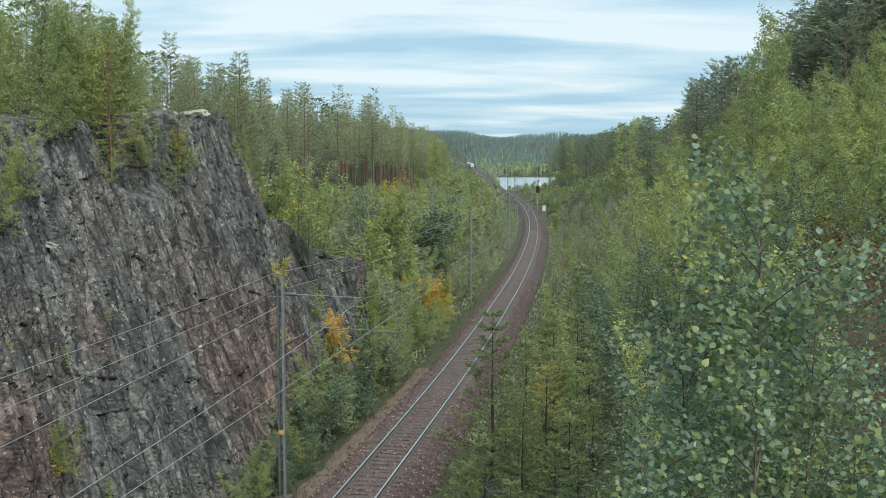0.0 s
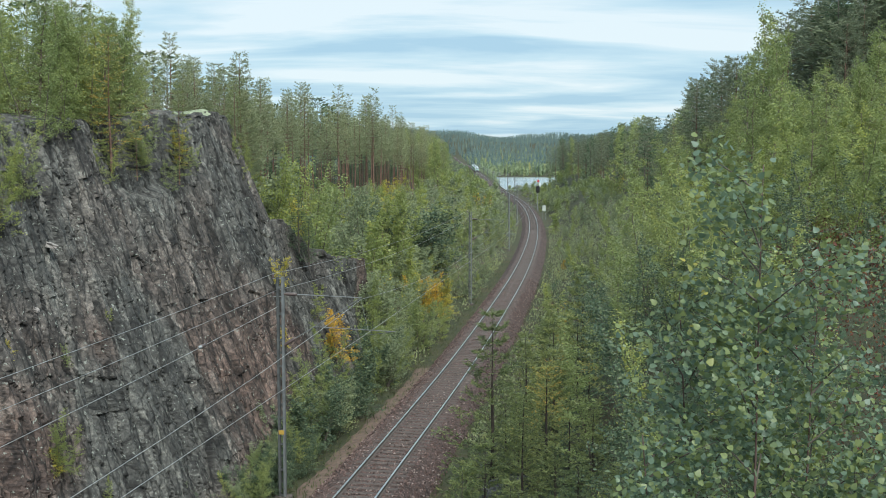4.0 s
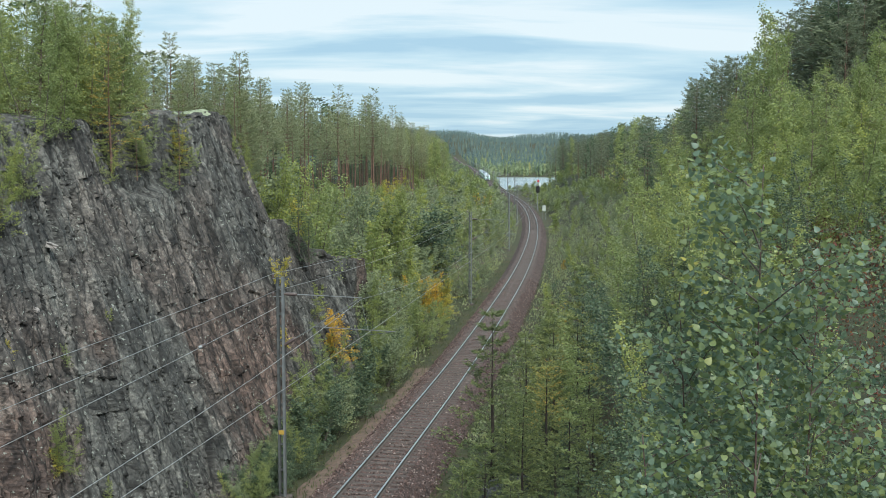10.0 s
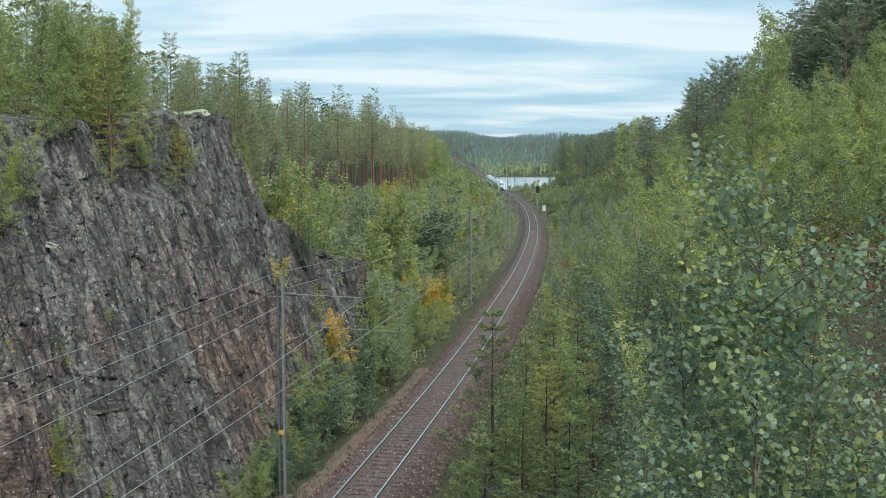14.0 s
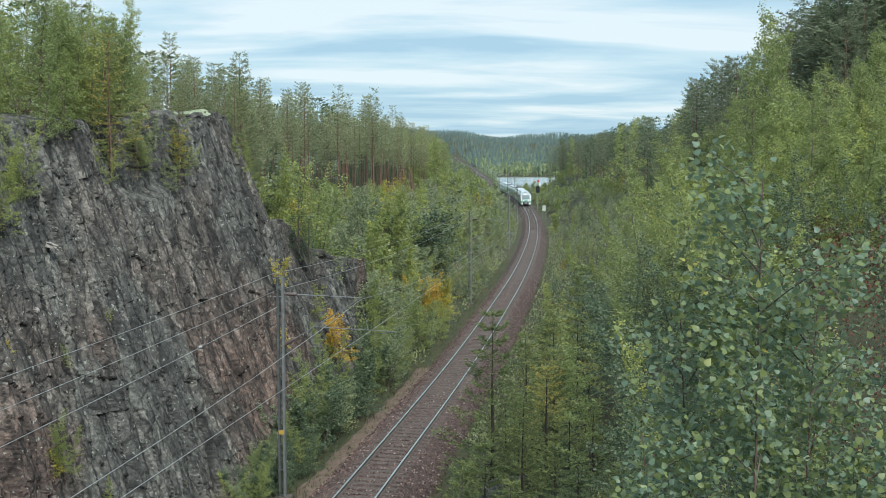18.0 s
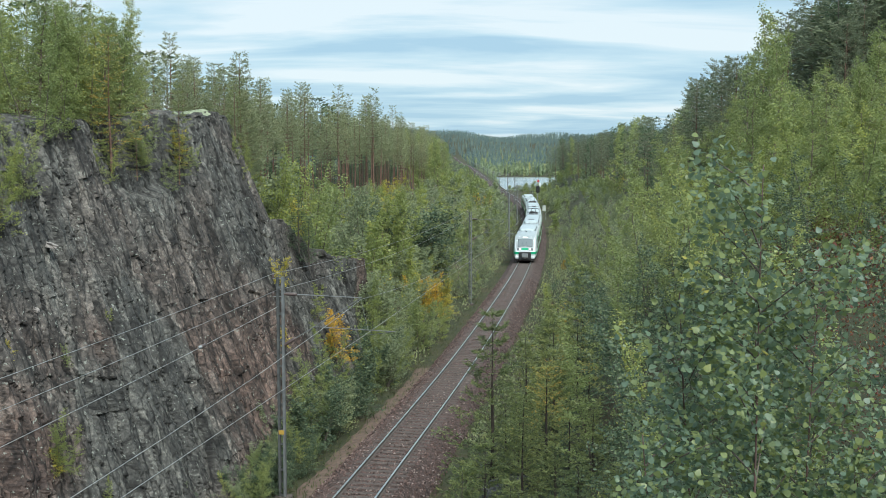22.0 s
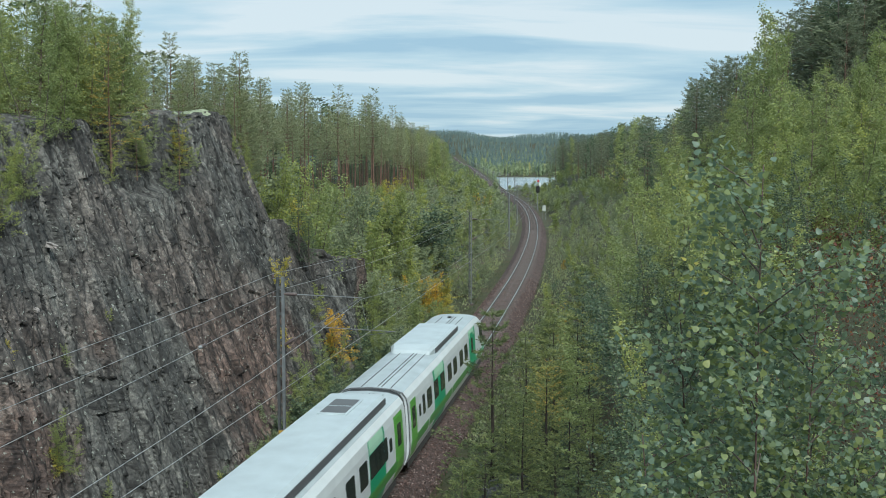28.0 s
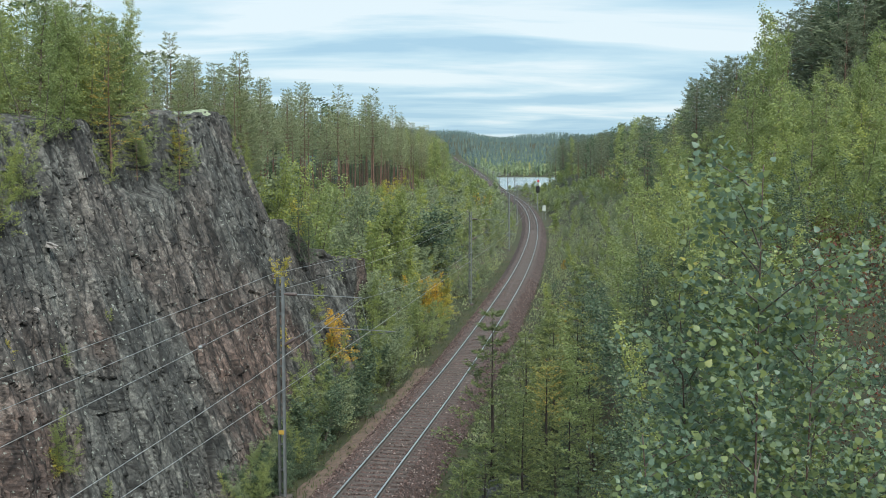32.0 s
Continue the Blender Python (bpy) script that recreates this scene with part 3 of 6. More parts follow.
def build_slabs():
    """Loose pale slabs that lie on small ledges of the cliff."""
    for y, z, sx, sy, sz, turn in ((31.5, 9.95, 0.35, 0.5, 0.16, 0.4), (29.3, 8.1, 0.25, 0.35, 0.14, 0.9)):
        bm = bmesh.new()
        bmesh.ops.create_cube(bm, size=1.0, matrix=Matrix.Diagonal((sx, sy, sz, 1)))
        bmesh.ops.subdivide_edges(bm, edges=bm.edges[:], cuts=2, use_grid_fill=True)
        rng = random.Random(int(y * 10))
        for v in bm.verts:
            v.co += Vector((rng.uniform(-.04, .04), rng.uniform(-.05, .05), rng.uniform(-.02, .02)))
        ob = part("rock_slab", bm, M_SLAB)
        ob.matrix_basis = Matrix.Translation((float(line_x(y)) - 5.55 - 0.385 * z, y * K, z)) @ Matrix.Rotation(turn, 4, "Z") @ Matrix.Rotation(0.35, 4, "Y")
        tagged(ob, "loose pale rock slab lying on a cliff ledge", "rock slab", "loose slabs on the cliff")


def build_right_rock():
    """Low dark rock face in the cutting's other side."""
    ys = np.arange(4, 24, 0.14)
    V = np.linspace(0, 1, 60)
    Y, Vg = np.meshgrid(ys, V, indexing="ij")
    topz = 6.6 + wave(Y, Y, 1.7) * 0.5 - 2.0 * step(13, 22, Y)
    Z = -1.0 + (topz + 1.0) * Vg
    u, v = Y, Z
    disp = wave(Y, Z, 1.9) * 0.3 + rock_relief(u, v, 9, ((1.3, 1.6, 0.4, 0.3, 0.1), (0.45, 0.6, 0.16, 0.3, 0.05)))
    X = line_x(Y) + 4.6 + 0.47 * np.clip(Z, 0, 20) + disp + 3 * step(0.93, 1.0, Vg)
    n, m = X.shape
    vs = np.stack([X, Y * K, Z], -1).reshape(-1, 3)
    k = np.arange((n - 1) * m).reshape(n - 1, m)[:, :-1]
    fs = np.stack([k, k + 1, k + m + 1, k + m], -1).reshape(-1, 4)
    c = mesh_ob("rock_cutting_face", vs.tolist(), fs.tolist(), M_ROCK)
    tagged(c, "low dark rock face at the foot of the wooded bank", "rock face", kind="structure")


build_ground()
build_lake()
build_cliff()
build_moss()
build_slabs()
build_right_rock()


# ---------------------------------------------------------------- railway
def line_frame(y):
    """Centre of the track at y, its unit direction and its unit right-hand side."""
    p = Vector((float(line_x(y)), y * K, float(line_z(y))))
    q = Vector((float(line_x(y + 0.5)), (y + 0.5) * K, float(line_z(y + 0.5))))
    d = (q - p).normalized()
    return p, d, d.cross(Vector((0, 0, 1))).normalized()


def sweep(name, ys, prof, material, parent=None, closed=True, label="", jitter=0.0):
    vs, fs = [], []
    k = len(prof)
    rng = random.Random(5)
    for y in ys:
        p, d, r = line_frame(y)
        for a, b in prof:
            vs.append(p + r * (a + rng.uniform(-jitter, jitter)) + Vector((0, 0, b + rng.uniform(-jitter, jitter) * 0.4)))
    for i in range(len(ys) - 1):
        for j in range(k if closed else k - 1):
            j2 = (j + 1) % k
            fs.append((i * k + j, i * k + j2, (i + 1) * k + j2, (i + 1) * k + j))
    return mesh_ob(name, vs, fs, material, parent, label)


TRACK_YS = [float(v) for v in np.concatenate([np.arange(-390, 20, 10), np.arange(20, 240, 2), np.arange(240, 1900, 8)])]


def build_railway():
    bed = sweep("ballast_bed", TRACK_YS, [(-2.6, -0.98), (-2.2, -0.64), (-1.6, -0.20), (0, -0.205), (1.6, -0.20), (2.2, -0.62), (2.6, -1.0)], M_BALLAST,
                closed=False, jitter=0.05)
    tagged(bed, "reddish crushed stone ballast bed under the track", "ballast", kind="structure")
    soil = sweep("path", [float(v) for v in np.arange(36, 61, 0.6)], [(-3.4, -0.98), (-3.0, -0.72), (-2.5, -0.70), (-2.1, -0.82)], M_SOIL, closed=False, jitter=0.14)
    tagged(soil, "bare brown soil strip beside the ballast", "path", kind="structure")
    track = new("railway_track")
    tagged(track, "single electrified track with shiny rails on sleepers", "railway track")
    for s in (-1, 1):
        c = s * 0.797
        sweep("rail", TRACK_YS, [(c - .075, -.172), (c - .075, -.158), (c - .012, -.14), (c - .012, -.04), (c - .036, -.03), (c - .036, -.004),
                                 (c + .036, -.004), (c + .036, -.03), (c + .012, -.04), (c + .012, -.14), (c + .075, -.158), (c + .075, -.172)], M_RAIL, track)
        sweep("rail_head", TRACK_YS, [(c - .040, -.004), (c - .030, .003), (c + .030, .003), (c + .040, -.004)], M_RAIL_TOP, track, label="polished steel running surface")
    bm = box(2.6, 0.26, 0.2, 0, 0, -0.27, 0.03)
    for s in (-1, 1):
        box(0.34, 0.18, 0.03, s * 0.797, 0, -0.165, 0, bm=bm)
    first = part("sleeper", bm, M_SLEEPER, track)
    me = first.data
    rng = random.Random(3)
    y, n = 28.0, 0
    rest = ([], [])
    while y < 400:
        p, d, r = line_frame(y)
        m = Matrix((( r.x, d.x, 0, p.x), (r.y, d.y, 0, p.y), (r.z, d.z, 1, p.z + rng.uniform(-.012, .012)), (0, 0, 0, 1)))
        if n == 0:
            first.matrix_basis = m
        elif n < 290:
            share("sleeper", me, track, m)
        else:
            vs = [m @ Vector((a, b, c)) for a in (-1.3, 1.3) for b in (-.13, .13) for c in (-.3, -.17)]
            merge(rest, (vs, [(0, 1, 3, 2), (4, 6, 7, 5), (0, 4, 5, 1), (2, 3, 7, 6), (1, 5, 7, 3), (0, 2, 6, 4)]))
        n += 1
        y += 0.61 * d.y / K
    ob = mesh_ob("far_sleeper", rest[0], rest[1], M_SLEEPER, track)
    tagged(ob, kind="stuff")
    # loose stones
    vs, fs = [], []
    nr = np.random.RandomState(4)
    oct_ = np.array([(1, 0, 0), (-1, 0, 0), (0, 1, 0), (0, -1, 0), (0, 0, .8), (0, 0, -.8)], float)
    of = [(0, 2, 4), (2, 1, 4), (1, 3, 4), (3, 0, 4), (2, 0, 5), (1, 2, 5), (3, 1, 5), (0, 3, 5)]
    for i in range(19000):
        y = 30 + 75 * nr.rand() ** 1.6
        o = nr.uniform(-2.3, 2.6)
        if abs(abs(o) - 0.797) < 0.09:
            continue
        z = -0.195 - max(0, abs(o) - 1.62) * 0.62
        if abs(o) < 1.3 and nr.rand() < 0.12:
            continue
        p = oct_ * nr.uniform(0.025, 0.062) * nr.uniform(0.7, 1.3, (6, 1))
        a = nr.uniform(0, 6.28)
        ca, sa = math.cos(a), math.sin(a)
        b = len(vs)
        cx, cz = float(line_x(y)) + o, float(line_z(y)) + z + 0.01
        vs.extend([(cx + q[0] * ca - q[1] * sa, y * K + q[0] * sa + q[1] * ca, cz + q[2]) for q in p])
        fs.extend([(b + f[0], b + f[1], b + f[2]) for f in of])
    st = mesh_ob("ballast_stones", vs, fs, M_STONE)
    tagged(st, "loose reddish and grey ballast stones", "stones", kind="stuff")


build_railway()

MASTS = [-17.0, 36.2, 89.0, 144.0, 197.0, 250.0, 304.0, 358.0, 412.0, 466.0, 520.0, 575.0, 630.0, 690.0, 750.0, 810.0]
MAST_OFF = -3.42


def build_mast():
    mast = new("catenary_mast")
    tagged(mast, "grey lattice steel catenary mast with a cantilever arm", "catenary mast", "masts along the line")
    for s in (-1, 1):
        part("post_leg", box(0.095, 0.16, 9.3, s * 0.105, 0, 3.65, 0.008), M_STEEL_DARK if s < 0 else M_STEEL, mast)
    for k in range(17):
        z = -0.6 + k * 0.53
        part("lacing_plate", box(0.15, 0.012, 0.10, 0, 0.068 if k % 2 else -0.068, z), M_STEEL_DARK, mast)
    part("footing", box(0.7, 0.7, 0.9, 0, 0, -1.1, 0.04), M_SLEEPER, mast, "concrete footing")
    tube("top_tube", [(0.1, 0, 7.62), (3.35, 0, 7.52)], 0.022, M_STEEL, mast)
    tube("insulator", [(0.12, 0, 7.62), (0.3, 0, 7.612), (0.62, 0, 7.6), (0.7, 0, 7.6)], [0.03, 0.07, 0.07, 0.03], M_INSUL, mast, 8)
    tube("strut", [(0.1, 0, 5.52), (3.3, 0, 7.5)], 0.026, M_STEEL_DARK, mast)
    tube("insulator", [(0.12, 0, 5.535), (0.25, 0, 5.61), (0.56, 0, 5.80), (0.64, 0, 5.85)], [0.035, 0.075, 0.075, 0.035], M_INSUL, mast, 8)
    tube("registration_tube", [(1.35, 0, 6.32), (4.7, 0, 6.20)], 0.018, M_STEEL, mast)
    tube("steady_arm", [(4.5, 0, 6.18), (3.45, 0, 6.02)], 0.014, M_STEEL, mast)
    tube("dropper_rod", [(3.6, 0, 6.24), (3.3, 0, 7.45)], 0.005, M_WIRE, mast)
    for z in (8.22, 7.5):
        tube("bracket_pin", [(-0.32, 0, z), (0.1, 0, z)], 0.02, M_STEEL, mast)
        tube("insulator", [(-0.3, 0, z), (-0.3, 0, z + 0.06), (-0.3, 0, z + 0.16), (-0.3, 0, z + 0.2)], [0.02, 0.05, 0.05, 0.02], M_INSUL, mast, 8)
    return mast


def mast_pose(y):
    p, d, r = line_frame(y)
    q = p + r * MAST_OFF
    return Matrix(((r.x, d.x, 0, q.x), (r.y, d.y, 0, q.y), (0, 0, 1, q.z), (0, 0, 0, 1)))


first_mast = build_mast()
first_mast.matrix_basis = mast_pose(MASTS[0])
for my in MASTS[1:]:
    m_copy = copy_thing(first_mast, mast_pose(my))
    if my == 36.2:
        part("marker_plate", box(0.22, 0.02, 0.17, 0, -0.1, 2.0, 0.004), M_YELLOW, m_copy, "yellow plate")


def build_wires():
    def wire(name, a, z, sag, r, label):
        pts = []
        for y0, y1 in zip(MASTS[:-1], MASTS[1:]):
            p, q = mast_pose(y0) @ Vector((a, 0, z)), mast_pose(y1) @ Vector((a, 0, z))
            for k in range(10):
                t = k / 10
                w = p.lerp(q, t)
                w.z -= sag * 4 * t * (1 - t)
                pts.append(w)
        pts.append(mast_pose(MASTS[-1]) @ Vector((a, 0, z)))
        radii = [r * (1 + max(0.0, p.y - 60) / 2000) for p in pts]
        ob = tube(name, pts, radii, M_WIRE, sides=5)
        tagged(ob, label, "wire", "overhead wires", kind="structure")
    wire("feeder_wire", -0.3, 8.42, 0.55, 0.0085, "bare feeder wire strung along the masts")
    wire("return_wire", -0.3, 7.7, 0.55, 0.0085, "bare return wire strung along the masts")
    wire("messenger_wire", 3.32, 7.46, 1.0, 0.0085, "sagging messenger wire over the track")
    wire("contact_wire", 3.42, 6.02, 0.04, 0.0085, "taut copper contact wire over the track")
    # tie wire with its insulator from the near mast to the anchor behind
    a, b = mast_pose(36.2) @ Vector((-0.1, 0, 7.1)), mast_pose(-17.0) @ Vector((0.6, 0, 6.9))
    pts = [a.lerp(b, k / 12) - Vector((0, 0, 0.5 * 4 * (k / 12) * (1 - k / 12))) for k in range(13)]
    w = tube("tie_wire", pts, 0.009, M_WIRE, sides=5)
    tagged(w, "bare tie wire with a ceramic insulator", "wire", "overhead wires", kind="structure")
    c = a.lerp(b, 0.13)
    ins = new("wire_insulator")
    tagged(ins, "pale ceramic insulator hanging in the tie wire", "insulator")
    d = (b - a).normalized()
    k0 = c - Vector((0, 0, 0.22))
    tube("body", [k0 - d * 0.22, k0 - d * 0.12, k0 + d * 0.12, k0 + d * 0.22], [0.03, 0.07, 0.07, 0.03], M_INSUL, ins, 8)
    tube("cap", [k0 + d * 0.22, k0 + d * 0.36], [0.07, 0.05], M_STEEL, ins, 8, "pale end cap")


build_wires()


M_STEEL_PALE = simple_mat("pale_grey_cabinet_paint", (0.42, 0.44, 0.40), 0.6, 0, 0.12, 2, 0)


def build_signal():
    """Main signal with its mast, and the equipment board beside the track."""
    p, d, r = line_frame(250.0)
    q = p + r * 2.85
    sig = new("railway_signal")
    tagged(sig, "black railway signal head with red backing on a mast", "signal")
    sig.matrix_basis = Matrix(((r.x, d.x, 0, q.x), (r.y, d.y, 0, q.y), (0, 0, 1, q.z), (0, 0, 0, 1)))
    tube("mast", [(0, 0, -1.0), (0, 0, 7.9)], 0.09, M_STEEL, sig, 8)
    part("signal_head", box(0.95, 0.2, 1.9, 0, -0.15, 5.1, 0.2), M_SIGNAL_BLACK, sig)
    part("upper_head", box(0.55, 0.2, 0.6, 0.1, -0.15, 7.3, 0.1), M_SIGNAL_RED, sig, "red and white upper plate")
    part("side_plate", box(0.35, 0.1, 1.0, 0.55, -0.12, 6.3, 0.02), M_SIGNAL_WHITE, sig, "white side plate")
    for k in range(3):
        bm = bmesh.new()
        bmesh.ops.create_cone(bm, cap_ends=True, segments=14, radius1=0.14, radius2=0.14, depth=0.25, matrix=Matrix.Translation((0, -0.32, 4.5 + 0.6 * k)) @ Matrix.Rotation(math.pi / 2, 4, "X"))
        part("lamp_hood", bm, M_SIGNAL_BLACK, sig)
    p, d, r = line_frame(216.0)
    q = p + r * 2.9
    cab = new("equipment_cabinet")
    tagged(cab, "small white equipment cabinet on a post beside the track", "cabinet")
    cab.matrix_basis = Matrix(((r.x, d.x, 0, q.x), (r.y, d.y, 0, q.y), (0, 0, 1, q.z), (0, 0, 0, 1)))
    part("case", box(0.8, 0.4, 1.35, 0, 0, 1.9, 0.04), M_STEEL_PALE, cab)
    part("roof", box(0.9, 0.5, 0.06, 0, 0, 2.61, 0.02), M_STEEL, cab)
    for s in (-1, 1):
        tube("leg", [(s * 0.3, 0, -1.2), (s * 0.3, 0, 1.25)], 0.04, M_STEEL, cab)


M_SIGNAL_BLACK = simple_mat("black_signal_paint", (0.02, 0.02, 0.02), 0.5, 0, 0.1)
M_SIGNAL_RED = simple_mat("red_signal_paint", (0.55, 0.05, 0.04), 0.5, 0, 0.1)
M_SIGNAL_WHITE = simple_mat("white_signal_paint", (0.75, 0.77, 0.76), 0.5, 0, 0.08)
build_signal()


# ---------------------------------------------------------------- plants
def leaf_quads(c, size, nr, aspect=0.62, axis=None, flat=0.0):
    """Diamond leaves at the points c: vertices and faces. axis: the way their length points, else any; flat: how far they lie level."""
    n = len(c)
    ax = nr.normal(size=(n, 3)) if axis is None else axis + nr.normal(size=(n, 3)) * 0.35
    ax[:, 2] *= (1 - flat)
    ax /= np.linalg.norm(ax, axis=1, keepdims=True) + 1e-9
    t = nr.normal(size=(n, 3))
    t[:, 2] *= (1 - flat)
    w = t - (t * ax).sum(1, keepdims=True) * ax
    w /= np.linalg.norm(w, axis=1, keepdims=True) + 1e-9
    s = (size * nr.uniform(0.65, 1.3, n))[:, None]
    v = np.stack([c, c + ax * s * 0.5 + w * s * aspect * 0.5, c + ax * s, c + ax * s * 0.5 - w * s * aspect * 0.5], 1).reshape(-1, 3)
    f = np.arange(4 * n).reshape(n, 4)
    return v, f


def leaf_ob(name, c, size, nr, material, parent, aspect=0.62, axis=None, flat=0.0):
    v, f = leaf_quads(np.asarray(c, float), size, nr, aspect, axis, flat)
    return mesh_ob(name, v.tolist(), f.tolist(), material, parent)


def broadleaf(name, label, category, group, h, spread, stems, limbs, n_leaf, leaf, leaf_m, bark_m, seed, clump=0.10, low=0.12, lean=0.12, wood_r=1.0):
    """A birch, willow or aspen: stems and limbs, with leaves strewn along the twigs."""
    rng, nr = random.Random(seed), np.random.RandomState(seed)
    root = new(name)
    tagged(root, label, category, group)
    wood = ([], [])
    twigs = []
    for s in range(stems):
        a = rng.uniform(0, 6.28)
        bx, by = (0.06 * h * math.cos(a), 0.06 * h * math.sin(a)) if stems > 1 else (0, 0)
        ln = lean * (1.6 if stems > 1 else 0.7)
        hh = h * rng.uniform(0.75, 1.0) if s else h
        pts = []
        for k in range(7):
            t = k / 6
            pts.append(Vector((bx + math.cos(a) * ln * hh * t ** 1.3 + rng.uniform(-.02, .02) * hh * t, by + math.sin(a) * ln * hh * t ** 1.3 + rng.uniform(-.02, .02) * hh * t, hh * t - 0.3 * (1 - t))))
        r0 = (0.0085 * hh / math.sqrt(stems) + 0.006) * wood_r
        merge(wood, tube_data(pts, [r0 * (1 - 0.9 * k / 6) for k in range(7)], 6))
        nl = max(4, limbs // stems)
        for i in range(nl):
            t = low + (0.97 - low) * (i + rng.random()) / nl
            k = min(int(t * 6), 5)
            p = pts[k].lerp(pts[k + 1], t * 6 - k)
            b = a + rng.uniform(0, 6.28)
            ln2 = spread * h * (1 - t * 0.75) * rng.uniform(0.55, 1.1)
            up = rng.uniform(0.35, 1.0)
            q = p + Vector((math.cos(b), math.sin(b), up)).normalized() * ln2
            q2 = p.lerp(q, 0.5) + Vector((0, 0, -0.04 * ln2))
            merge(wood, tube_data([p, q2, q], [r0 * 0.35 * (1.1 - t), r0 * 0.22 * (1.1 - t), 0.003], 4, False))
            # side twigs, on which the leaves sit
            limb = q - p
            twigs.append((q2, q, 0.6))
            for k in range(4):
                f = 0.25 + 0.2 * k + rng.uniform(-.08, .08)
                w = (p.lerp(q2, f * 2) if f < 0.5 else q2.lerp(q, f * 2 - 1))
                e = w + (limb.normalized() * 0.75 + Vector((rng.gauss(0, .6), rng.gauss(0, .6), rng.gauss(0.05, .45)))) * ln2 * (0.48 - 0.28 * f)
                twigs.append((w, e, 0.5))
        twigs.append((pts[4], pts[6], 1.2))
        twigs.append((pts[2], pts[5], 0.8))
    mesh_ob("trunk", wood[0], wood[1], bark_m, root, smooth=True)
    P = np.array([[list(t[0]), list(t[1])] for t in twigs])
    wts = np.linalg.norm(P[:, 1] - P[:, 0], axis=1) * np.array([t[2] for t in twigs]) + 0.004 * h
    pick = nr.choice(len(twigs), n_leaf, p=wts / wts.sum())
    u = nr.uniform(0.05, 1.08, n_leaf)[:, None]
    c = P[pick, 0] + (P[pick, 1] - P[pick, 0]) * u
    c = c + nr.normal(size=(n_leaf, 3)) * (clump * 0.16 * h * 0.25 + leaf * 0.55) * np.array([1, 1, 0.7])
    leaf_ob("crown", c, leaf, nr, leaf_m, root, 0.72, None, 0.35)
    return root


def conifer(name, label, category, group, h, low, reach, whorls, per, tufts, blade, n_blade, leaf_m, bark_m, seed, droop=0.1, peak=0.35, trunk_r=None, width=0.16, fluff=0.0, taper=1.0, inner=0.3):
    """A pine or spruce: straight trunk, whorls of branches from low*h up, needle tufts along them."""
    rng, nr = random.Random(seed), np.random.RandomState(seed)
    root = new(name)
    tagged(root, label, category, group)
    r0 = trunk_r or 0.0085 * h + 0.02
    bend = [rng.uniform(-.012, .012) * h for _ in range(2)]
    pts = [Vector((bend[0] * math.sin(k / 8 * 3), bend[1] * math.sin(k / 8 * 2.4), h * k / 8 - (0.4 if k == 0 else 0))) for k in range(9)]
    wood, cs, axs = ([], []), [], []
    merge(wood, tube_data(pts, [r0 * (1 - 0.93 * (k / 8) ** 1.2) for k in range(9)], 6))
    for w in range(whorls):
        t = low + (0.985 - low) * (w / max(1, whorls - 1)) ** 0.95
        rel = (t - low) / (1 - low)
        shape = (rel / peak) ** 0.6 if rel < peak else ((1 - rel) / (1 - peak)) ** taper
        shape = max(0.07, shape)
        k = min(int(t * 8), 7)
        p = pts[k].lerp(pts[k + 1], t * 8 - k)
        off = rng.uniform(0, 6.28)
        for b in range(per):
            if rng.random() < 0.2:
                continue
            a = off + 6.283 * b / per + rng.uniform(-.35, .35)
            L = reach * h * shape * rng.uniform(0.55, 1.15) + 0.02 * h
            d = Vector((math.cos(a), math.sin(a), 0))
            tip = p + d * L + Vector((0, 0, L * (0.75 * rel + 0.10 - droop)))
            mid = p.lerp(tip, 0.55) + Vector((0, 0, -L * 0.10))
            merge(wood, tube_data([p, mid, tip], [r0 * 0.22 * (1.1 - rel), r0 * 0.13 * (1.1 - rel), 0.004], 3, False))
            nt = max(3, int(tufts * (0.35 + shape)))
            side = Vector((-d.y, d.x, 0))
            for i in range(nt):
                u = inner + (1.03 - inner) * (i + rng.random()) / nt
                q = p.lerp(mid, u / 0.55) if u < 0.55 else mid.lerp(tip, (u - 0.55) / 0.45)
                across = rng.uniform(-1, 1) * (1.05 - 0.75 * u)
                shoot = (d * 0.9 + side * across * 1.3 + Vector((0, 0, rng.uniform(0.05, 0.7) - droop))).normalized()
                q = q + side * across * L * 0.42 + Vector((0, 0, rng.gauss(0.0, 0.05) * L))
                for k in range(n_blade):
                    cs.append(q + shoot * (k / n_blade) * blade * 1.25 + Vector((rng.gauss(0, 1), rng.gauss(0, 1), rng.gauss(0, 0.6))) * fluff * 0.45)
                    axs.append((shoot.x + rng.gauss(0, .5), shoot.y + rng.gauss(0, .5), shoot.z + 0.15 + rng.gauss(0, .45)))
    for _ in range(n_blade * 3):
        cs.append(pts[-1])
        axs.append((rng.gauss(0, .4), rng.gauss(0, .4), 0.9))
    mesh_ob("trunk", wood[0], wood[1], bark_m, root, smooth=True)
    leaf_ob("crown", np.array([list(c) for c in cs]), blade, nr, leaf_m, root, width, np.array(axs), 0.4)
    return root


def ground_z(x, y):
    return float(land(x, y))


def plant(proto, x, y, h_ratio=1.0, turn=0.0, z=None, wide=1.0, tilt=0.0):
    """Copy of a plant at a place on the ground, scaled to its height."""
    zz = (ground_z(x, y) - 0.05) if z is None else z
    ob = copy_thing(proto, Matrix.LocRotScale((x, y * K, zz), Euler((tilt, 0, turn)), None))
    ob.scale = (h_ratio * wide, h_ratio * wide, h_ratio)
    return ob


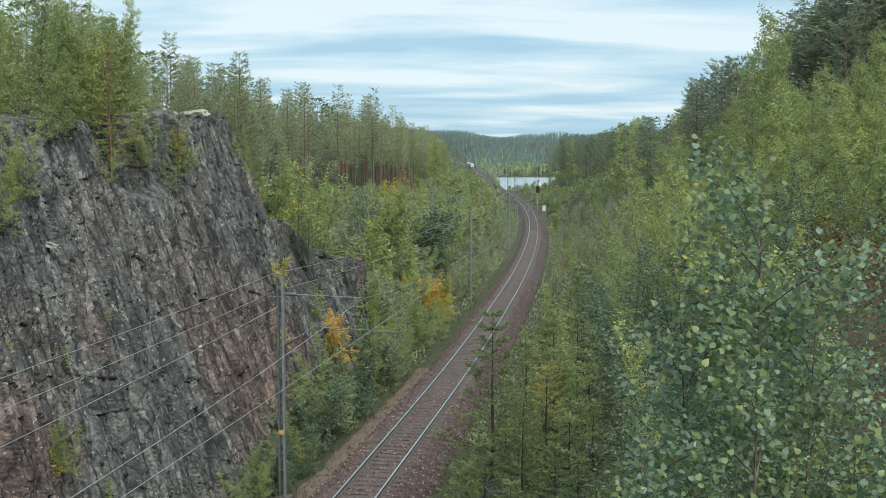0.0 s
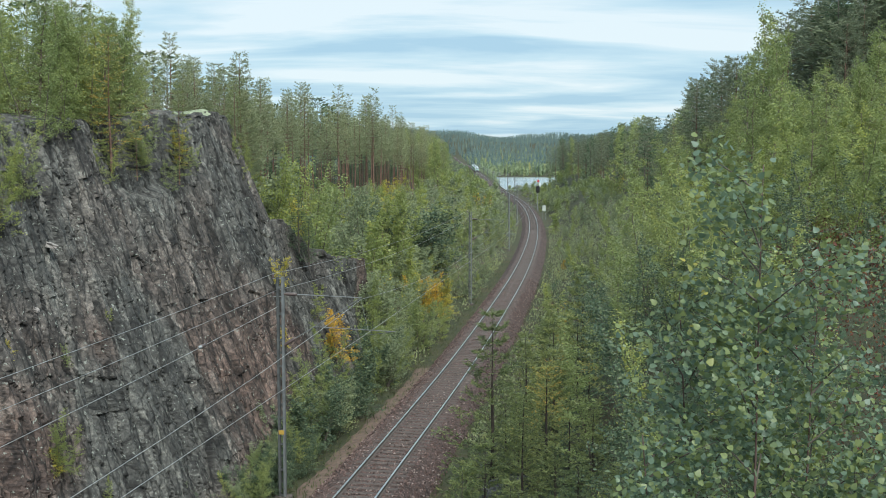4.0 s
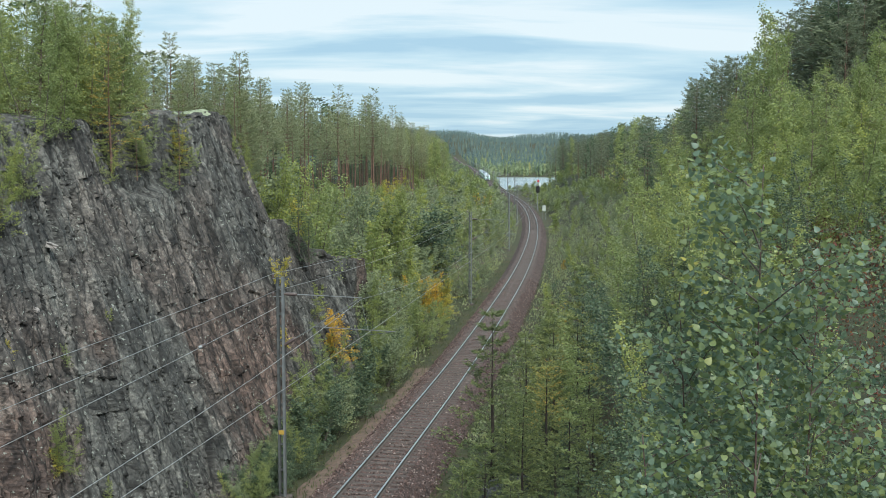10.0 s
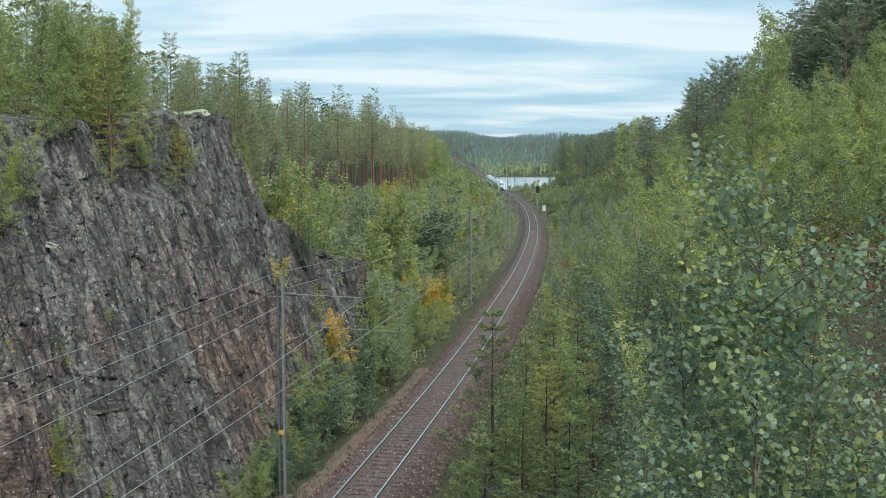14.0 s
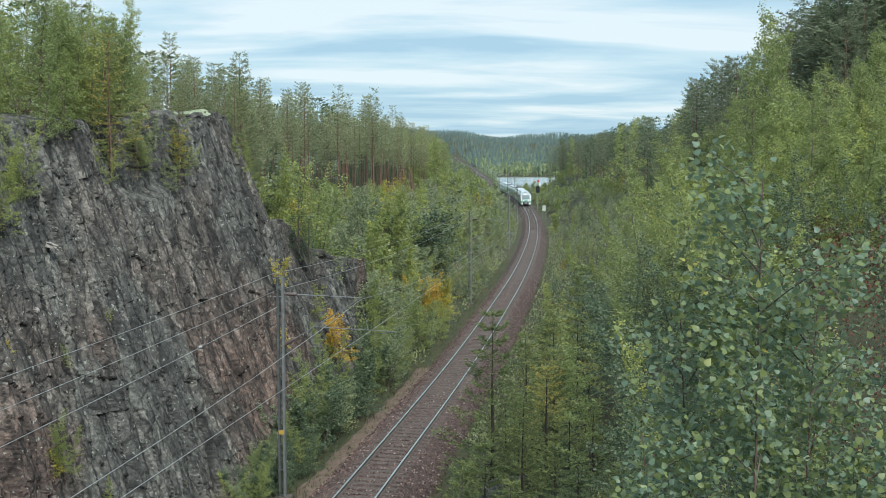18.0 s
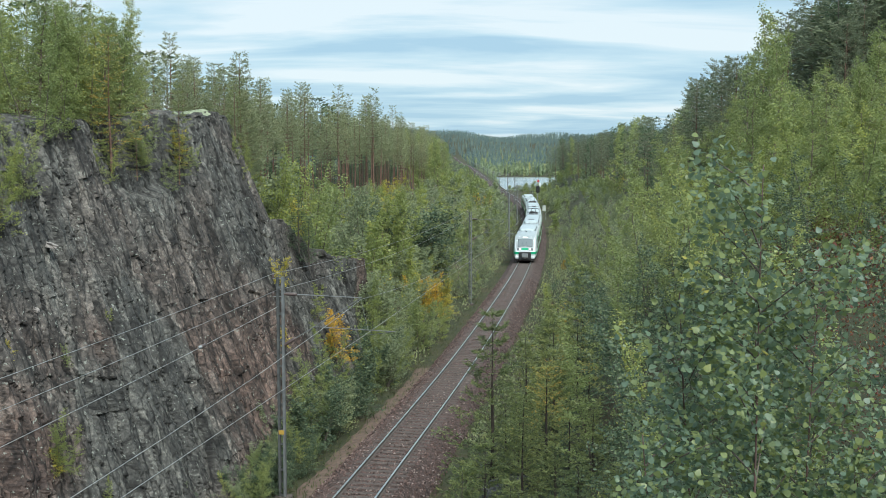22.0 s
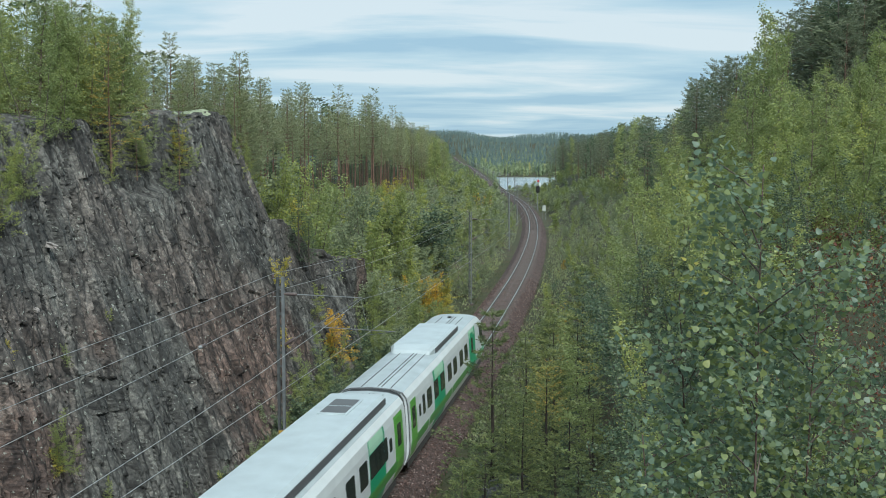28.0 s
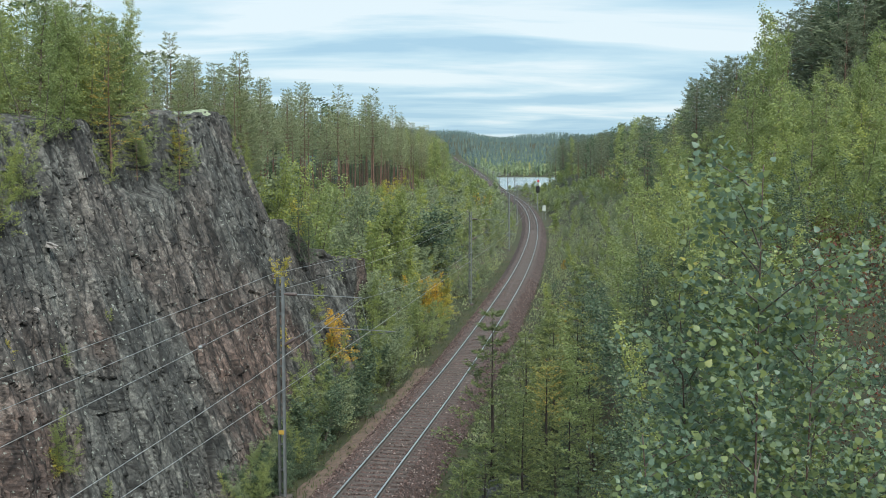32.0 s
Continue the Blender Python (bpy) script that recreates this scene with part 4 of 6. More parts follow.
def join_stand(name, label, category, rows):
    """Many far plants in one mesh: rows of prototype, place, turn, scale and width."""
    vs, fs, mats, idx, n = [], [], [], [], 0
    for proto, x, y, z, turn, sc, wide in rows:
        c, s = math.cos(turn), math.sin(turn)
        for ch in proto.children:
            me = ch.data
            v = np.empty(len(me.vertices) * 3)
            me.vertices.foreach_get("co", v)
            v = v.reshape(-1, 3)
            w = np.stack([(v[:, 0] * c - v[:, 1] * s) * sc * wide + x, (v[:, 0] * s + v[:, 1] * c) * sc * wide + y * K, v[:, 2] * sc + z], 1)
            vs.append(w)
            m = me.materials[0]
            if m not in mats:
                mats.append(m)
            fs.extend([tuple(i + n for i in p.vertices) for p in me.polygons])
            idx.extend([mats.index(m)] * len(me.polygons))
            n += len(v)
    ob = mesh_ob(name, np.concatenate(vs).tolist(), fs, mats[0])
    for m in mats[1:]:
        ob.data.materials.append(m)
    ob.data.polygons.foreach_set("material_index", idx)
    return tagged(ob, label, category, kind="stuff")


# prototypes: each stands somewhere in the scene itself; near ones have fine leaves, far ones coarser sprays
L_BIRCH = "slender young birch with yellowing green leaves"
L_BUSH = "dense grey-green willow bush on the bank"
L_LIME = "yellow-green birch sapling on the bank"
L_GREEN = "green birch sapling on the bank"
L_PINE = "tall pine with a bare orange trunk"
G_BIRCH, G_BUSH, G_SAP, G_PINE = "birches in the cutting", "bushes in the cutting", "saplings in the cutting", "pine forest"


def kinds(near, far):
    """Prototypes for near and far stands."""
    return {"near": near, "far": far}


BIRCH = kinds([broadleaf("birch_tree", L_BIRCH, "birch", G_BIRCH, 8.0, 0.23, 1, 60, 6800, 0.078, M_LEAF_BIRCH, M_BARK_BIRCH, 11 + i, 0.12) for i in range(3)],
              [broadleaf("birch_tree", L_BIRCH, "birch", G_BIRCH, 8.0, 0.23, 1, 34, 1900, 0.17, M_LEAF_BIRCH, M_BARK_BIRCH, 15 + i, 0.13) for i in range(2)])
BUSH = kinds([broadleaf("willow_bush", L_BUSH, "bush", G_BUSH, 4.0, 0.36, 5, 40, 3000, 0.105, M_LEAF_WILLOW, M_BARK, 31 + i, 0.17, 0.04, 0.2) for i in range(3)],
             [broadleaf("willow_bush", L_BUSH, "bush", G_BUSH, 4.0, 0.36, 4, 26, 1900, 0.15, M_LEAF_WILLOW, M_BARK, 35 + i, 0.18, 0.04, 0.2) for i in range(3)])
LIME = kinds([broadleaf("birch_sapling", L_LIME, "sapling", G_SAP, 4.5, 0.25, 2, 34, 2300, 0.100, M_LEAF_LIME, M_BARK_BIRCH, 51 + i, 0.14, 0.1) for i in range(2)],
             [broadleaf("birch_sapling", L_LIME, "sapling", G_SAP, 4.5, 0.27, 2, 22, 1300, 0.145, M_LEAF_LIME, M_BARK_BIRCH, 54 + i, 0.15, 0.06) for i in range(2)])
GREEN = kinds([broadleaf("birch_sapling", L_GREEN, "sapling", G_SAP, 4.5, 0.26, 2, 34, 2400, 0.100, M_LEAF_BIRCH, M_BARK_BIRCH, 56 + i, 0.14, 0.06) for i in range(3)],
              [broadleaf("birch_sapling", L_GREEN, "sapling", G_SAP, 4.5, 0.27, 2, 22, 1300, 0.15, M_LEAF_BIRCH, M_BARK_BIRCH, 61 + i, 0.15, 0.05) for i in range(2)])
# the first bush is dark-leaved, deepening the shade of the bank by colour
FINE = [broadleaf("willow_bush", "fine-leaved willow bush on the near bank", "bush", G_BUSH, 4.0, 0.36, 5, 46, 5200, 0.062, (M_LEAF_DARK, M_LEAF_WILLOW)[i], M_BARK, 41 + i, 0.17, 0.04, 0.2, 0.8) for i in range(2)] + \
       [broadleaf("birch_sapling", "green birch sapling on the near bank", "sapling", G_SAP, 4.2, 0.26, 2, 44, 4800, 0.058, M_LEAF_BIRCH, M_BARK, 44 + i, 0.15, 0.06, 0.12, 0.7) for i in range(2)]
FLIME = [broadleaf("birch_sapling", "yellow-green birch sapling on the cliff", "sapling", G_SAP, 4.5, 0.27, 2, 44, 4800, 0.062, M_LEAF_LIME, M_BARK, 144 + i, 0.14, 0.04, 0.14, 0.7) for i in range(2)]
FGREEN = [broadleaf("birch_sapling", "light green birch sapling on the cliff", "sapling", G_SAP, 4.5, 0.27, 2, 44, 4800, 0.062, M_LEAF_BIRCH, M_BARK, 147 + i, 0.14, 0.04, 0.14, 0.7) for i in range(2)]
NEARSAP = [broadleaf("birch_sapling", "leafy green birch sapling beside the viewpoint", "sapling", G_SAP, 4.0, 0.26, 3, 42, 5200, 0.052, (M_LEAF_BIRCH, M_LEAF_DARK)[i], M_BARK, 66 + i, 0.15, 0.10, 0.14, 0.5) for i in range(2)]
FAR_BUSH = [broadleaf("willow_bush", L_BUSH, "bush", G_BUSH, 4.0, 0.36, 2, 10, 330, 0.30, M_LEAF_WILLOW, M_BARK, 77, 0.2, 0.04, 0.2),
            broadleaf("birch_sapling", L_GREEN, "sapling", G_SAP, 4.5, 0.27, 1, 10, 300, 0.30, M_LEAF_BIRCH, M_BARK, 78, 0.2, 0.05),
            broadleaf("birch_sapling", L_LIME, "sapling", G_SAP, 4.5, 0.27, 1, 10, 290, 0.30, M_LEAF_LIME, M_BARK, 79, 0.2, 0.05)]
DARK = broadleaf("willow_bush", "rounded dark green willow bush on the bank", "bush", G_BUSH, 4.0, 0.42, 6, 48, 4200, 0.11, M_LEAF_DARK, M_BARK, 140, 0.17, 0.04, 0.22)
YELLOW = broadleaf("aspen_sapling", "bright yellow autumn sapling", "sapling", G_SAP, 3.5, 0.27, 2, 34, 1900, 0.078, M_LEAF_YELLOW, M_BARK, 71, 0.13, 0.08)
ORANGE = broadleaf("rowan_sapling", "bright orange autumn sapling", "sapling", G_SAP, 3.5, 0.27, 2, 34, 1900, 0.078, M_LEAF_ORANGE, M_BARK, 72, 0.13, 0.08)
PINE = kinds([conifer("pine_tree", L_PINE, "pine", G_PINE, 15.0, 0.46, 0.105, 20, 5, 11, 0.20, 9, M_NEEDLE, M_BARK_PINE, 81 + i, 0.0, 0.30, 0.11, 0.20, 0.09, 1.15, 0.32) for i in range(4)],
             [conifer("pine_tree", L_PINE, "pine", G_PINE, 15.0, 0.46, 0.105, 19, 5, 9, 0.23, 8, M_NEEDLE, M_BARK_PINE, 86 + i, 0.0, 0.30, 0.11, 0.20, 0.10, 1.15, 0.32) for i in range(3)])
# inner pines take the dark spruce colour: painted shade behind the front row
INNER = [conifer("pine_tree", L_PINE, "pine", G_PINE, 15.0, 0.60, 0.12, 10, 4, 4, 0.60, 3, M_SPRUCE_SHADE, M_BARK_PINE, 181 + i, 0.0, 0.22, 0.07, 0.30, 0.18, 0.8, 0.3) for i in range(2)]
# right-hand pines, darkened by their needle colour
DPINE = kinds([conifer("pine_tree", "tall dark pine with an orange upper trunk", "pine", G_PINE, 15.0, 0.30, 0.145, 18, 6, 16, 0.19, 9, M_NEEDLE_SHADED, M_BARK_PINE, 281 + i, 0.0, 0.30, 0.13, 0.22, 0.11, 0.7, 0.42) for i in range(2)],
              [conifer("pine_tree", "tall dark pine with an orange upper trunk", "pine", G_PINE, 15.0, 0.30, 0.145, 16, 6, 10, 0.36, 4, M_NEEDLE_SHADED, M_BARK_PINE, 286 + i, 0.0, 0.30, 0.12, 0.28, 0.15, 0.6, 0.25) for i in range(2)])
SPRUCE = kinds([conifer("spruce_tree", "dark green spruce among the forest trees", "spruce", "forest trees", 14.0, 0.06, 0.16, 30, 7, 10, 0.20, 6, M_SPRUCE_SHADE, M_BARK, 91 + i, 0.35, 0.08, 0.14, 0.25, 0.10) for i in range(2)],
               [conifer("spruce_tree", "dark green spruce among the forest trees", "spruce", "forest trees", 14.0, 0.06, 0.16, 20, 5, 6, 0.5, 3, M_SPRUCE_SHADE, M_BARK, 95, 0.35, 0.08, 0.14, 0.28)])
YPINE = [conifer("young_pine", "young pine with open whorled branches", "pine", "young pines in the cutting", 5.5, 0.06, 0.27, 13, 7, 16, 0.095, 13, M_NEEDLE_YOUNG, M_BARK_DARK, 101 + i, 0.0, 0.12, 0.060, 0.22, 0.014, 0.9, 0.25)
         for i in range(3)]
CPINE = [conifer("young_pine", "young pine rooted on the cliff", "pine", "young pines on the cliff", 5.5, 0.04, 0.18, 16, 6, 13, 0.10, 8, M_NEEDLE_YOUNG, M_BARK_PINE, 105 + i, 0.02, 0.18, 0.045, 0.22, 0.04, 0.9, 0.3)
         for i in range(2)]


def off(y, o):
    return float(line_x(y)) + o


CANOPY = ((-0.48, 0.21), (-0.345, 0.165), (-0.31, 0.142), (-0.285, 0.146), (-0.25, 0.132), (-0.22, 0.128), (-0.20, 0.108), (-0.165, 0.091), (-0.128, 0.079), (-0.091, 0.080), (-0.07, 0.073), (-0.052, 0.057), (-0.024, 0.041), (0.0, 0.033),
          (0.16, 0.032), (0.197, 0.046), (0.21, 0.053), (0.253, 0.055), (0.262, 0.082), (0.285, 0.104), (0.33, 0.110), (0.35, 0.130), (0.38, 0.170), (0.48, 0.22))


def canopy(x, y):
    """Height of the forest's tree tops on both sides of the cutting."""
    b, e = zip(*CANOPY)
    return 12.65 + y * float(np.interp(x / y, b, e))


def birch_tops(x, y):
    """Height to which the birches of the right bank reach."""
    return 12.65 + y * float(np.interp(x / y, (0.20, 0.30, 0.34, 0.352, 0.365, 0.378, 0.43, 0.445, 0.5), (0.06, 0.10, 0.14, 0.17, 0.16, 0.10, 0.10, 0.14, 0.15)))


def build_plants():
    rng = random.Random(21)
    used = set()

    def put(protos, x, y, ratio, wide=1.0, z=None, tilt=0.0, lod=105):
        if y < 63 and (protos is LIME or protos is GREEN):
            protos = FLIME if protos is LIME else FGREEN
        if isinstance(protos, dict):
            protos = protos["near" if y < lod else "far"]
        p = protos[rng.randrange(len(protos))] if isinstance(protos, list) else protos
        if p.name not in used:
            used.add(p.name)
            p.matrix_basis = Matrix.LocRotScale((x, y * K, (ground_z(x, y) - 0.05) if z is None else z), Euler((tilt, 0, rng.uniform(0, 6.28))), (ratio * wide, ratio * wide, ratio))
            return p
        return plant(p, x, y, ratio, rng.uniform(0, 6.28), z, wide, tilt)

    # pine forest on the left plateau
    y = 64.0
    inner = []
    while y < 338:
        for row in range(6):
            if row > 1 and rng.random() < 0.25:
                continue
            yy = y + rng.uniform(-2, 2)
            o = -25.0 - 2.0 * max(0.0, (yy - 240) / 90) - row * 4.0 + rng.uniform(-2.0, 2.0) - 5 * max(0.0, (80 - yy) / 20)
            h = (rng.uniform(1.08, 1.24) if rng.random() < 0.25 else rng.uniform(0.84, 1.04)) - 0.10 * max(0.0, (90 - yy) / 26)
            x = off(yy, o)
            h = min(h * 1.15, (canopy(x, yy) - ground_z(x, yy)) / 15 * (rng.uniform(0.96, 1.10) if rng.random() < 0.35 else rng.uniform(0.74, 0.94)))
            if row < 3:
                put(PINE, x, yy, h, lod=95 if row < 2 else 75)
            else:
                x = off(yy, o)
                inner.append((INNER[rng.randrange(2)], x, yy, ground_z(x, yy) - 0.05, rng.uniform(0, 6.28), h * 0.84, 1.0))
        y += 4.2 if y < 200 else 5.4
    for i in range(150):
        yy = rng.uniform(64, 335)
        x = off(yy, rng.uniform(-52, -38) - 5 * max(0.0, (80 - yy) / 20))
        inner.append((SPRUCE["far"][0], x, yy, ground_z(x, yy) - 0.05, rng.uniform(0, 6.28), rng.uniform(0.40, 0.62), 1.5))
    for i in range(90):
        yy = rng.uniform(60, 180)
        x = off(yy, rng.uniform(-44, -25))
        inner.append((FAR_BUSH[i % 2], x, yy, ground_z(x, yy) - 0.05, rng.uniform(0, 6.28), rng.uniform(0.35, 0.7), 1.5))
    join_stand("inner_pine_forest", "dense pine forest behind the front trees", "forest", inner)
    for i in range(44):
        yy = rng.uniform(205, 338)
        x = off(yy, rng.uniform(-29, -22.5))
        put(BIRCH, x, yy, (canopy(x, yy) - ground_z(x, yy)) / 8 * rng.uniform(0.6, 0.95), 0.8)
    # pines behind the cliff's corner
    for i in range(14):
        yy = rng.uniform(54, 66)
        x = yy * rng.uniform(-0.285, -0.205)
        put(PINE, x, yy, (canopy(x, yy) - ground_z(x, yy)) / 15 * rng.uniform(0.8, 1.02))
    # forest on the cliff's terrace
    for i in range(34):
        yy = rng.uniform(30, 70)
        o = rng.uniform(-42, -19)
        x = off(yy, o)
        tall = (canopy(x, yy) - ground_z(x, yy)) * rng.uniform(0.75, 1.0)
        if rng.random() < 0.6:
            put(PINE, x, yy, min(tall / 15, 0.85), 1.2)
        else:
            put(BIRCH, x, yy, min(tall / 8, 1.3))
    for i in range(23):
        yy = rng.uniform(29, 50)
        o = rng.uniform(-20, -13.6) if yy < 40 else rng.uniform(-19, -14.5)
        put(rng.choice((LIME, LIME, GREEN, CPINE)), off(yy, o), yy, rng.uniform(0.6, 1.3), 1.2)
    for i in range(10):
        yy = rng.uniform(32, 46)
        put(BIRCH if i % 2 else LIME, off(yy, rng.uniform(-20, -13.0)), yy, rng.uniform(0.55, 0.8) if i % 2 else rng.uniform(0.9, 1.4))
    for i in range(46):
        yy = rng.uniform(34, 62)
        put((BIRCH, LIME, GREEN, CPINE)[i % 4], off(yy, rng.uniform(-36, -18)), yy, rng.uniform(0.45, 0.8) if i % 4 == 0 else rng.uniform(0.7, 1.2), 1.2)
    for i in range(8):
        yy = rng.uniform(27.5, 29.8)
        z = rng.uniform(9.8, 13)
        put(LIME if i % 3 else GREEN, off(yy, -5.6 - 0.385 * z + 0.1), yy, rng.uniform(0.3, 0.6), 1.2, z - 0.1)
    # full birches above the brow
    for i in range(18):
        yy = rng.uniform(37, 47)
        x = min(yy * rng.uniform(-0.44, -0.305), off(yy, -12.6))
        tall = (canopy(x, yy) - ground_z(x, yy)) * rng.uniform(0.82, 1.02)
        put(BIRCH, x, yy, tall / 8, min(1.7, 8.5 / tall))
    # plants in the cliff: kind, x, y, z, height
    for p, x, yy, z, h in ((LIME, -11.55, 27.4, 3.4, 1.9), (LIME, -11.4, 27.5, 3.4, 1.6), (YELLOW, -11.5, 27.2, 3.4, 0.9), (LIME, -10.8, 29.1, 2.0, 0.8), (YELLOW, -8.6, 47.6, 6.4, 1.7), (YELLOW, -8.9, 48.3, 6.4, 1.5), (YELLOW, -7.9, 46.2, 3.6, 1.1), (ORANGE, -5.6, 52.3, 1.5, 3.0), (ORANGE, -5.9, 52.0, 1.8, 2.6), (LIME, -6.1, 49.8, 1.0, 3.3), (LIME, -6.6, 51.5, 1.4, 2.6),
                           (LIME, -7.1, 52.2, 4.0, 2.2), (YELLOW, -13.0, 27.5, 6.9, 0.7), (GREEN, -12.2, 29.8, 6.2, 0.8), (LIME, -12.0, 32.9, 7.2, 0.5)):
        put(p, x, yy, h / (3.5 if p in (YELLOW, ORANGE) else 4.5), 1.45 if p in (YELLOW, ORANGE) else 1.15, z - 0.1)
    # rooted along the brow and its ledge: kind, y, z, height, width
    for p, yy, z, h, w in ((CPINE, 38.0, 12.9, 5.2, 1.4), (CPINE, 43.0, 11.9, 4.6, 0.9), (YELLOW, 43.4, 12.6, 2.0, 1.3), (LIME, 35.0, 13.7, 3.6, 1.2), (GREEN, 33.5, 13.5, 4.5, 1.2), (LIME, 29.6, 10.4, 3.0, 1.2), (LIME, 30.4, 11.2, 3.0, 1.1),
                           (GREEN, 40.5, 12.9, 2.2, 1.1), (GREEN, 44.5, 12.3, 1.6, 1.1), (LIME, 50.2, 11.5, 3.0, 1.1), (CPINE, 51.0, 13.6, 4.0, 1.0), (GREEN, 31.0, 11.5, 3.0, 1.1), (LIME, 37.0, 12.0, 1.6, 1.2), (GREEN, 41.6, 11.6, 1.5, 1.3), (CPINE, 39.6, 12.4, 2.6, 1.2)):
        put(p, off(yy, -5.85 - 0.385 * z), yy, h / (5.5 if p is CPINE else 3.5 if p is YELLOW else 4.5), w, z - 0.15)
    for i in range(4):
        yy = rng.uniform(37, 43)
        z = rng.uniform(12.4, 13.6)
        p = (LIME, GREEN, CPINE)[i % 3]
        put(p, off(yy, -5.9 - 0.385 * z), yy, rng.uniform(0.9, 1.9) / (5.5 if p is CPINE else 4.5), 1.5, z - 0.2)
    # right forest
    y = 52.0
    while y < 415:
        for row in range(3):
            yy = y + rng.uniform(-2, 2)
            o = 17.5 + row * 5.5 + rng.uniform(-2, 2) + 6 * max(0.0, (min(yy, 330) - 230) / 100)
            k = rng.random() * (0.87 if yy < 105 else 1.0)
            x = off(yy, o)
            tall = (canopy(x, yy) - ground_z(x, yy)) * rng.uniform(0.80, 1.03)
            if tall > 4:
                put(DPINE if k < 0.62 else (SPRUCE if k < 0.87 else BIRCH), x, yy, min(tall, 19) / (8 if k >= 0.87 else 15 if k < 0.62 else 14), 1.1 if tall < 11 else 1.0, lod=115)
        y += 5.2 if y < 160 else 7.5
    for i in range(18):
        yy = rng.uniform(28, 54)
        put(SPRUCE if i % 3 == 0 else DPINE, off(yy, rng.uniform(26, 42)), yy, rng.uniform(0.8, 1.05), 1.2)
    for x, yy, p, h in ((24.5, 58, SPRUCE, 1.15), (27.0, 60, PINE, 1.12), (29.5, 57, SPRUCE, 1.25), (30.0, 66, PINE, 1.2), (33.0, 68, PINE, 1.2), (22.5, 61, PINE, 1.02), (26.0, 66, PINE, 1.1), (31.5, 60, SPRUCE, 1.3), (28.0, 55, PINE, 1.2),
                        (19.5, 62, PINE, 0.95), (21.0, 70, PINE, 1.0), (20.5, 76, SPRUCE, 0.95)):
        tall = min(canopy(x, yy) - ground_z(x, yy), h * 15)
        put(DPINE if p is PINE else p, x, float(yy), tall / 14.5, 1.25)
    dark = []
    for i in range(70):
        yy = rng.uniform(56, 100)
        x = yy * rng.uniform(0.40, 0.62)
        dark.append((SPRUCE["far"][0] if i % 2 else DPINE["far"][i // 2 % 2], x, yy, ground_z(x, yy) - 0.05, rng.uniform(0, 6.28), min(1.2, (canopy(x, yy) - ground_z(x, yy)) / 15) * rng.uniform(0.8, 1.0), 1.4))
    join_stand("dark_forest", "dark conifer forest above the wooded bank", "forest", dark)
    # birches on the right bank
    for i in range(34):
        yy = rng.uniform(20, 66)
        x = off(yy, rng.uniform(13, 23))
        tall = min((birch_tops(x, yy) - ground_z(x, yy)) * rng.uniform(0.85, 1.0), 7.0)
        if tall > 2:
            put(BIRCH, x, yy, tall / 8)
    for x, yy, h in ((16.3, 45.0, 11.6), (15.3, 44.0, 9.8), (13.2, 43.0, 7.0), (21.2, 44.0, 8.8), (12.2, 47.0, 6.6), (16.0, 35.0, 6.4), (15.0, 36.5, 4.4), (13.5, 36.0, 5.6), (12.4, 38.0, 6.0), (17.2, 38.0, 8.2), (14.2, 34.0, 6.2), (17.0, 33.0, 6.4)):
        put(BIRCH, x, yy, h / 8)
    # yellow-green saplings that rise in tiers up the bank
    for i in range(30):
        yy = rng.uniform(19, 40)
        side = rng.uniform(0.20, 0.50)
        top = 12.65 + yy * (rng.uniform(-0.06, 0.015) + 0.36 * (side - 0.2))
        z = ground_z(yy * side, yy) - 0.1
        if top - z > 1.0:
            put(LIME if i % 3 else GREEN, yy * side, yy, (top - z) / 4.5, 1.1 if top - z > 3 else 1.4, z)
    # saplings near the viewpoint
    for x, yy, h in ((3.3, 9.0, 2.2), (2.5, 8.4, 1.7), (3.0, 12.0, 2.4), (4.3, 15.0, 2.5), (2.9, 16.5, 2.6), (6.0, 16.0, 2.0), (7.5, 19.0, 2.4), (5.4, 19.5, 2.4), (3.9, 20.5, 3.2), (2.2, 7.6, 2.6), (3.0, 7.2, 2.8), (2.6, 10.4, 2.8), (3.8, 11.2, 2.8), (5.0, 9.2, 2.4), (3.4, 13.6, 3.0), (4.6, 13.0, 3.0), (3.6, 17.6, 3.2), (5.0, 17.0, 3.2), (6.6, 18.0, 3.0)):
        put(NEARSAP, x, yy, h / 4.0, 1.15)
    # young pines by the track
    for x, yy, h, top in ((1.42, 26.0, 5.6, 8.45), (2.62, 23.0, 5.0, 7.9), (3.6, 24.5, 4.8, 8.6), (1.75, 20.5, 4.0, 5.8), (2.2, 18.6, 4.0, 5.6), (4.4, 29.0, 5.4, 9.4), (2.75, 30.5, 4.6, 7.0), (0.65, 24.5, 3.6, 4.6), (3.0, 19.6, 4.2, 6.6), (3.9, 33.0, 4.6, 7.6), (3.3, 27.5, 4.4, 8.0), (2.1, 24.6, 3.8, 6.2), (4.6, 22.5, 4.4, 8.8), (4.0, 21.0, 4.4, 7.9), (2.0, 28.5, 3.6, 5.6), (5.2, 26.0, 4.6, 9.6), (2.6, 21.4, 3.6, 6.0)):
        put(YPINE, x, yy, h / 5.5, 1.1, top - h)
    for x, yy, top in ((2.42, 21.0, 8.0), (3.03, 19.0, 8.8), (1.74, 19.5, 7.7), (2.42, 17.5, 8.1), (2.03, 16.5, 7.6), (2.74, 16.5, 8.3), (0.93, 20.0, 6.5), (0.43, 19.5, 6.1), (2.72, 14.5, 8.3), (1.28, 17.0, 6.7), (3.4, 16.0, 8.6)):
        z = max(ground_z(x, yy) - 0.1, top - 5.2)
        put(YPINE, x, yy, (top - z) / 5.5, 1.0 + 0.25 * (5.5 / max(top - z, 2.0) - 1), z)
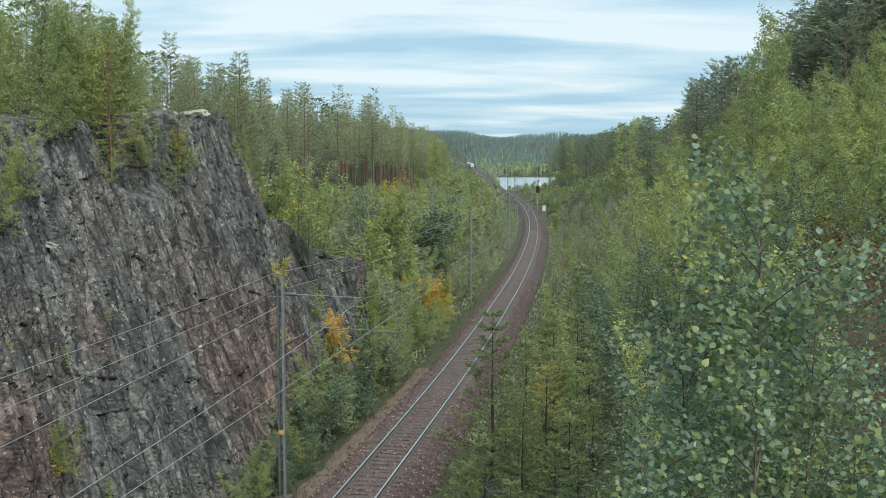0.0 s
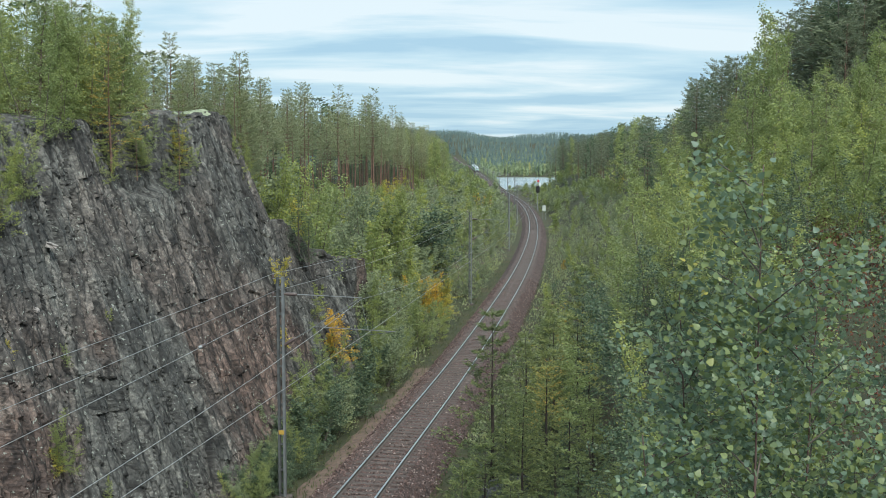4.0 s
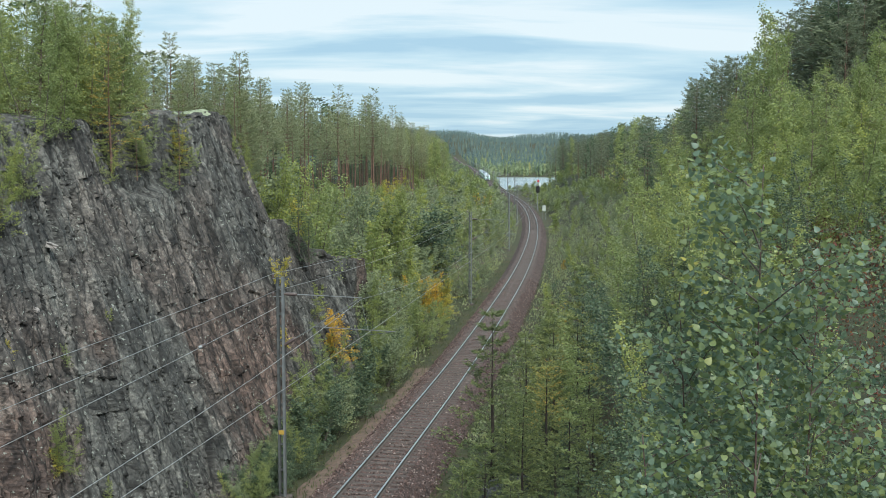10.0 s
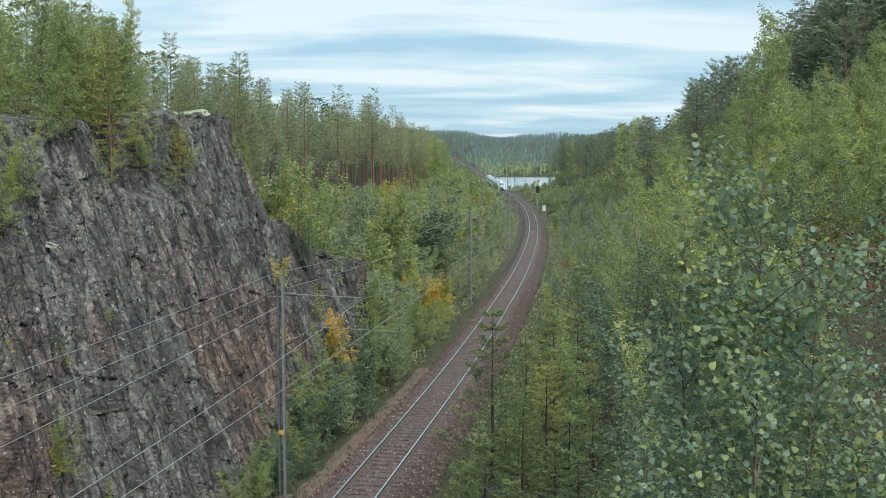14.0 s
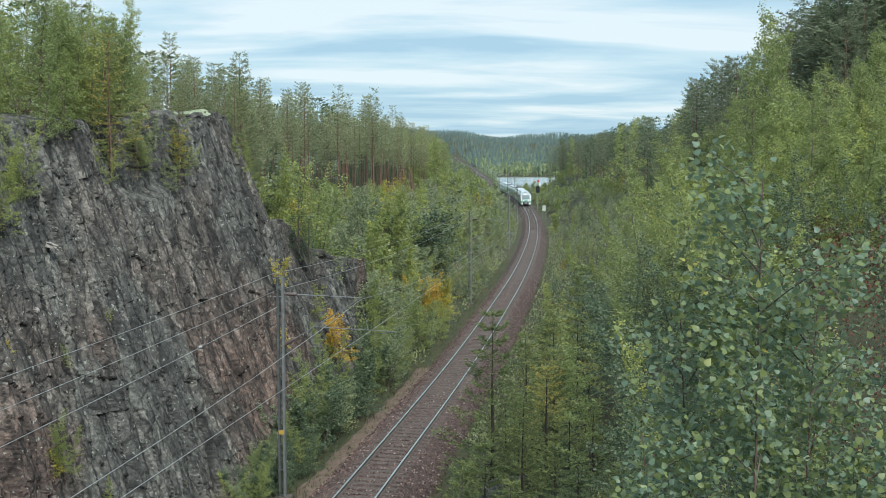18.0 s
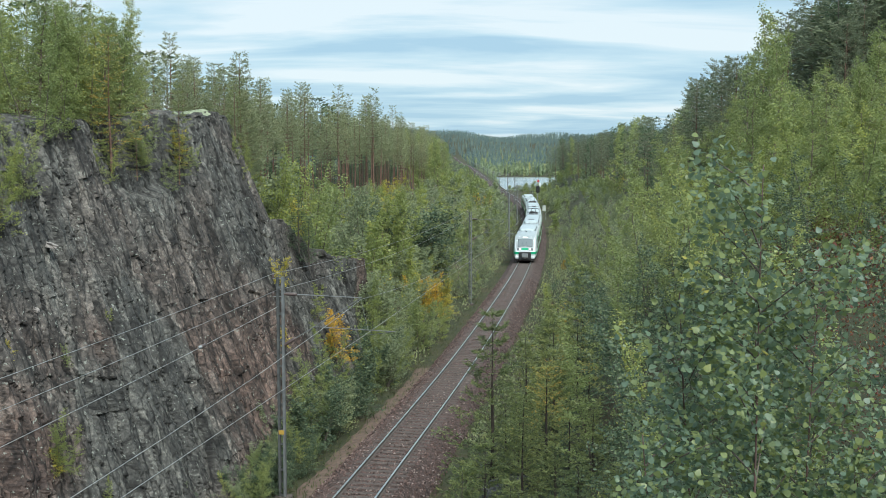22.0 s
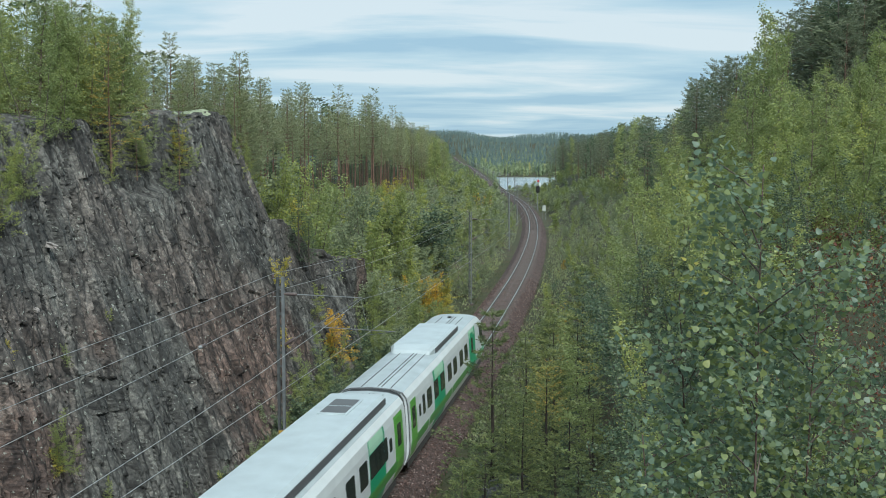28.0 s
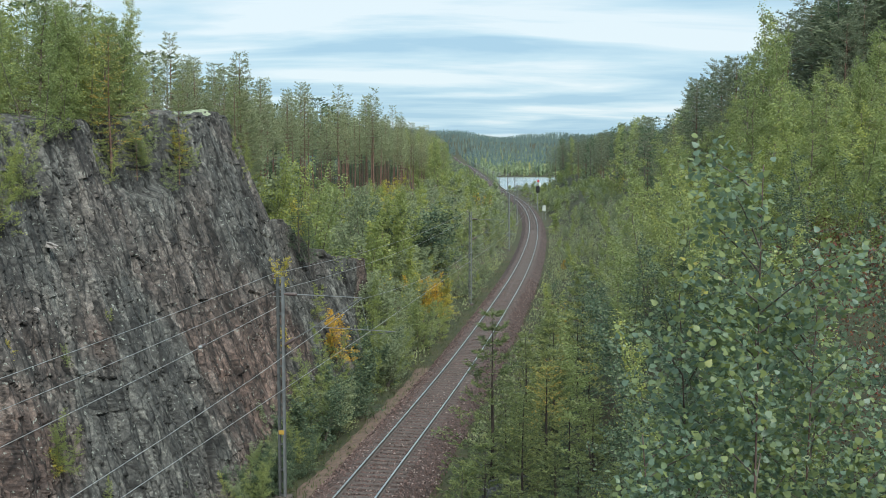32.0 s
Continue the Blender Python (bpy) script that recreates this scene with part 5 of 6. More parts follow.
    for x, yy, h in ((1.0, 10.6, 1.2), (1.5, 11.4, 1.4), (1.9, 12.6, 1.5), (0.8, 12.0, 1.5), (0.9, 13.6, 1.9), (2.2, 11.2, 1.2), (0.5, 13.0, 1.9)):
        put(YPINE, x, yy, h / 5.5, 1.5)
    # bushes along the right bank
    far = []
    for i in range(190):
        yy = 20 + 290 * (i / 190) ** 1.5 + rng.uniform(-2, 2)
        o = 3.2 + 13.5 * rng.random() ** 0.9
        if yy < 34:
            o = max(o, 9.5 + rng.uniform(0, 2))
        k = rng.random()
        p = BUSH if k < 0.50 else (GREEN if k < 0.82 else LIME)
        sc = rng.uniform(0.28, 0.5) if o < 5.5 else rng.uniform(0.6, 1.05) * (0.62 if yy < 36 else 0.85 if yy < 80 else 0.66)
        if yy < 48:
            put(FINE[1:2] if rng.random() < 0.25 else FINE[2:] if rng.random() < 0.25 else FINE[:1], off(yy, o), yy, sc, 1.2)
            continue
        if yy < 175:
            put(p, off(yy, o), yy, sc, 1.2, lod=52)
        else:
            x = off(yy, o)
            far.append((FAR_BUSH[(BUSH, GREEN, LIME).index(p)], x, yy, ground_z(x, yy) - 0.05, rng.uniform(0, 6.28), sc, 1.3))
    # bushes along the left bank
    for i in range(250):
        yy = 63 + 262 * (i / 250) ** 1.7 + rng.uniform(-3, 3)
        o = -3.5 - 21 * rng.random() ** 0.9
        k = rng.random()
        tall = (0.42 + 0.70 * min(1.0, (-o - 3.3) / 6) ** 0.8 - 0.35 * max(0.0, (-o - 15) / 9)) * (1 + 0.35 * max(0.0, (85 - yy) / 20)) * rng.uniform(0.75, 1.2)
        p = BUSH if k < 0.58 else (GREEN if k < 0.80 else LIME)
        if yy < 175:
            put(p, off(yy, o), yy, tall, 1.2, lod=76)
        else:
            x = off(yy, o)
            far.append((FAR_BUSH[(BUSH, GREEN, LIME).index(p)], x, yy, ground_z(x, yy) - 0.05, rng.uniform(0, 6.28), tall, 1.3))
    # taller growth behind the cliff's end
    for x, yy, h, p in ((-11.2, 58.0, 5.2, LIME), (-10.4, 59.5, 5.4, GREEN), (-9.3, 62.0, 5.2, LIME), (-8.2, 60.0, 4.2, LIME), (-12.5, 64.0, 6.0, GREEN), (-7.0, 66.5, 4.6, GREEN), (-5.2, 69.0, 4.2, BUSH), (-9.8, 69.5, 5.4, BUSH)):
        put(p, x, yy, h / (4.0 if p is BUSH else 4.5), 1.15)
    # taller growth that stands out of the bank: kind, x, y, height of its top, width
    for p, x, yy, top, w in ((DARK, -3.0, 97.0, 9.2, 1.5), (DARK, -4.4, 98.0, 8.8, 1.5), (DARK, -1.8, 99.0, 8.0, 1.4), (LIME, -10.4, 57.5, 14.1, 1.0), (LIME, -11.5, 57.0, 13.4, 1.0), (GREEN, -9.6, 58.6, 12.6, 1.1), (LIME, -9.0, 62.0, 13.6, 0.8), (YELLOW, -8.6, 61.0, 10.4, 0.6),
                             (LIME, -5.0, 94.0, 10.2, 0.9), (LIME, -5.7, 95.0, 10.4, 1.0), (LIME, -4.3, 93.0, 9.2, 1.0), (BUSH, -7.6, 84.0, 10.8, 1.0), (LIME, -6.6, 72.0, 8.6, 1.0), (LIME, -2.6, 84.0, 6.8, 1.0), (LIME, 1.6, 190.0, 12.0, 1.2)):
        z = ground_z(x, yy) - 0.1
        put(p, x, yy, (top - z) / (14 if p is SPRUCE else 3.5 if p is YELLOW else 4.0 if p in (DARK, BUSH) else 4.5), w, z)
    put(SPRUCE, -8.3, 53.0, 3.4 / 14, 1.5, 7.8)
    put(SPRUCE, -7.75, 53.2, 2.8 / 14, 1.5, 7.0)
    # autumn colour in the bank
    for p, yy, o, h in ((ORANGE, 80.5, -5.3, 3.2), (YELLOW, 79.5, -5.8, 3.4), (ORANGE, 80.0, -6.4, 3.0), (YELLOW, 79.0, -4.8, 2.4), (ORANGE, 83.0, -6.4, 3.2), (ORANGE, 81.5, -7.2, 3.0), (YELLOW, 83.5, -4.7, 3.4), (YELLOW, 79.0, -6.0, 3.0), (LIME, 94.0, -13.0, 5.6), (LIME, 92.0, -14.0, 5.6), (YELLOW, 65.0, -12.0, 4.2), (ORANGE, 61.5, -9.5, 2.4), (YELLOW, 72, -9.0, 3.4), (LIME, 86.0, -9.0, 4.6), (LIME, 90.0, -7.5, 4.0), (YELLOW, 98.0, -9.0, 4.0), (LIME, 76.0, -7.0, 3.8), (LIME, 110.0, -10.0, 4.4), (YELLOW, 118.0, -17.0, 4.4), (LIME, 130.0, -9.0, 4.2), (LIME, 70.0, -5.2, 3.0), (YELLOW, 128.0, -20.0, 4.6), (LIME, 145.0, -18.0, 5.0), (YELLOW, 104.0, -12.0, 4.6),
                        (ORANGE, 215.0, -12.0, 4.0), (ORANGE, 219.0, -11.0, 3.5), (YELLOW, 150.0, -22.0, 4.5), (LIME, 172.0, 15.0, 5.0), (YELLOW, 185.0, 16.5, 4.0), (ORANGE, 112.0, 4.9, 1.6)):
        put(p, off(yy, o), yy, h / (4.5 if p is LIME else 3.5), 1.2 if p is LIME else 1.7)
    # low growth at the cliff's foot, its shade painted in with dark leaves
    for i in range(22):
        yy = rng.uniform(32.5, 43)
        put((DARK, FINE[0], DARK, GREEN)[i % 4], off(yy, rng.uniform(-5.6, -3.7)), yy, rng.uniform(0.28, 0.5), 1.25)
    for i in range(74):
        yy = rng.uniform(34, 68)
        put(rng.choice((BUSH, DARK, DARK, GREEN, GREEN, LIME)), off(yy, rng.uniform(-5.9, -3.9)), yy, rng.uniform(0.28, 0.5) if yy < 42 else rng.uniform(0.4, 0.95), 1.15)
    for i in range(70):
        yy = rng.uniform(172, 310)
        x = off(yy, rng.uniform(3.8, 17))
        far.append((FAR_BUSH[i % 3], x, yy, ground_z(x, yy) - 0.05, rng.uniform(0, 6.28), rng.uniform(0.55, 0.85), 1.5))
    # beyond the cutting, round the lake
    for i in range(190):
        yy = rng.uniform(240, 445)
        s = 1 if i % 3 else -1
        x = off(yy, s * rng.uniform(3.6, 24))
        p = BUSH if rng.random() < 0.7 else LIME
        far.append((FAR_BUSH[(BUSH, GREEN, LIME).index(p)], x, yy, ground_z(x, yy) - 0.05, rng.uniform(0, 6.28), rng.uniform(0.40, 0.70), 1.7))
    for i in range(330):
        yy = rng.uniform(430, 1000)
        x = off(yy, (1 if i % 3 == 0 else -1) * rng.uniform(4.2, 15))
        if ground_z(x, yy) > LAKE + 0.2:
            far.append((FAR_BUSH[i % 3], x, yy, ground_z(x, yy) - 0.05, rng.uniform(0, 6.28), rng.uniform(0.35, 0.7), 1.7))
    # scrub on the near shore of the lake
    for i in range(260):
        yy = rng.uniform(315, 600)
        x = yy * 0.108 + rng.uniform(-8, 60)
        if ground_z(x, yy) > LAKE + 0.2:
            far.append((FAR_BUSH[i % 3], x, yy, ground_z(x, yy) - 0.05, rng.uniform(0, 6.28), rng.uniform(0.6, 1.2), 1.5))
    for p in INNER:
        put(p, off(150, -46 - 5 * INNER.index(p)), 150.0, 1.0)
    for p in FAR_BUSH:
        put(p, off(180, -14 + 4 * FAR_BUSH.index(p)), 180.0, 0.8)
    join_stand("far_bushes", "willow and birch scrub along the distant track", "scrub", far)


build_plants()


def build_undergrowth():
    """Grass and low scrub that cover the banks."""
    nr = np.random.RandomState(17)

    def strew(name, label, material, n, ylo, yhi, olo, ohi, size, high, power=1.5, aspect=0.3):
        y = ylo + (yhi - ylo) * nr.rand(n) ** power
        o = nr.uniform(olo, ohi, n)
        x = line_x(y) + o
        z = land(x, y) + nr.rand(n) ** 2 * high
        c = np.stack([x, y * K, z], 1)
        ax = np.tile(np.array([[0.0, 0.0, 0.8]]), (n, 1)) + nr.normal(size=(n, 3)) * 0.45
        v, f = leaf_quads(c, size, nr, aspect, ax)
        ob = mesh_ob(name, v.tolist(), f.tolist(), material)
        tagged(ob, label, "undergrowth", kind="stuff")

    strew("scrub", "low green scrub along the bank", M_LEAF_WILLOW, 24000, 44, 190, 2.8, 17, 0.20, 0.9, 1.5, 0.55)
    strew("scrub", "low green scrub along the near bank", M_LEAF_DARK, 14000, 20, 46, 3.2, 14, 0.075, 0.6, 1.0, 0.5)
    strew("scrub", "low green scrub on the wooded bank", M_LEAF_WILLOW, 22000, 62, 230, -26, -3.2, 0.22, 0.9, 1.4, 0.55)
    strew("grass", "dry yellow-green grass beside the track", M_GRASS, 9000, 30, 130, -5.2, -2.3, 0.26, 0.10, 1.4, 0.12)
    strew("grass", "dry yellow-green grass beside the track", M_GRASS, 8000, 28, 150, 2.4, 5.5, 0.26, 0.12, 1.4, 0.12)
    strew("heather", "russet heather and blueberry scrub on the rock brow", M_RED_BRUSH, 16000, 26, 62, -26, -13.5, 0.13, 0.45, 1.0, 0.5)
    strew("russet_scrub", "russet autumn scrub on the near bank", M_RED_BRUSH, 26000, 16, 34, 13.0, 24, 0.085, 1.1, 1.2, 0.5)
    # dark leaf colour puts the shaded gaps between the pines into the scrub
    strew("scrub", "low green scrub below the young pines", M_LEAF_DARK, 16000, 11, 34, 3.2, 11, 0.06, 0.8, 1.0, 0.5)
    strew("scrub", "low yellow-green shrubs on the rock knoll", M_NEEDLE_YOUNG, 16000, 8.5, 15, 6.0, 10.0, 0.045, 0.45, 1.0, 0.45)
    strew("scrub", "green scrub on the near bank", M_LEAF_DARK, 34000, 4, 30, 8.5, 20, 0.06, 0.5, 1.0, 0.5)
    strew("russet_scrub", "russet autumn scrub on the near bank", M_RED_BRUSH, 12000, 8, 17, 12.3, 20, 0.05, 0.4, 1.0, 0.5)


build_undergrowth()


def far_trees(name, label, material, seed, rows, hlo, hhi, wlo, whi, pointed_share, verge=False):
    """Thousands of small distant crowns in one mesh; rows of y range and number."""
    nr = np.random.RandomState(seed)
    y = np.concatenate([nr.uniform(a, b, n) for a, b, n in rows])
    x = nr.uniform(-0.28, 0.26, len(y)) * y
    o = x - line_x(np.clip(y, -400, 1950))
    z = land(x, y)
    ok = ((o > 11) | (o < -34) | ((o < -13) & (y > 1350)) | (y > 1630)) & (z > LAKE + 0.3)
    if verge:
        ok = (o < -5) & (o > -48) & (z > LAKE + 0.3)
    vs, fs = [], []
    for a, b, c in zip(x[ok], y[ok] * K, z[ok]):
        h = nr.uniform(hlo, hhi)
        w = h * nr.uniform(wlo, whi)
        pointed = nr.rand() < pointed_share
        n, base = (20 if b < 1500 else 9), len(vs)
        # trunk, then sprays that fan out from it to a ragged crown
        for k in range(5):
            vs.append((a + nr.uniform(-.2, .2), b, c + h * k / 4.2))
        vs.append((a + 0.25, b, c))
        fs.extend([(base + k, base + k + 1, base + 5) for k in range(4)])
        t = 0.08 + 0.92 * (np.arange(n) + nr.rand(n)) / n
        g = nr.uniform(0, 6.283, n)
        r = w * nr.uniform(0.55, 1.2, n) * (1.08 - t if pointed else np.sqrt(np.clip(1.05 - (2 * t - 0.95) ** 2, 0.05, 1)) * 0.8)
        drop = -0.10 if pointed else 0.05
        for i in range(n):
            cx, cy, cz = a + r[i] * math.cos(g[i]), b + r[i] * math.sin(g[i]), c + h * (t[i] + drop * nr.rand())
            s1, s2 = h * nr.uniform(0.05, 0.11), h * nr.uniform(-0.06, 0.06)
            ux, uy = -math.sin(g[i]) * s1, math.cos(g[i]) * s1
            k = len(vs)
            vs.extend([(cx + ux, cy + uy, cz + s2), (cx - ux, cy - uy, cz - s2), (cx * 0.6 + a * 0.4, cy * 0.6 + b * 0.4, cz + h * 0.09)])
            j = base + min(4, int(t[i] * 4.2))
            fs.extend([(j, k, k + 1), (k, k + 1, k + 2)])
    tagged(mesh_ob(name, vs, fs, material), label, "forest", kind="stuff")


far_trees("far_forest", "distant dark conifer forest with painted haze on the hills beyond the lake", M_FAR_HAZE, 9, ((1080, 1300, 3000), (1300, 2700, 13500)), 7, 13, 0.10, 0.17, 0.9)
far_trees("shore_trees", "lighter leafy trees on the far lake shore", M_SHORE, 10, ((985, 1150, 2600), (1150, 1500, 1300)), 5, 13, 0.15, 0.25, 0.45)
far_trees("point_trees", "conifers and birches on the wooded point by the lake", M_SHORE, 12, ((445, 880, 9000),), 4, 9, 0.15, 0.25, 0.6)


far_trees("verge_scrub", "low green scrub on the slope beside the distant line", M_SHORE, 13, ((880, 1800, 22000),), 1.5, 3.8, 0.3, 0.5, 0.2, True)


# outline of a birch leaf, and its middle
LEAF = ((0, 0), (-0.28, 0.02), (-0.46, 0.18), (-0.47, 0.42), (-0.29, 0.74), (0, 1.12), (0.29, 0.74), (0.47, 0.42), (0.46, 0.18), (0.28, 0.02), (0, 0.42))


def build_near_birch():
    """The birch beside the viewpoint: stems, and boughs with real leaves that sway."""
    rng = random.Random(44)
    root = new("foreground_birch")
    tagged(root, "young birch with blue-green toothed leaves on thin stems", "birch")
    bx, by = 1.62, 4.7
    gz = ground_z(bx, by)
    root.matrix_basis = Matrix.Translation((bx, by * K, gz))
    H = 12.66 - gz
    stems = []
    for i, (sx, sy, tx, ty, hh) in enumerate(((0.0, 0.0, 0.02, 0.0, 1.0), (0.28, 0.25, 0.42, 0.3, 0.86), (-0.22, 0.12, -0.35, 0.2, 0.84), (0.45, -0.1, 0.55, 0.0, 0.66), (-0.35, -0.1, -0.62, -0.15, 0.68), (0.15, 0.5, 0.2, 0.7, 0.8))):
        pts = [Vector((sx + (tx - sx) * (k / 6) ** 1.4 + rng.uniform(-.015, .015), sy + (ty - sy) * k / 6, H * hh * k / 6 - (0.3 if k == 0 else 0))) for k in range(7)]
        tube("stem", pts, [0.009 * (1 - 0.85 * k / 6) + 0.0015 for k in range(7)], M_TWIG, root, 7)
        stems.append((pts, hh))
    boughs = []

    def leaves(pts, n, name, parent):
        vs, fs = [], []
        for i in range(n):
            t = 0.12 + 0.9 * (i + rng.random()) / n
            k = min(int(t * (len(pts) - 1)), len(pts) - 2)
            p = pts[k].lerp(pts[k + 1], t * (len(pts) - 1) - k) + Vector((rng.gauss(0, .085), rng.gauss(0, .085), rng.gauss(-.02, .07)))
            L = rng.uniform(0.023, 0.041)
            e = Euler((rng.gauss(0.75, 0.5), rng.gauss(0, 0.5), rng.uniform(0, 6.28))).to_matrix()
            fold = rng.uniform(0.02, 0.14)
            b = len(vs)
            vs.extend([p + e @ Vector((x * L, y * L, (abs(x) * fold - 0.12 * y * y) * L)) for x, y in LEAF])
            fs.extend([(b + a, b + a + 1, b + 10) for a in range(9)] + [(b + 9, b, b + 10)])
        return mesh_ob(name, vs, fs, M_LEAF_NEAR, parent, smooth=True)

    for pts, hh in stems:
        n = int(21 * hh)
        for i in range(n):
            t = 0.34 + 0.64 * (i + rng.random()) / n
            k = min(int(t * 6), 5)
            p = pts[k].lerp(pts[k + 1], t * 6 - k)
            a = rng.uniform(0, 6.28)
            L = (1.0 - 0.62 * t) * rng.uniform(0.6, 1.15) * 1.05
            if math.cos(a) < 0 and p.x < 0:
                L *= 0.65
            d = Vector((math.cos(a), math.sin(a) * 0.8, rng.uniform(0.5, 1.1))).normalized()
            ps = [Vector((0, 0, 0)), d * L * 0.35 + Vector((0, 0, 0.01)), d * L * 0.7, d * L + Vector((0, 0, -0.06 * L))]
            bough = tube("bough", ps, [0.0055, 0.004, 0.003, 0.0012], M_BARK, root, 5)
            bough.matrix_basis = Matrix.Translation(p)
            leaves(ps, int(88 + 195 * L), "leaves", bough)
            boughs.append((bough, p, rng.uniform(0, 6.28), rng.uniform(0.6, 1.0), L))
    return boughs


BOUGHS = build_near_birch()


# ---------------------------------------------------------------- train
def plain(name, color, rough=0.35, metal=0.0, var=0.06):
    return simple_mat(name, color, rough, metal, var, 1.2, 0.0)


M_WHITE = plain("white_train_paint", (0.64, 0.68, 0.69), 0.3)
M_ROOF = plain("grey_roof_paint", (0.39, 0.44, 0.455), 0.5, 0, 0.12)
M_HOOD = plain("pale_roof_hood", (0.45, 0.51, 0.53), 0.45, 0, 0.08)
M_EMERALD = plain("emerald_paint", (0.02, 0.33, 0.16), 0.3)
M_OLIVE = plain("grass_green_paint", (0.075, 0.27, 0.06), 0.3)
M_LIME = plain("lime_green_paint", (0.12, 0.35, 0.06), 0.3)
M_PALE = plain("pale_green_paint", (0.42, 0.68, 0.50), 0.3)
M_GLASS = plain("dark_train_glass", (0.018, 0.024, 0.026), 0.06, 0, 0.02)
M_SCREEN = plain("grey_windscreen_glass", (0.19, 0.225, 0.235), 0.08, 0, 0.03)
M_BLACK = plain("black_rubber", (0.025, 0.026, 0.027), 0.6)
M_GRILLE = plain("dark_roof_grille", (0.11, 0.115, 0.12), 0.6)
M_UNDER = plain("dirty_underframe", (0.055, 0.052, 0.05), 0.8, 0, 0.3)
M_NOSE = plain("pale_grey_nose_paint", (0.36, 0.395, 0.405), 0.35)
M_COUPLER = plain("grey_coupler_cover", (0.20, 0.215, 0.22), 0.5)


def lamp_mat(name, strength):
    m, nt, b = mat(name, 0.2)
    b.inputs["Base Color"].default_value = (0.5, 0.5, 0.48, 1)
    b.inputs["Emission Color"].default_value = (1.0, 0.95, 0.85, 1)
    b.inputs["Emission Strength"].default_value = strength
    return m


M_LAMP = lamp_mat("lit_headlamp", 2.5)
M_LAMP_DIM = lamp_mat("dimmed_headlamp", 0.9)

# half of the body's section: x, z from the sill over the side to the middle of the roof
SECTION = [(1.42, 0.55), (1.56, 0.95), (1.60, 1.30), (1.56, 2.2), (1.50, 2.95), (1.44, 3.25), (1.27, 3.47), (0.85, 3.60), (0.0, 3.65)]
# nose: distance behind the tip, half width, height of the roof there
NOSE = [(0.0, 1.22, 1.46), (0.08, 1.31, 1.56), (0.20, 1.38, 1.72), (0.40, 1.44, 1.98), (0.70, 1.48, 2.45), (0.98, 1.51, 2.92), (1.20, 1.53, 3.14), (1.55, 1.55, 3.32), (2.1, 1.57, 3.46), (2.9, 1.59, 3.58), (4.0, 1.60, 3.65)]


def section(w, top):
    k, f = w / 1.60, (top - 0.55) / 3.10
    return [(x * k, 0.55 + (z - 0.55) * f) for x, z in SECTION]


def nose_at(d):
    ds, ws, ts = zip(*NOSE)
    return float(np.interp(d, ds, ws)), float(np.interp(d, ds, ts))


def roof_point(d, x):
    """A point of the nose's upper surface, d behind the tip and x off the middle."""
    w, top = nose_at(d)
    sec = section(w, top)
    xs, zs = [p[0] for p in sec[::-1]], [p[1] for p in sec[::-1]]
    return float(np.interp(abs(x), xs[:6], zs[:6]))


def side_x(z):
    xs, zs = zip(*SECTION[:7])
    return float(np.interp(z, zs, xs))


def nose_plate(name, d0, d1, x0, x1, material, parent, length, lift=0.02, label="", taper=0.0):
    """A plate that lies on the nose's upper surface."""
    vs, fs = [], []
    n, m = 13, 9
    for lay in (lift, -0.03):
        for i in range(n):
            d = d0 + (d1 - d0) * i / (n - 1)
            for j in range(m):
                x = x0 + (x1 - x0) * j / (m - 1)
                x *= 1 + taper * (1 - i / (n - 1))
                vs.append((x, length / 2 - d + lay * 0.7, roof_point(d, x) + lay * 0.7))
    for i in range(n - 1):
        for j in range(m - 1):
            a = i * m + j
            fs.append((a, a + 1, a + m + 1, a + m))
            b = a + n * m
            fs.append((b, b + m, b + m + 1, b + 1))
    rim = [j for j in range(m)] + [i * m + m - 1 for i in range(1, n)] + [(n - 1) * m + j for j in range(m - 2, -1, -1)] + [i * m for i in range(n - 2, 0, -1)]
    for a, b in zip(rim, rim[1:] + rim[:1]):
        fs.append((a, a + n * m, b + n * m, b))
    return mesh_ob(name, vs, fs, material, parent, label)


def side_plate(name, y0, y1, z0, z1, material, parent, side, lift=0.012, label="", slant=0.0):
    """A thin plate on the body's side, with rounded corners where it is a window."""
    vs, fs = [], []
    zs = sorted({z0, z1} | {z for _, z in SECTION if z0 + 0.02 < z < z1 - 0.02} | ({z0 + 0.06, z1 - 0.06} if z1 - z0 < 1.2 else set()))
    n = len(zs)
    for lay in (lift, -0.03):
        for i, z in enumerate(zs):
            c = 0.06 if z1 - z0 < 1.2 and i in (0, n - 1) else 0.0
            sh = slant * (z - z0)
            vs.append((side * (side_x(z) + lay), y0 + c + sh, z))
            vs.append((side * (side_x(z) + lay), y1 - c + sh, z))
    for i in range(n - 1):
        a, b = 2 * i, 2 * i + 2 * n
        fs += [(a, a + 1, a + 3, a + 2), (b, b + 2, b + 3, b + 1), (a, a + 2, b + 2, b), (a + 1, b + 1, b + 3, a + 3)]
    t = 2 * n - 2
    fs += [(0, 2 * n, 2 * n + 1, 1), (t, t + 1, t + 1 + 2 * n, t + 2 * n)]
    return mesh_ob(name, vs, fs, material, parent, label)


def loft(rings, close_start=True, close_end=True):
    vs, fs = [], []
    k = len(rings[0])
    for r in rings:
        vs.extend(r)
    for i in range(len(rings) - 1):
        for j in range(k - 1):
            fs.append((i * k + j, i * k + j + 1, (i + 1) * k + j + 1, (i + 1) * k + j))
    if close_start:
        fs.append(tuple(range(k)))
    if close_end:
        fs.append(tuple(range((len(rings) - 1) * k, len(rings) * k)))
    return vs, fs


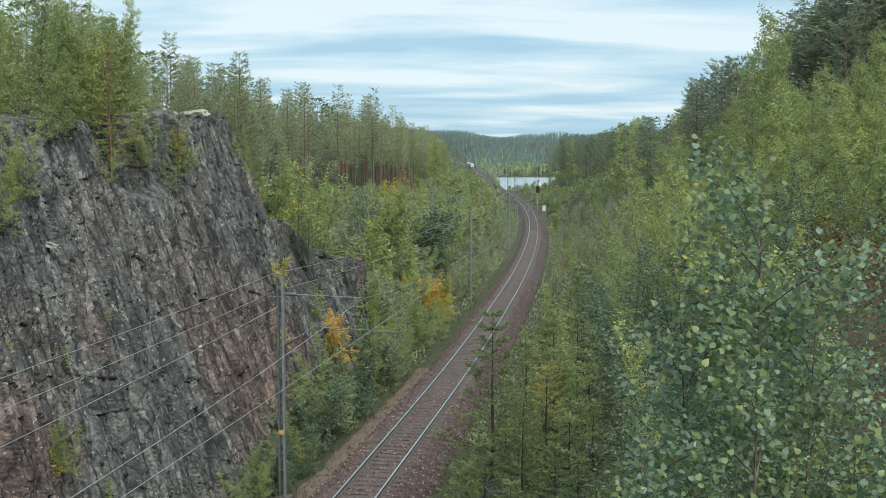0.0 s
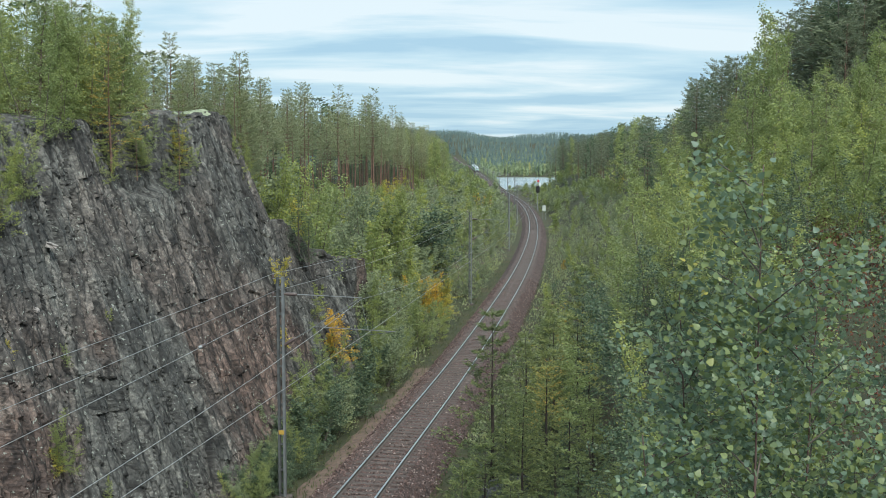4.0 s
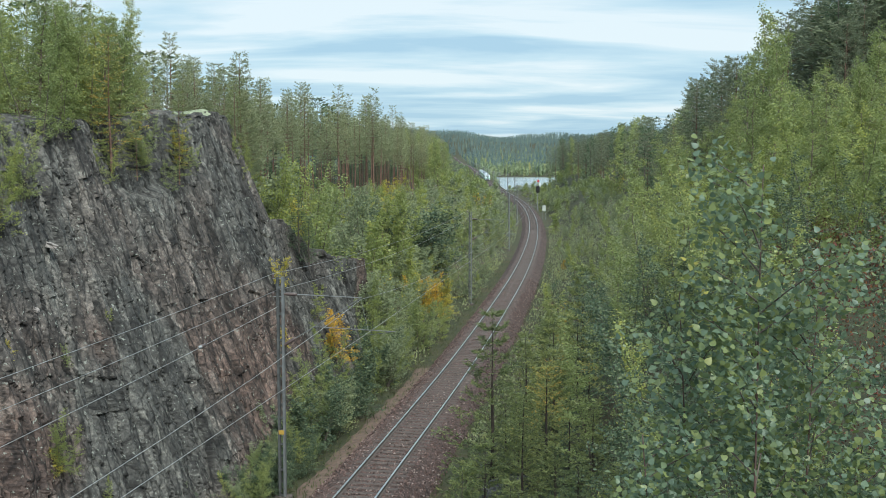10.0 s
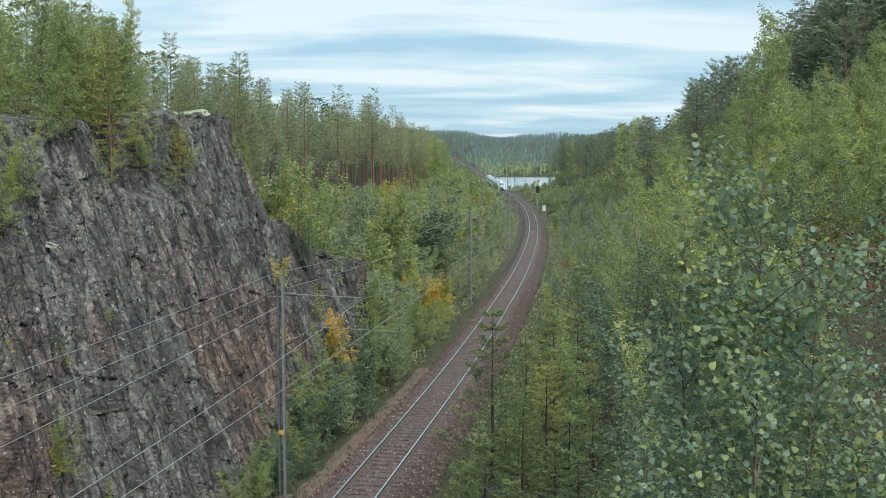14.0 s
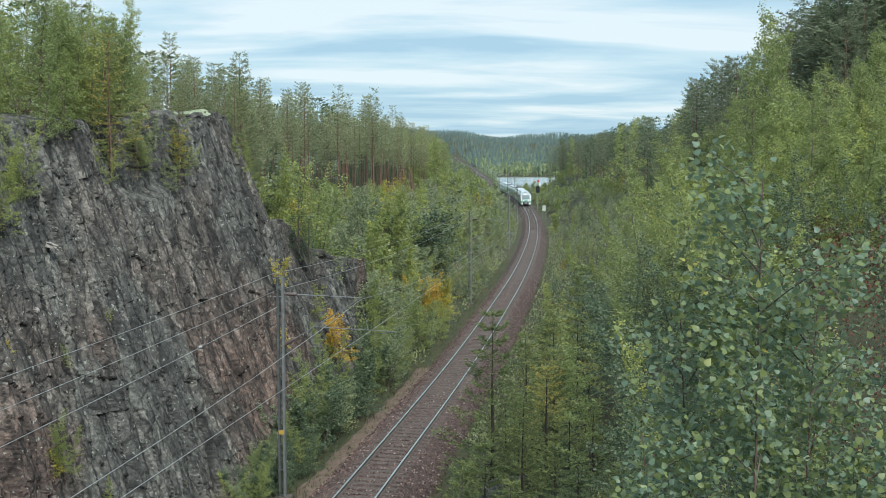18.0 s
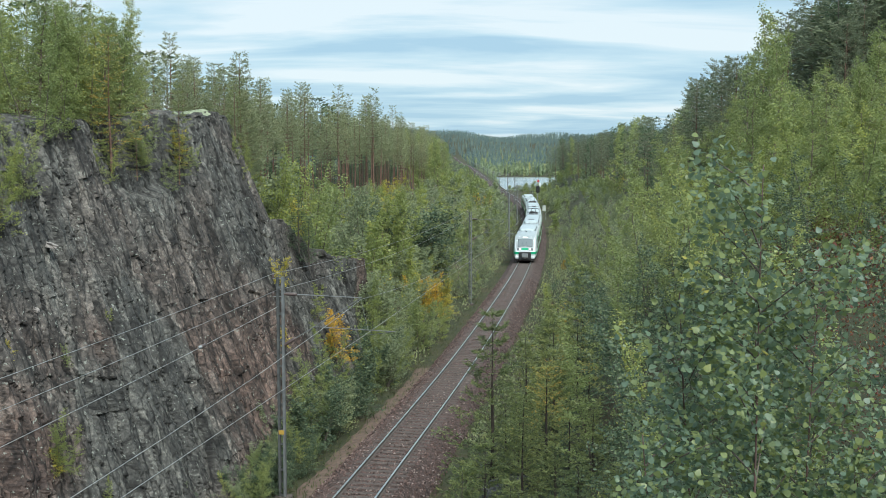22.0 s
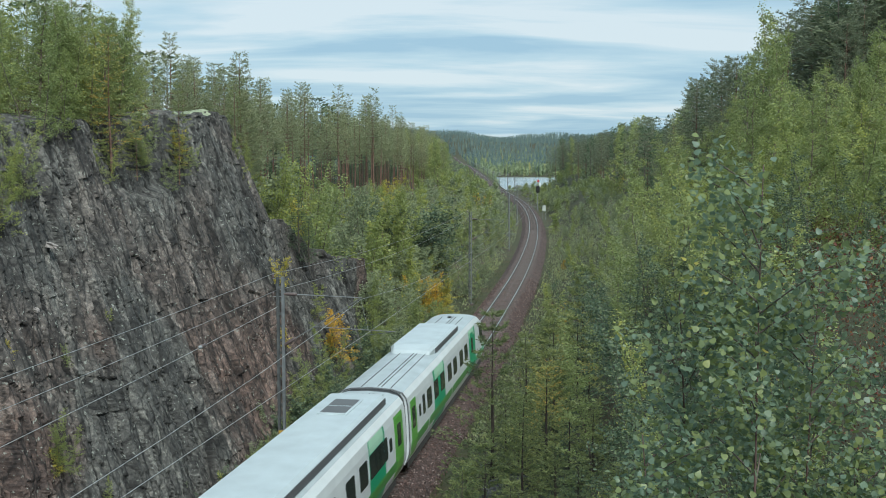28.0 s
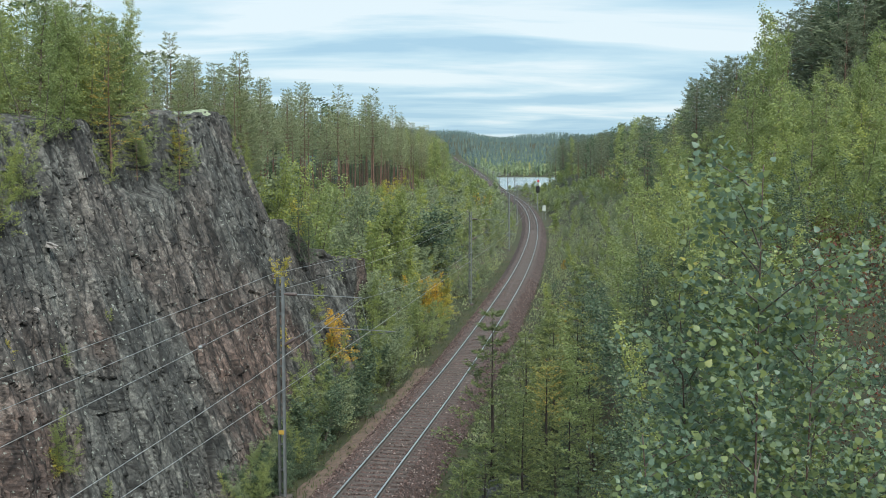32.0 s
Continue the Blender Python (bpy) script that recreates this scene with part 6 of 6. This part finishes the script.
def hood(parent, y0, y1, material=None):
    """Raised roof hood with chamfered ends, and its dark side grille."""
    hw, e = 1.12, 0.9
    rings = []
    for y, s, top in ((y0, 0.80, 3.60), (y0 + 0.12, 0.86, 3.82), (y0 + e, 1.0, 3.97), (y1 - e, 1.0, 3.97), (y1 - 0.12, 0.86, 3.82), (y1, 0.80, 3.60)):
        rings.append([(-hw * s, y, 3.42), (-hw * s, y, top - 0.14), (-hw * s * 0.88, y, top - 0.02), (0, y, top), (hw * s * 0.88, y, top - 0.02), (hw * s, y, top - 0.14), (hw * s, y, 3.42)])
    mesh_ob("roof_hood", *loft(rings), material or M_HOOD, parent, "pale grey raised roof hood")
    for s in (-1, 1):
        part("side_grille", box(0.03, y1 - y0 - 1.5, 0.25, s * (hw + 0.01), (y0 + y1) / 2, 3.69), M_GRILLE, parent, "dark ventilation grille")
    part("lifting_lug", box(0.34, 0.12, 0.06, 0, y1 - 0.22, 3.80, 0.02), M_GRILLE, parent)


def bogie(parent, y):
    b = new("bogie")
    b.parent = parent
    part("bogie_frame", box(2.3, 3.3, 0.24, 0, y, 0.52, 0.05), M_UNDER, b)
    for dy in (-1.35, 1.35):
        for s in (-1, 1):
            bm = bmesh.new()
            bmesh.ops.create_cone(bm, cap_ends=True, segments=20, radius1=0.43, radius2=0.43, depth=0.13, matrix=Matrix.Translation((s * 0.76, y + dy, 0.43)) @ Matrix.Rotation(math.pi / 2, 4, "Y"))
            part("wheel", bm, M_UNDER, b)


def pantograph(parent, y, raised):
    p = new("pantograph")
    p.parent = parent
    for s in (-1, 1):
        part("base_bar", box(0.13, 1.9, 0.13, s * 0.78, y, 3.86, 0.02), M_BLACK, p)
        part("base_bar", box(1.5, 0.13, 0.13, 0, y + s * 0.85, 3.87, 0.02), M_BLACK, p)
    part("drive_box", box(0.5, 0.6, 0.3, 0.3, y + 0.3, 3.98, 0.04), M_BLACK, p)
    for sx in (-1, 1):
        for sy in (-1, 1):
            tube("insulator", [(sx * 0.65, y + sy * 0.7, 3.58), (sx * 0.65, y + sy * 0.7, 3.84)], 0.07, M_INSUL, p, 8)
    for sy in (-0.35, 0.35):
        part("cross_bar", box(1.3, 0.07, 0.09, 0, y + sy, 3.93, 0.01), M_BLACK, p)
    for sx in (-0.3, 0.05, 0.4):
        tube("arrester", [(sx, y - 1.25, 3.6), (sx, y - 1.25, 3.72), (sx, y - 1.25, 4.02), (sx, y - 1.25, 4.08)], [0.05, 0.09, 0.09, 0.03], M_INSUL, p, 8)
    tube("bus_bar", [(-0.5, y - 1.25, 4.1), (0.6, y - 1.25, 4.1), (0.6, y + 1.1, 4.02)], 0.035, M_BLACK, p)
    thin = 0.5 if raised else 1.0
    knee = 1.35 if raised else 0.55
    head = 2.25 if raised else 0.75
    for sx in (-0.42, 0.42):
        tube("lower_arm", [(sx, y + 0.6, 3.9), (sx * 0.8, y - 0.75, 3.9 + knee)], 0.055 * thin, M_BLACK, p)
        tube("upper_arm", [(sx * 0.8, y - 0.75, 3.9 + knee), (sx * 0.5, y + 0.45, 3.9 + head)], 0.045 * thin, M_BLACK, p)
    for dy in (0.25, 0.6):
        tube("contact_strip", [(-0.95, y + dy, 3.80 + head), (-0.65, y + dy, 3.94 + head), (0.65, y + dy, 3.94 + head), (0.95, y + dy, 3.80 + head)], 0.045 * (0.6 if raised else 1.0), M_BLACK, p)
    tube("spring_box", [(-0.3, y - 0.4, 3.95), (-0.3, y + 0.4, 3.95)], 0.10, M_GRILLE, p, 8)
    tube("roof_cable", [(0.6, y - 1.0, 3.62), (0.5, y - 2.4, 3.72)], 0.03, M_BLACK, p)


def rail_car(label, length, nose, kind, true):
    """One car of the train, its nose or front end towards +y."""
    car = new("rail_car")
    tagged(car, label, "train", "cars of the train")
    L = length - 0.7
    back, front = -length / 2 + 0.22, length / 2 - (0 if nose else 0.22)
    rings = []

    def ring(y, sec, lo, hi):
        pts = sec[lo:hi]
        return [(x, y, z) for x, z in pts], [(-x, y, z) for x, z in pts]
    stations = [(back, SECTION)]
    if nose:
        stations += [(length / 2 - d, section(w, t)) for d, w, t in NOSE[::-1]]
    else:
        stations.append((front, SECTION))
    rings = [[(x, y, z) for x, z in sec] + [(-x, y, z) for x, z in sec[-2::-1]] for y, sec in stations]
    mesh_ob("body", *loft(rings), M_WHITE, car, "white painted car body", smooth=False)
    # roof skin, a little proud of the body
    rr = []
    st = [(back, SECTION)] + ([(length / 2 - d, section(w, t)) for d, w, t in NOSE[:6:-1]] if nose else [(front, SECTION)])
    for y, sec in st:
        up = [(x + 0.004, z + 0.012) for x, z in sec[6:]]
        rr.append([(x, y, z) for x, z in up] + [(-x, y, z) for x, z in up[-2::-1]])
    mesh_ob("roof", *loft(rr, False, False), M_ROOF, car, "grey painted roof", smooth=True)
    for x in (0.18, 0.34, 0.74, -0.50):
        a, b = back + 0.4, length / 2 - (4.6 if nose else 0.7)
        part("roof_conduit", box(0.035, b - a, 0.05, x, (a + b) / 2, 3.66 - 0.055 * abs(x)), M_GRILLE, car)
    part("underframe", box(2.7, L - 1.2, 0.30, 0, -0.2, 0.48, 0.06), M_UNDER, car, "dark dirty underframe")
    for s in (-1, 1):
        part("skirt", box(0.05, L - 1.6, 0.34, s * 1.40, -0.3, 0.42), M_UNDER, car)
    # gangway behind
    g = [[(x * 0.93, y, 0.7 + (z - 0.55) * 0.955) for x, z in SECTION] + [(-x * 0.93, y, 0.7 + (z - 0.55) * 0.955) for x, z in SECTION[-2::-1]] for y in (-length / 2 - 0.36, -length / 2 + 0.36)]
    mesh_ob("gangway_bellows", *loft(g), M_BLACK, car, "black gangway bellows")
    rg = [[(x * k, y, 0.55 + (z - 0.55) * k + 0.02) for x, z in SECTION] + [(-x * k, y, 0.55 + (z - 0.55) * k + 0.02) for x, z in SECTION[-2::-1]] for y, k in ((back - 0.02, 1.0), (back - 0.01, 1.012), (back + 0.07, 1.012), (back + 0.08, 1.0))]
    mesh_ob("end_ring", *loft(rg, False, False), M_GRILLE, car, "dark rubber end ring")
    half = length / 2
    for s in (-1, 1):
        # lower green band with slanting breaks
        cuts = [back + 0.3, -7.6, -1.2, 5.0, half - (5.0 if nose else 0.7)]
        for a, b in zip(cuts[:-1], cuts[1:]):
            side_plate("green_band", a, b - 0.25, 1.02, 1.42, M_OLIVE, car, s, 0.006, slant=0.25)

        def window(y, w=1.05, z0=1.88, z1=2.72):
            side_plate("window", y - w / 2, y + w / 2, z0, z1, M_GLASS, car, s, 0.016)

        def door(y, material):
            d = side_plate("door", y - 0.55, y + 0.55, 0.70, 3.02, material, car, s, 0.010)
            side_plate("door_window", y - 0.30, y + 0.30, 1.85, 2.72, M_GLASS, d, s, 0.020)

        if kind == "end":
            side_plate("cab_side_window", half - 2.75, half - 1.75, 1.75, 2.85, M_GLASS, car, s, 0.014, slant=-0.35)
            side_plate("emerald_panel", half - 7.4, half - 5.0, 0.62, 3.20, M_EMERALD, car, s, 0.004, slant=0.04)
            side_plate("pale_swoosh", half - 7.2, half - 5.3, 2.78, 3.20, M_PALE, car, s, 0.007)
            door(half - 6.3, M_EMERALD)
            for y in (3.6, 1.9, -0.2, -1.9):
                window(y)
            side_plate("emerald_panel", -6.3, -3.4, 0.62, 3.20, M_EMERALD, car, s, 0.004, slant=0.04)
            side_plate("pale_swoosh", -5.9, -3.6, 2.75, 3.20, M_PALE, car, s, 0.007, slant=0.1)
            for y in (-4.0, -5.7, -7.4):
                window(y)
            window(-8.7, 0.5)
            window(-9.6, 0.35, 2.0, 2.5)
            door(-10.9, M_LIME)
        elif kind == "mid":
            for y in (half - 1.5, -half + 1.6):
                side_plate("lime_panel", y - 0.75, y + 0.75, 0.62, 3.1, M_LIME, car, s, 0.004)
                door(y, M_LIME)
            for y0 in (half - 6.4, -half + 4.2):
                side_plate("emerald_panel", y0, y0 + 2.4, 0.62, 3.20, M_EMERALD, car, s, 0.004, slant=0.05)
                side_plate("pale_swoosh", y0 + 0.2, y0 + 2.3, 2.75, 3.20, M_PALE, car, s, 0.007, slant=0.1)
                window(y0 + 0.65)
                window(y0 + 1.85, 0.9)
            for y in (5.0, 3.3, 1.0, -0.7, -2.9, -4.6, 8.0 - 0.9):
                window(y)
            window(half - 3.0, 0.4, 2.0, 2.5)
            window(half - 3.8, 0.5)
        else:
            side_plate("green_panel", -4.5, 9.0, 1.45, 3.12, M_OLIVE, car, s, 0.004, slant=0.05)
            side_plate("lime_panel", half - 2.3, half - 0.8, 0.62, 3.1, M_LIME, car, s, 0.004)
            door(half - 1.5, M_LIME)
            for y in (8.0, 6.3, 4.6, 2.9, 1.2, -0.5, -2.2, -6.6, -8.3, -10.0):
                window(y)
            side_plate("emerald_panel", -half + 0.6, -half + 2.2, 0.62, 3.1, M_EMERALD, car, s, 0.004)
    if kind == "end":
        hood(car, half - 16.5, half - 8.2)
        part("roof_aerial", box(0.22, 0.28, 0.10, 0.0, half - 5.0, 3.69, 0.03), M_BLACK, car)
        nose_plate("front_panel", 0.09, 1.75, -1.17, 1.17, M_NOSE, car, length, 0.010, "grey nose panel", taper=0.02)
        nose_plate("windscreen_surround", 0.45, 1.10, -0.96, 0.96, M_BLACK, car, length, 0.022, taper=0.03)
        ws = nose_plate("windscreen", 0.48, 1.06, -0.90, 0.90, M_SCREEN, car, length, 0.034, "grey tinted windscreen", taper=0.03)
        for x in (-0.25, 0.3):
            tube("wiper", [(x - 0.05, half - 0.46, roof_point(0.46, x) + 0.06), (x + 0.10, half - 0.76, roof_point(0.76, x) + 0.07)], 0.02, M_BLACK, ws, 5)
        nose_plate("top_lamp_surround", 1.20, 1.44, -0.34, 0.34, M_GRILLE, car, length, 0.022)
        for s in (-1, 1):
            nose_plate("top_lamp", 1.24, 1.40, 0.15 + s * 0.15 - 0.13 - 0.15, 0.15 + s * 0.15 + 0.13 - 0.15, M_LAMP, car, length, 0.036, "lit twin headlamp")
            nose_plate("headlamp_surround", 0.11, 0.33, min(s * 0.52, s * 1.08), max(s * 0.52, s * 1.08), M_GRILLE, car, length, 0.022)
            nose_plate("headlamp", 0.14, 0.30, min(s * 0.58, s * 0.78), max(s * 0.58, s * 0.78), M_LAMP_DIM, car, length, 0.034, "lit headlamp")
        nose_plate("green_nose_panel", 0.11, 0.33, -0.44, 0.44, M_EMERALD, car, length, 0.024)
        # emerald band round the nose, rising along the sides
        out = [(1.60, half - 7.0), (1.60, half - 4.2), (1.58, half - 2.6), (1.545, half - 1.4), (1.485, half - 0.7), (1.44, half - 0.38), (1.385, half - 0.18), (1.315, half - 0.07), (1.225, half + 0.006)]
        for s in (-1, 1):
            vs, fs = [], []
            for k, (x, y) in enumerate(out):
                zb = 1.02 if k > 1 else 1.02
                sx = side_x(1.2) / 1.60
                for z in (zb + 0.06, 1.38):
                    vs.append((s * (x * 0.995 + 0.022), y, z))
                for z in (1.38, zb + 0.06):
                    vs.append((s * (x * 0.995 - 0.05), y - 0.02, z))
            for k in range(len(out) - 1):
                for j in range(4):
                    a, b = 4 * k + j, 4 * k + (j + 1) % 4
                    fs.append((a, b, b + 4, a + 4))
            fs += [(0, 1, 2, 3), tuple(4 * len(out) - 4 + j for j in range(4))]
            mesh_ob("nose_band", vs, fs, M_EMERALD, car, "emerald green band")
            part("nose_band", box(0.52, 0.05, 0.30, s * 0.96, half + 0.012, 1.23, 0.01), M_EMERALD, car, "emerald green band")
        part("coupler_bay", box(1.62, 0.14, 1.10, 0, half + 0.05, 0.84, 0.12), M_BLACK, car, "black coupler recess frame")
        c = part("coupler_cover", box(0.82, 0.42, 0.52, 0, half + 0.16, 0.92, 0.05), M_COUPLER, car, "grey coupler cover")
        part("coupler_head", box(0.3, 0.3, 0.22, 0, half + 0.30, 0.60, 0.04), M_UNDER, c)
        part("front_skirt", box(2.62, 0.86, 0.44, 0, half - 0.39, 0.66, 0.16), M_WHITE, car, "white front skirt")
        part("valance", box(2.3, 0.6, 0.30, 0, half - 0.42, 0.32, 0.08), M_UNDER, car, "dark lower valance")
    elif kind == "mid":
        hood(car, -half + 2.2 + 3.0, half - 1.3)
        v = part("roof_vent", box(1.1, 2.3, 0.05, 0, half - 4.4, 3.985, 0.01), M_HOOD, car)
        for k in range(2):
            part("vent_grille", box(0.92, 0.95, 0.03, 0, half - 4.95 + k * 1.1, 4.012), M_GRILLE, v)
    else:
        hood(car, -4.6, 4.8)
        pantograph(car, half - 2.2, kind == "raised")
        part("switch_box", box(0.5, 0.6, 0.35, 0.1, -half + 1.7, 3.78, 0.04), M_BLACK, car, "black roof switch box")
        for x in (-0.25, 0.35):
            tube("bus_insulator", [(x, -half + 1.6, 3.55), (x, -half + 1.6, 4.05)], [0.09, 0.05], M_INSUL, car, 8)
        hood(car, -half + 2.6, -half + 6.4)
    # the layout above is for a car of 24.3 m: stretch it to the true length, and hang the bogies under it
    stretch = Matrix.Diagonal((1, true / length, 1, 1))
    for ch in car.children_recursive:
        if ch.type == "MESH":
            ch.data.transform(stretch)
    bogie(car, 9.3)
    bogie(car, -9.3)
    return car


LENGTHS = [26.5, 25.3, 25.3, 25.3, 25.3, 26.5]
CARS = [rail_car("white and green driving car with lit headlamps", 24.4, True, "end", 26.5), rail_car("white and green passenger car with pale roof hood", 24.3, False, "mid", 25.3),
        rail_car("green and white passenger car with lowered pantograph", 24.3, False, "low", 25.3), rail_car("green and white passenger car with raised pantograph", 24.3, False, "raised", 25.3)]
CARS.append(copy_thing(CARS[1], Matrix.Identity(4)))
CARS.append(copy_thing(CARS[0], Matrix.Identity(4)))
tagged(CARS[5], "white and green driving car at the train's end")
FLIPPED = [False, False, False, True, True, True]


# ---------------------------------------------------------------- moving things
YS = np.arange(-390.0, 1240.0, 1.0)
ARC = np.concatenate([[0.0], np.cumsum(np.sqrt(np.diff(line_x(YS)) ** 2 + K * K + np.diff(line_z(YS)) ** 2))])
# seconds, and station of the train's nose; it slows a little on the way
NOSE_ROWS = [(0.0, 925.0), (4.5, 758.0), (9.0, 591.0), (14.0, 405.0), (17.0, 295.0), (19.0, 223.0), (21.0, 154.5), (23.0, 88.0), (24.4, 41.9), (25.0, 22.8), (25.5, 7.0), (27.5, -56.0), (28.0, -71.7), (32.0, -196.0)]
nose_y = spline(NOSE_ROWS)


def car_pose(s, flipped):
    """Pose of a car whose middle is at arc length s, with its bogies on the line."""
    a, b = float(np.interp(s - 9.2, ARC, YS)), float(np.interp(s + 9.2, ARC, YS))
    p = Vector((float(line_x(a)), a * K, float(line_z(a))))
    q = Vector((float(line_x(b)), b * K, float(line_z(b))))
    f = (p - q).normalized() * (-1 if flipped else 1)
    r = f.cross(Vector((0, 0, 1))).normalized()
    u = r.cross(f)
    c = (p + q) / 2
    return Matrix(((r.x, f.x, u.x, c.x), (r.y, f.y, u.y, c.y), (r.z, f.z, u.z, c.z), (0, 0, 0, 1)))


def motions():
    times = [i * 0.5 for i in range(65)]
    back = 0.0
    for car, length, flipped in zip(CARS, LENGTHS, FLIPPED):
        mid = back + length / 2
        walk(car, [(t, car_pose(float(np.interp(float(nose_y(t)), YS, ARC)) + mid, flipped)) for t in times])
        back += length
    for bough, p, ph, amp, L in BOUGHS:
        rows = []
        for t in times:
            gust = 0.55 + 0.45 * math.sin(0.55 * t + 0.6)
            a = amp * gust * (3.2 * math.sin(2.4 * t + ph) + 1.8 * math.sin(4.1 * t + 2 * ph))
            b = amp * gust * 2.4 * math.cos(2.0 * t + ph * 1.7)
            rows.append((t, pose(p.x, p.y, p.z, a, b, 0)))
        walk(bough, rows)


motions()
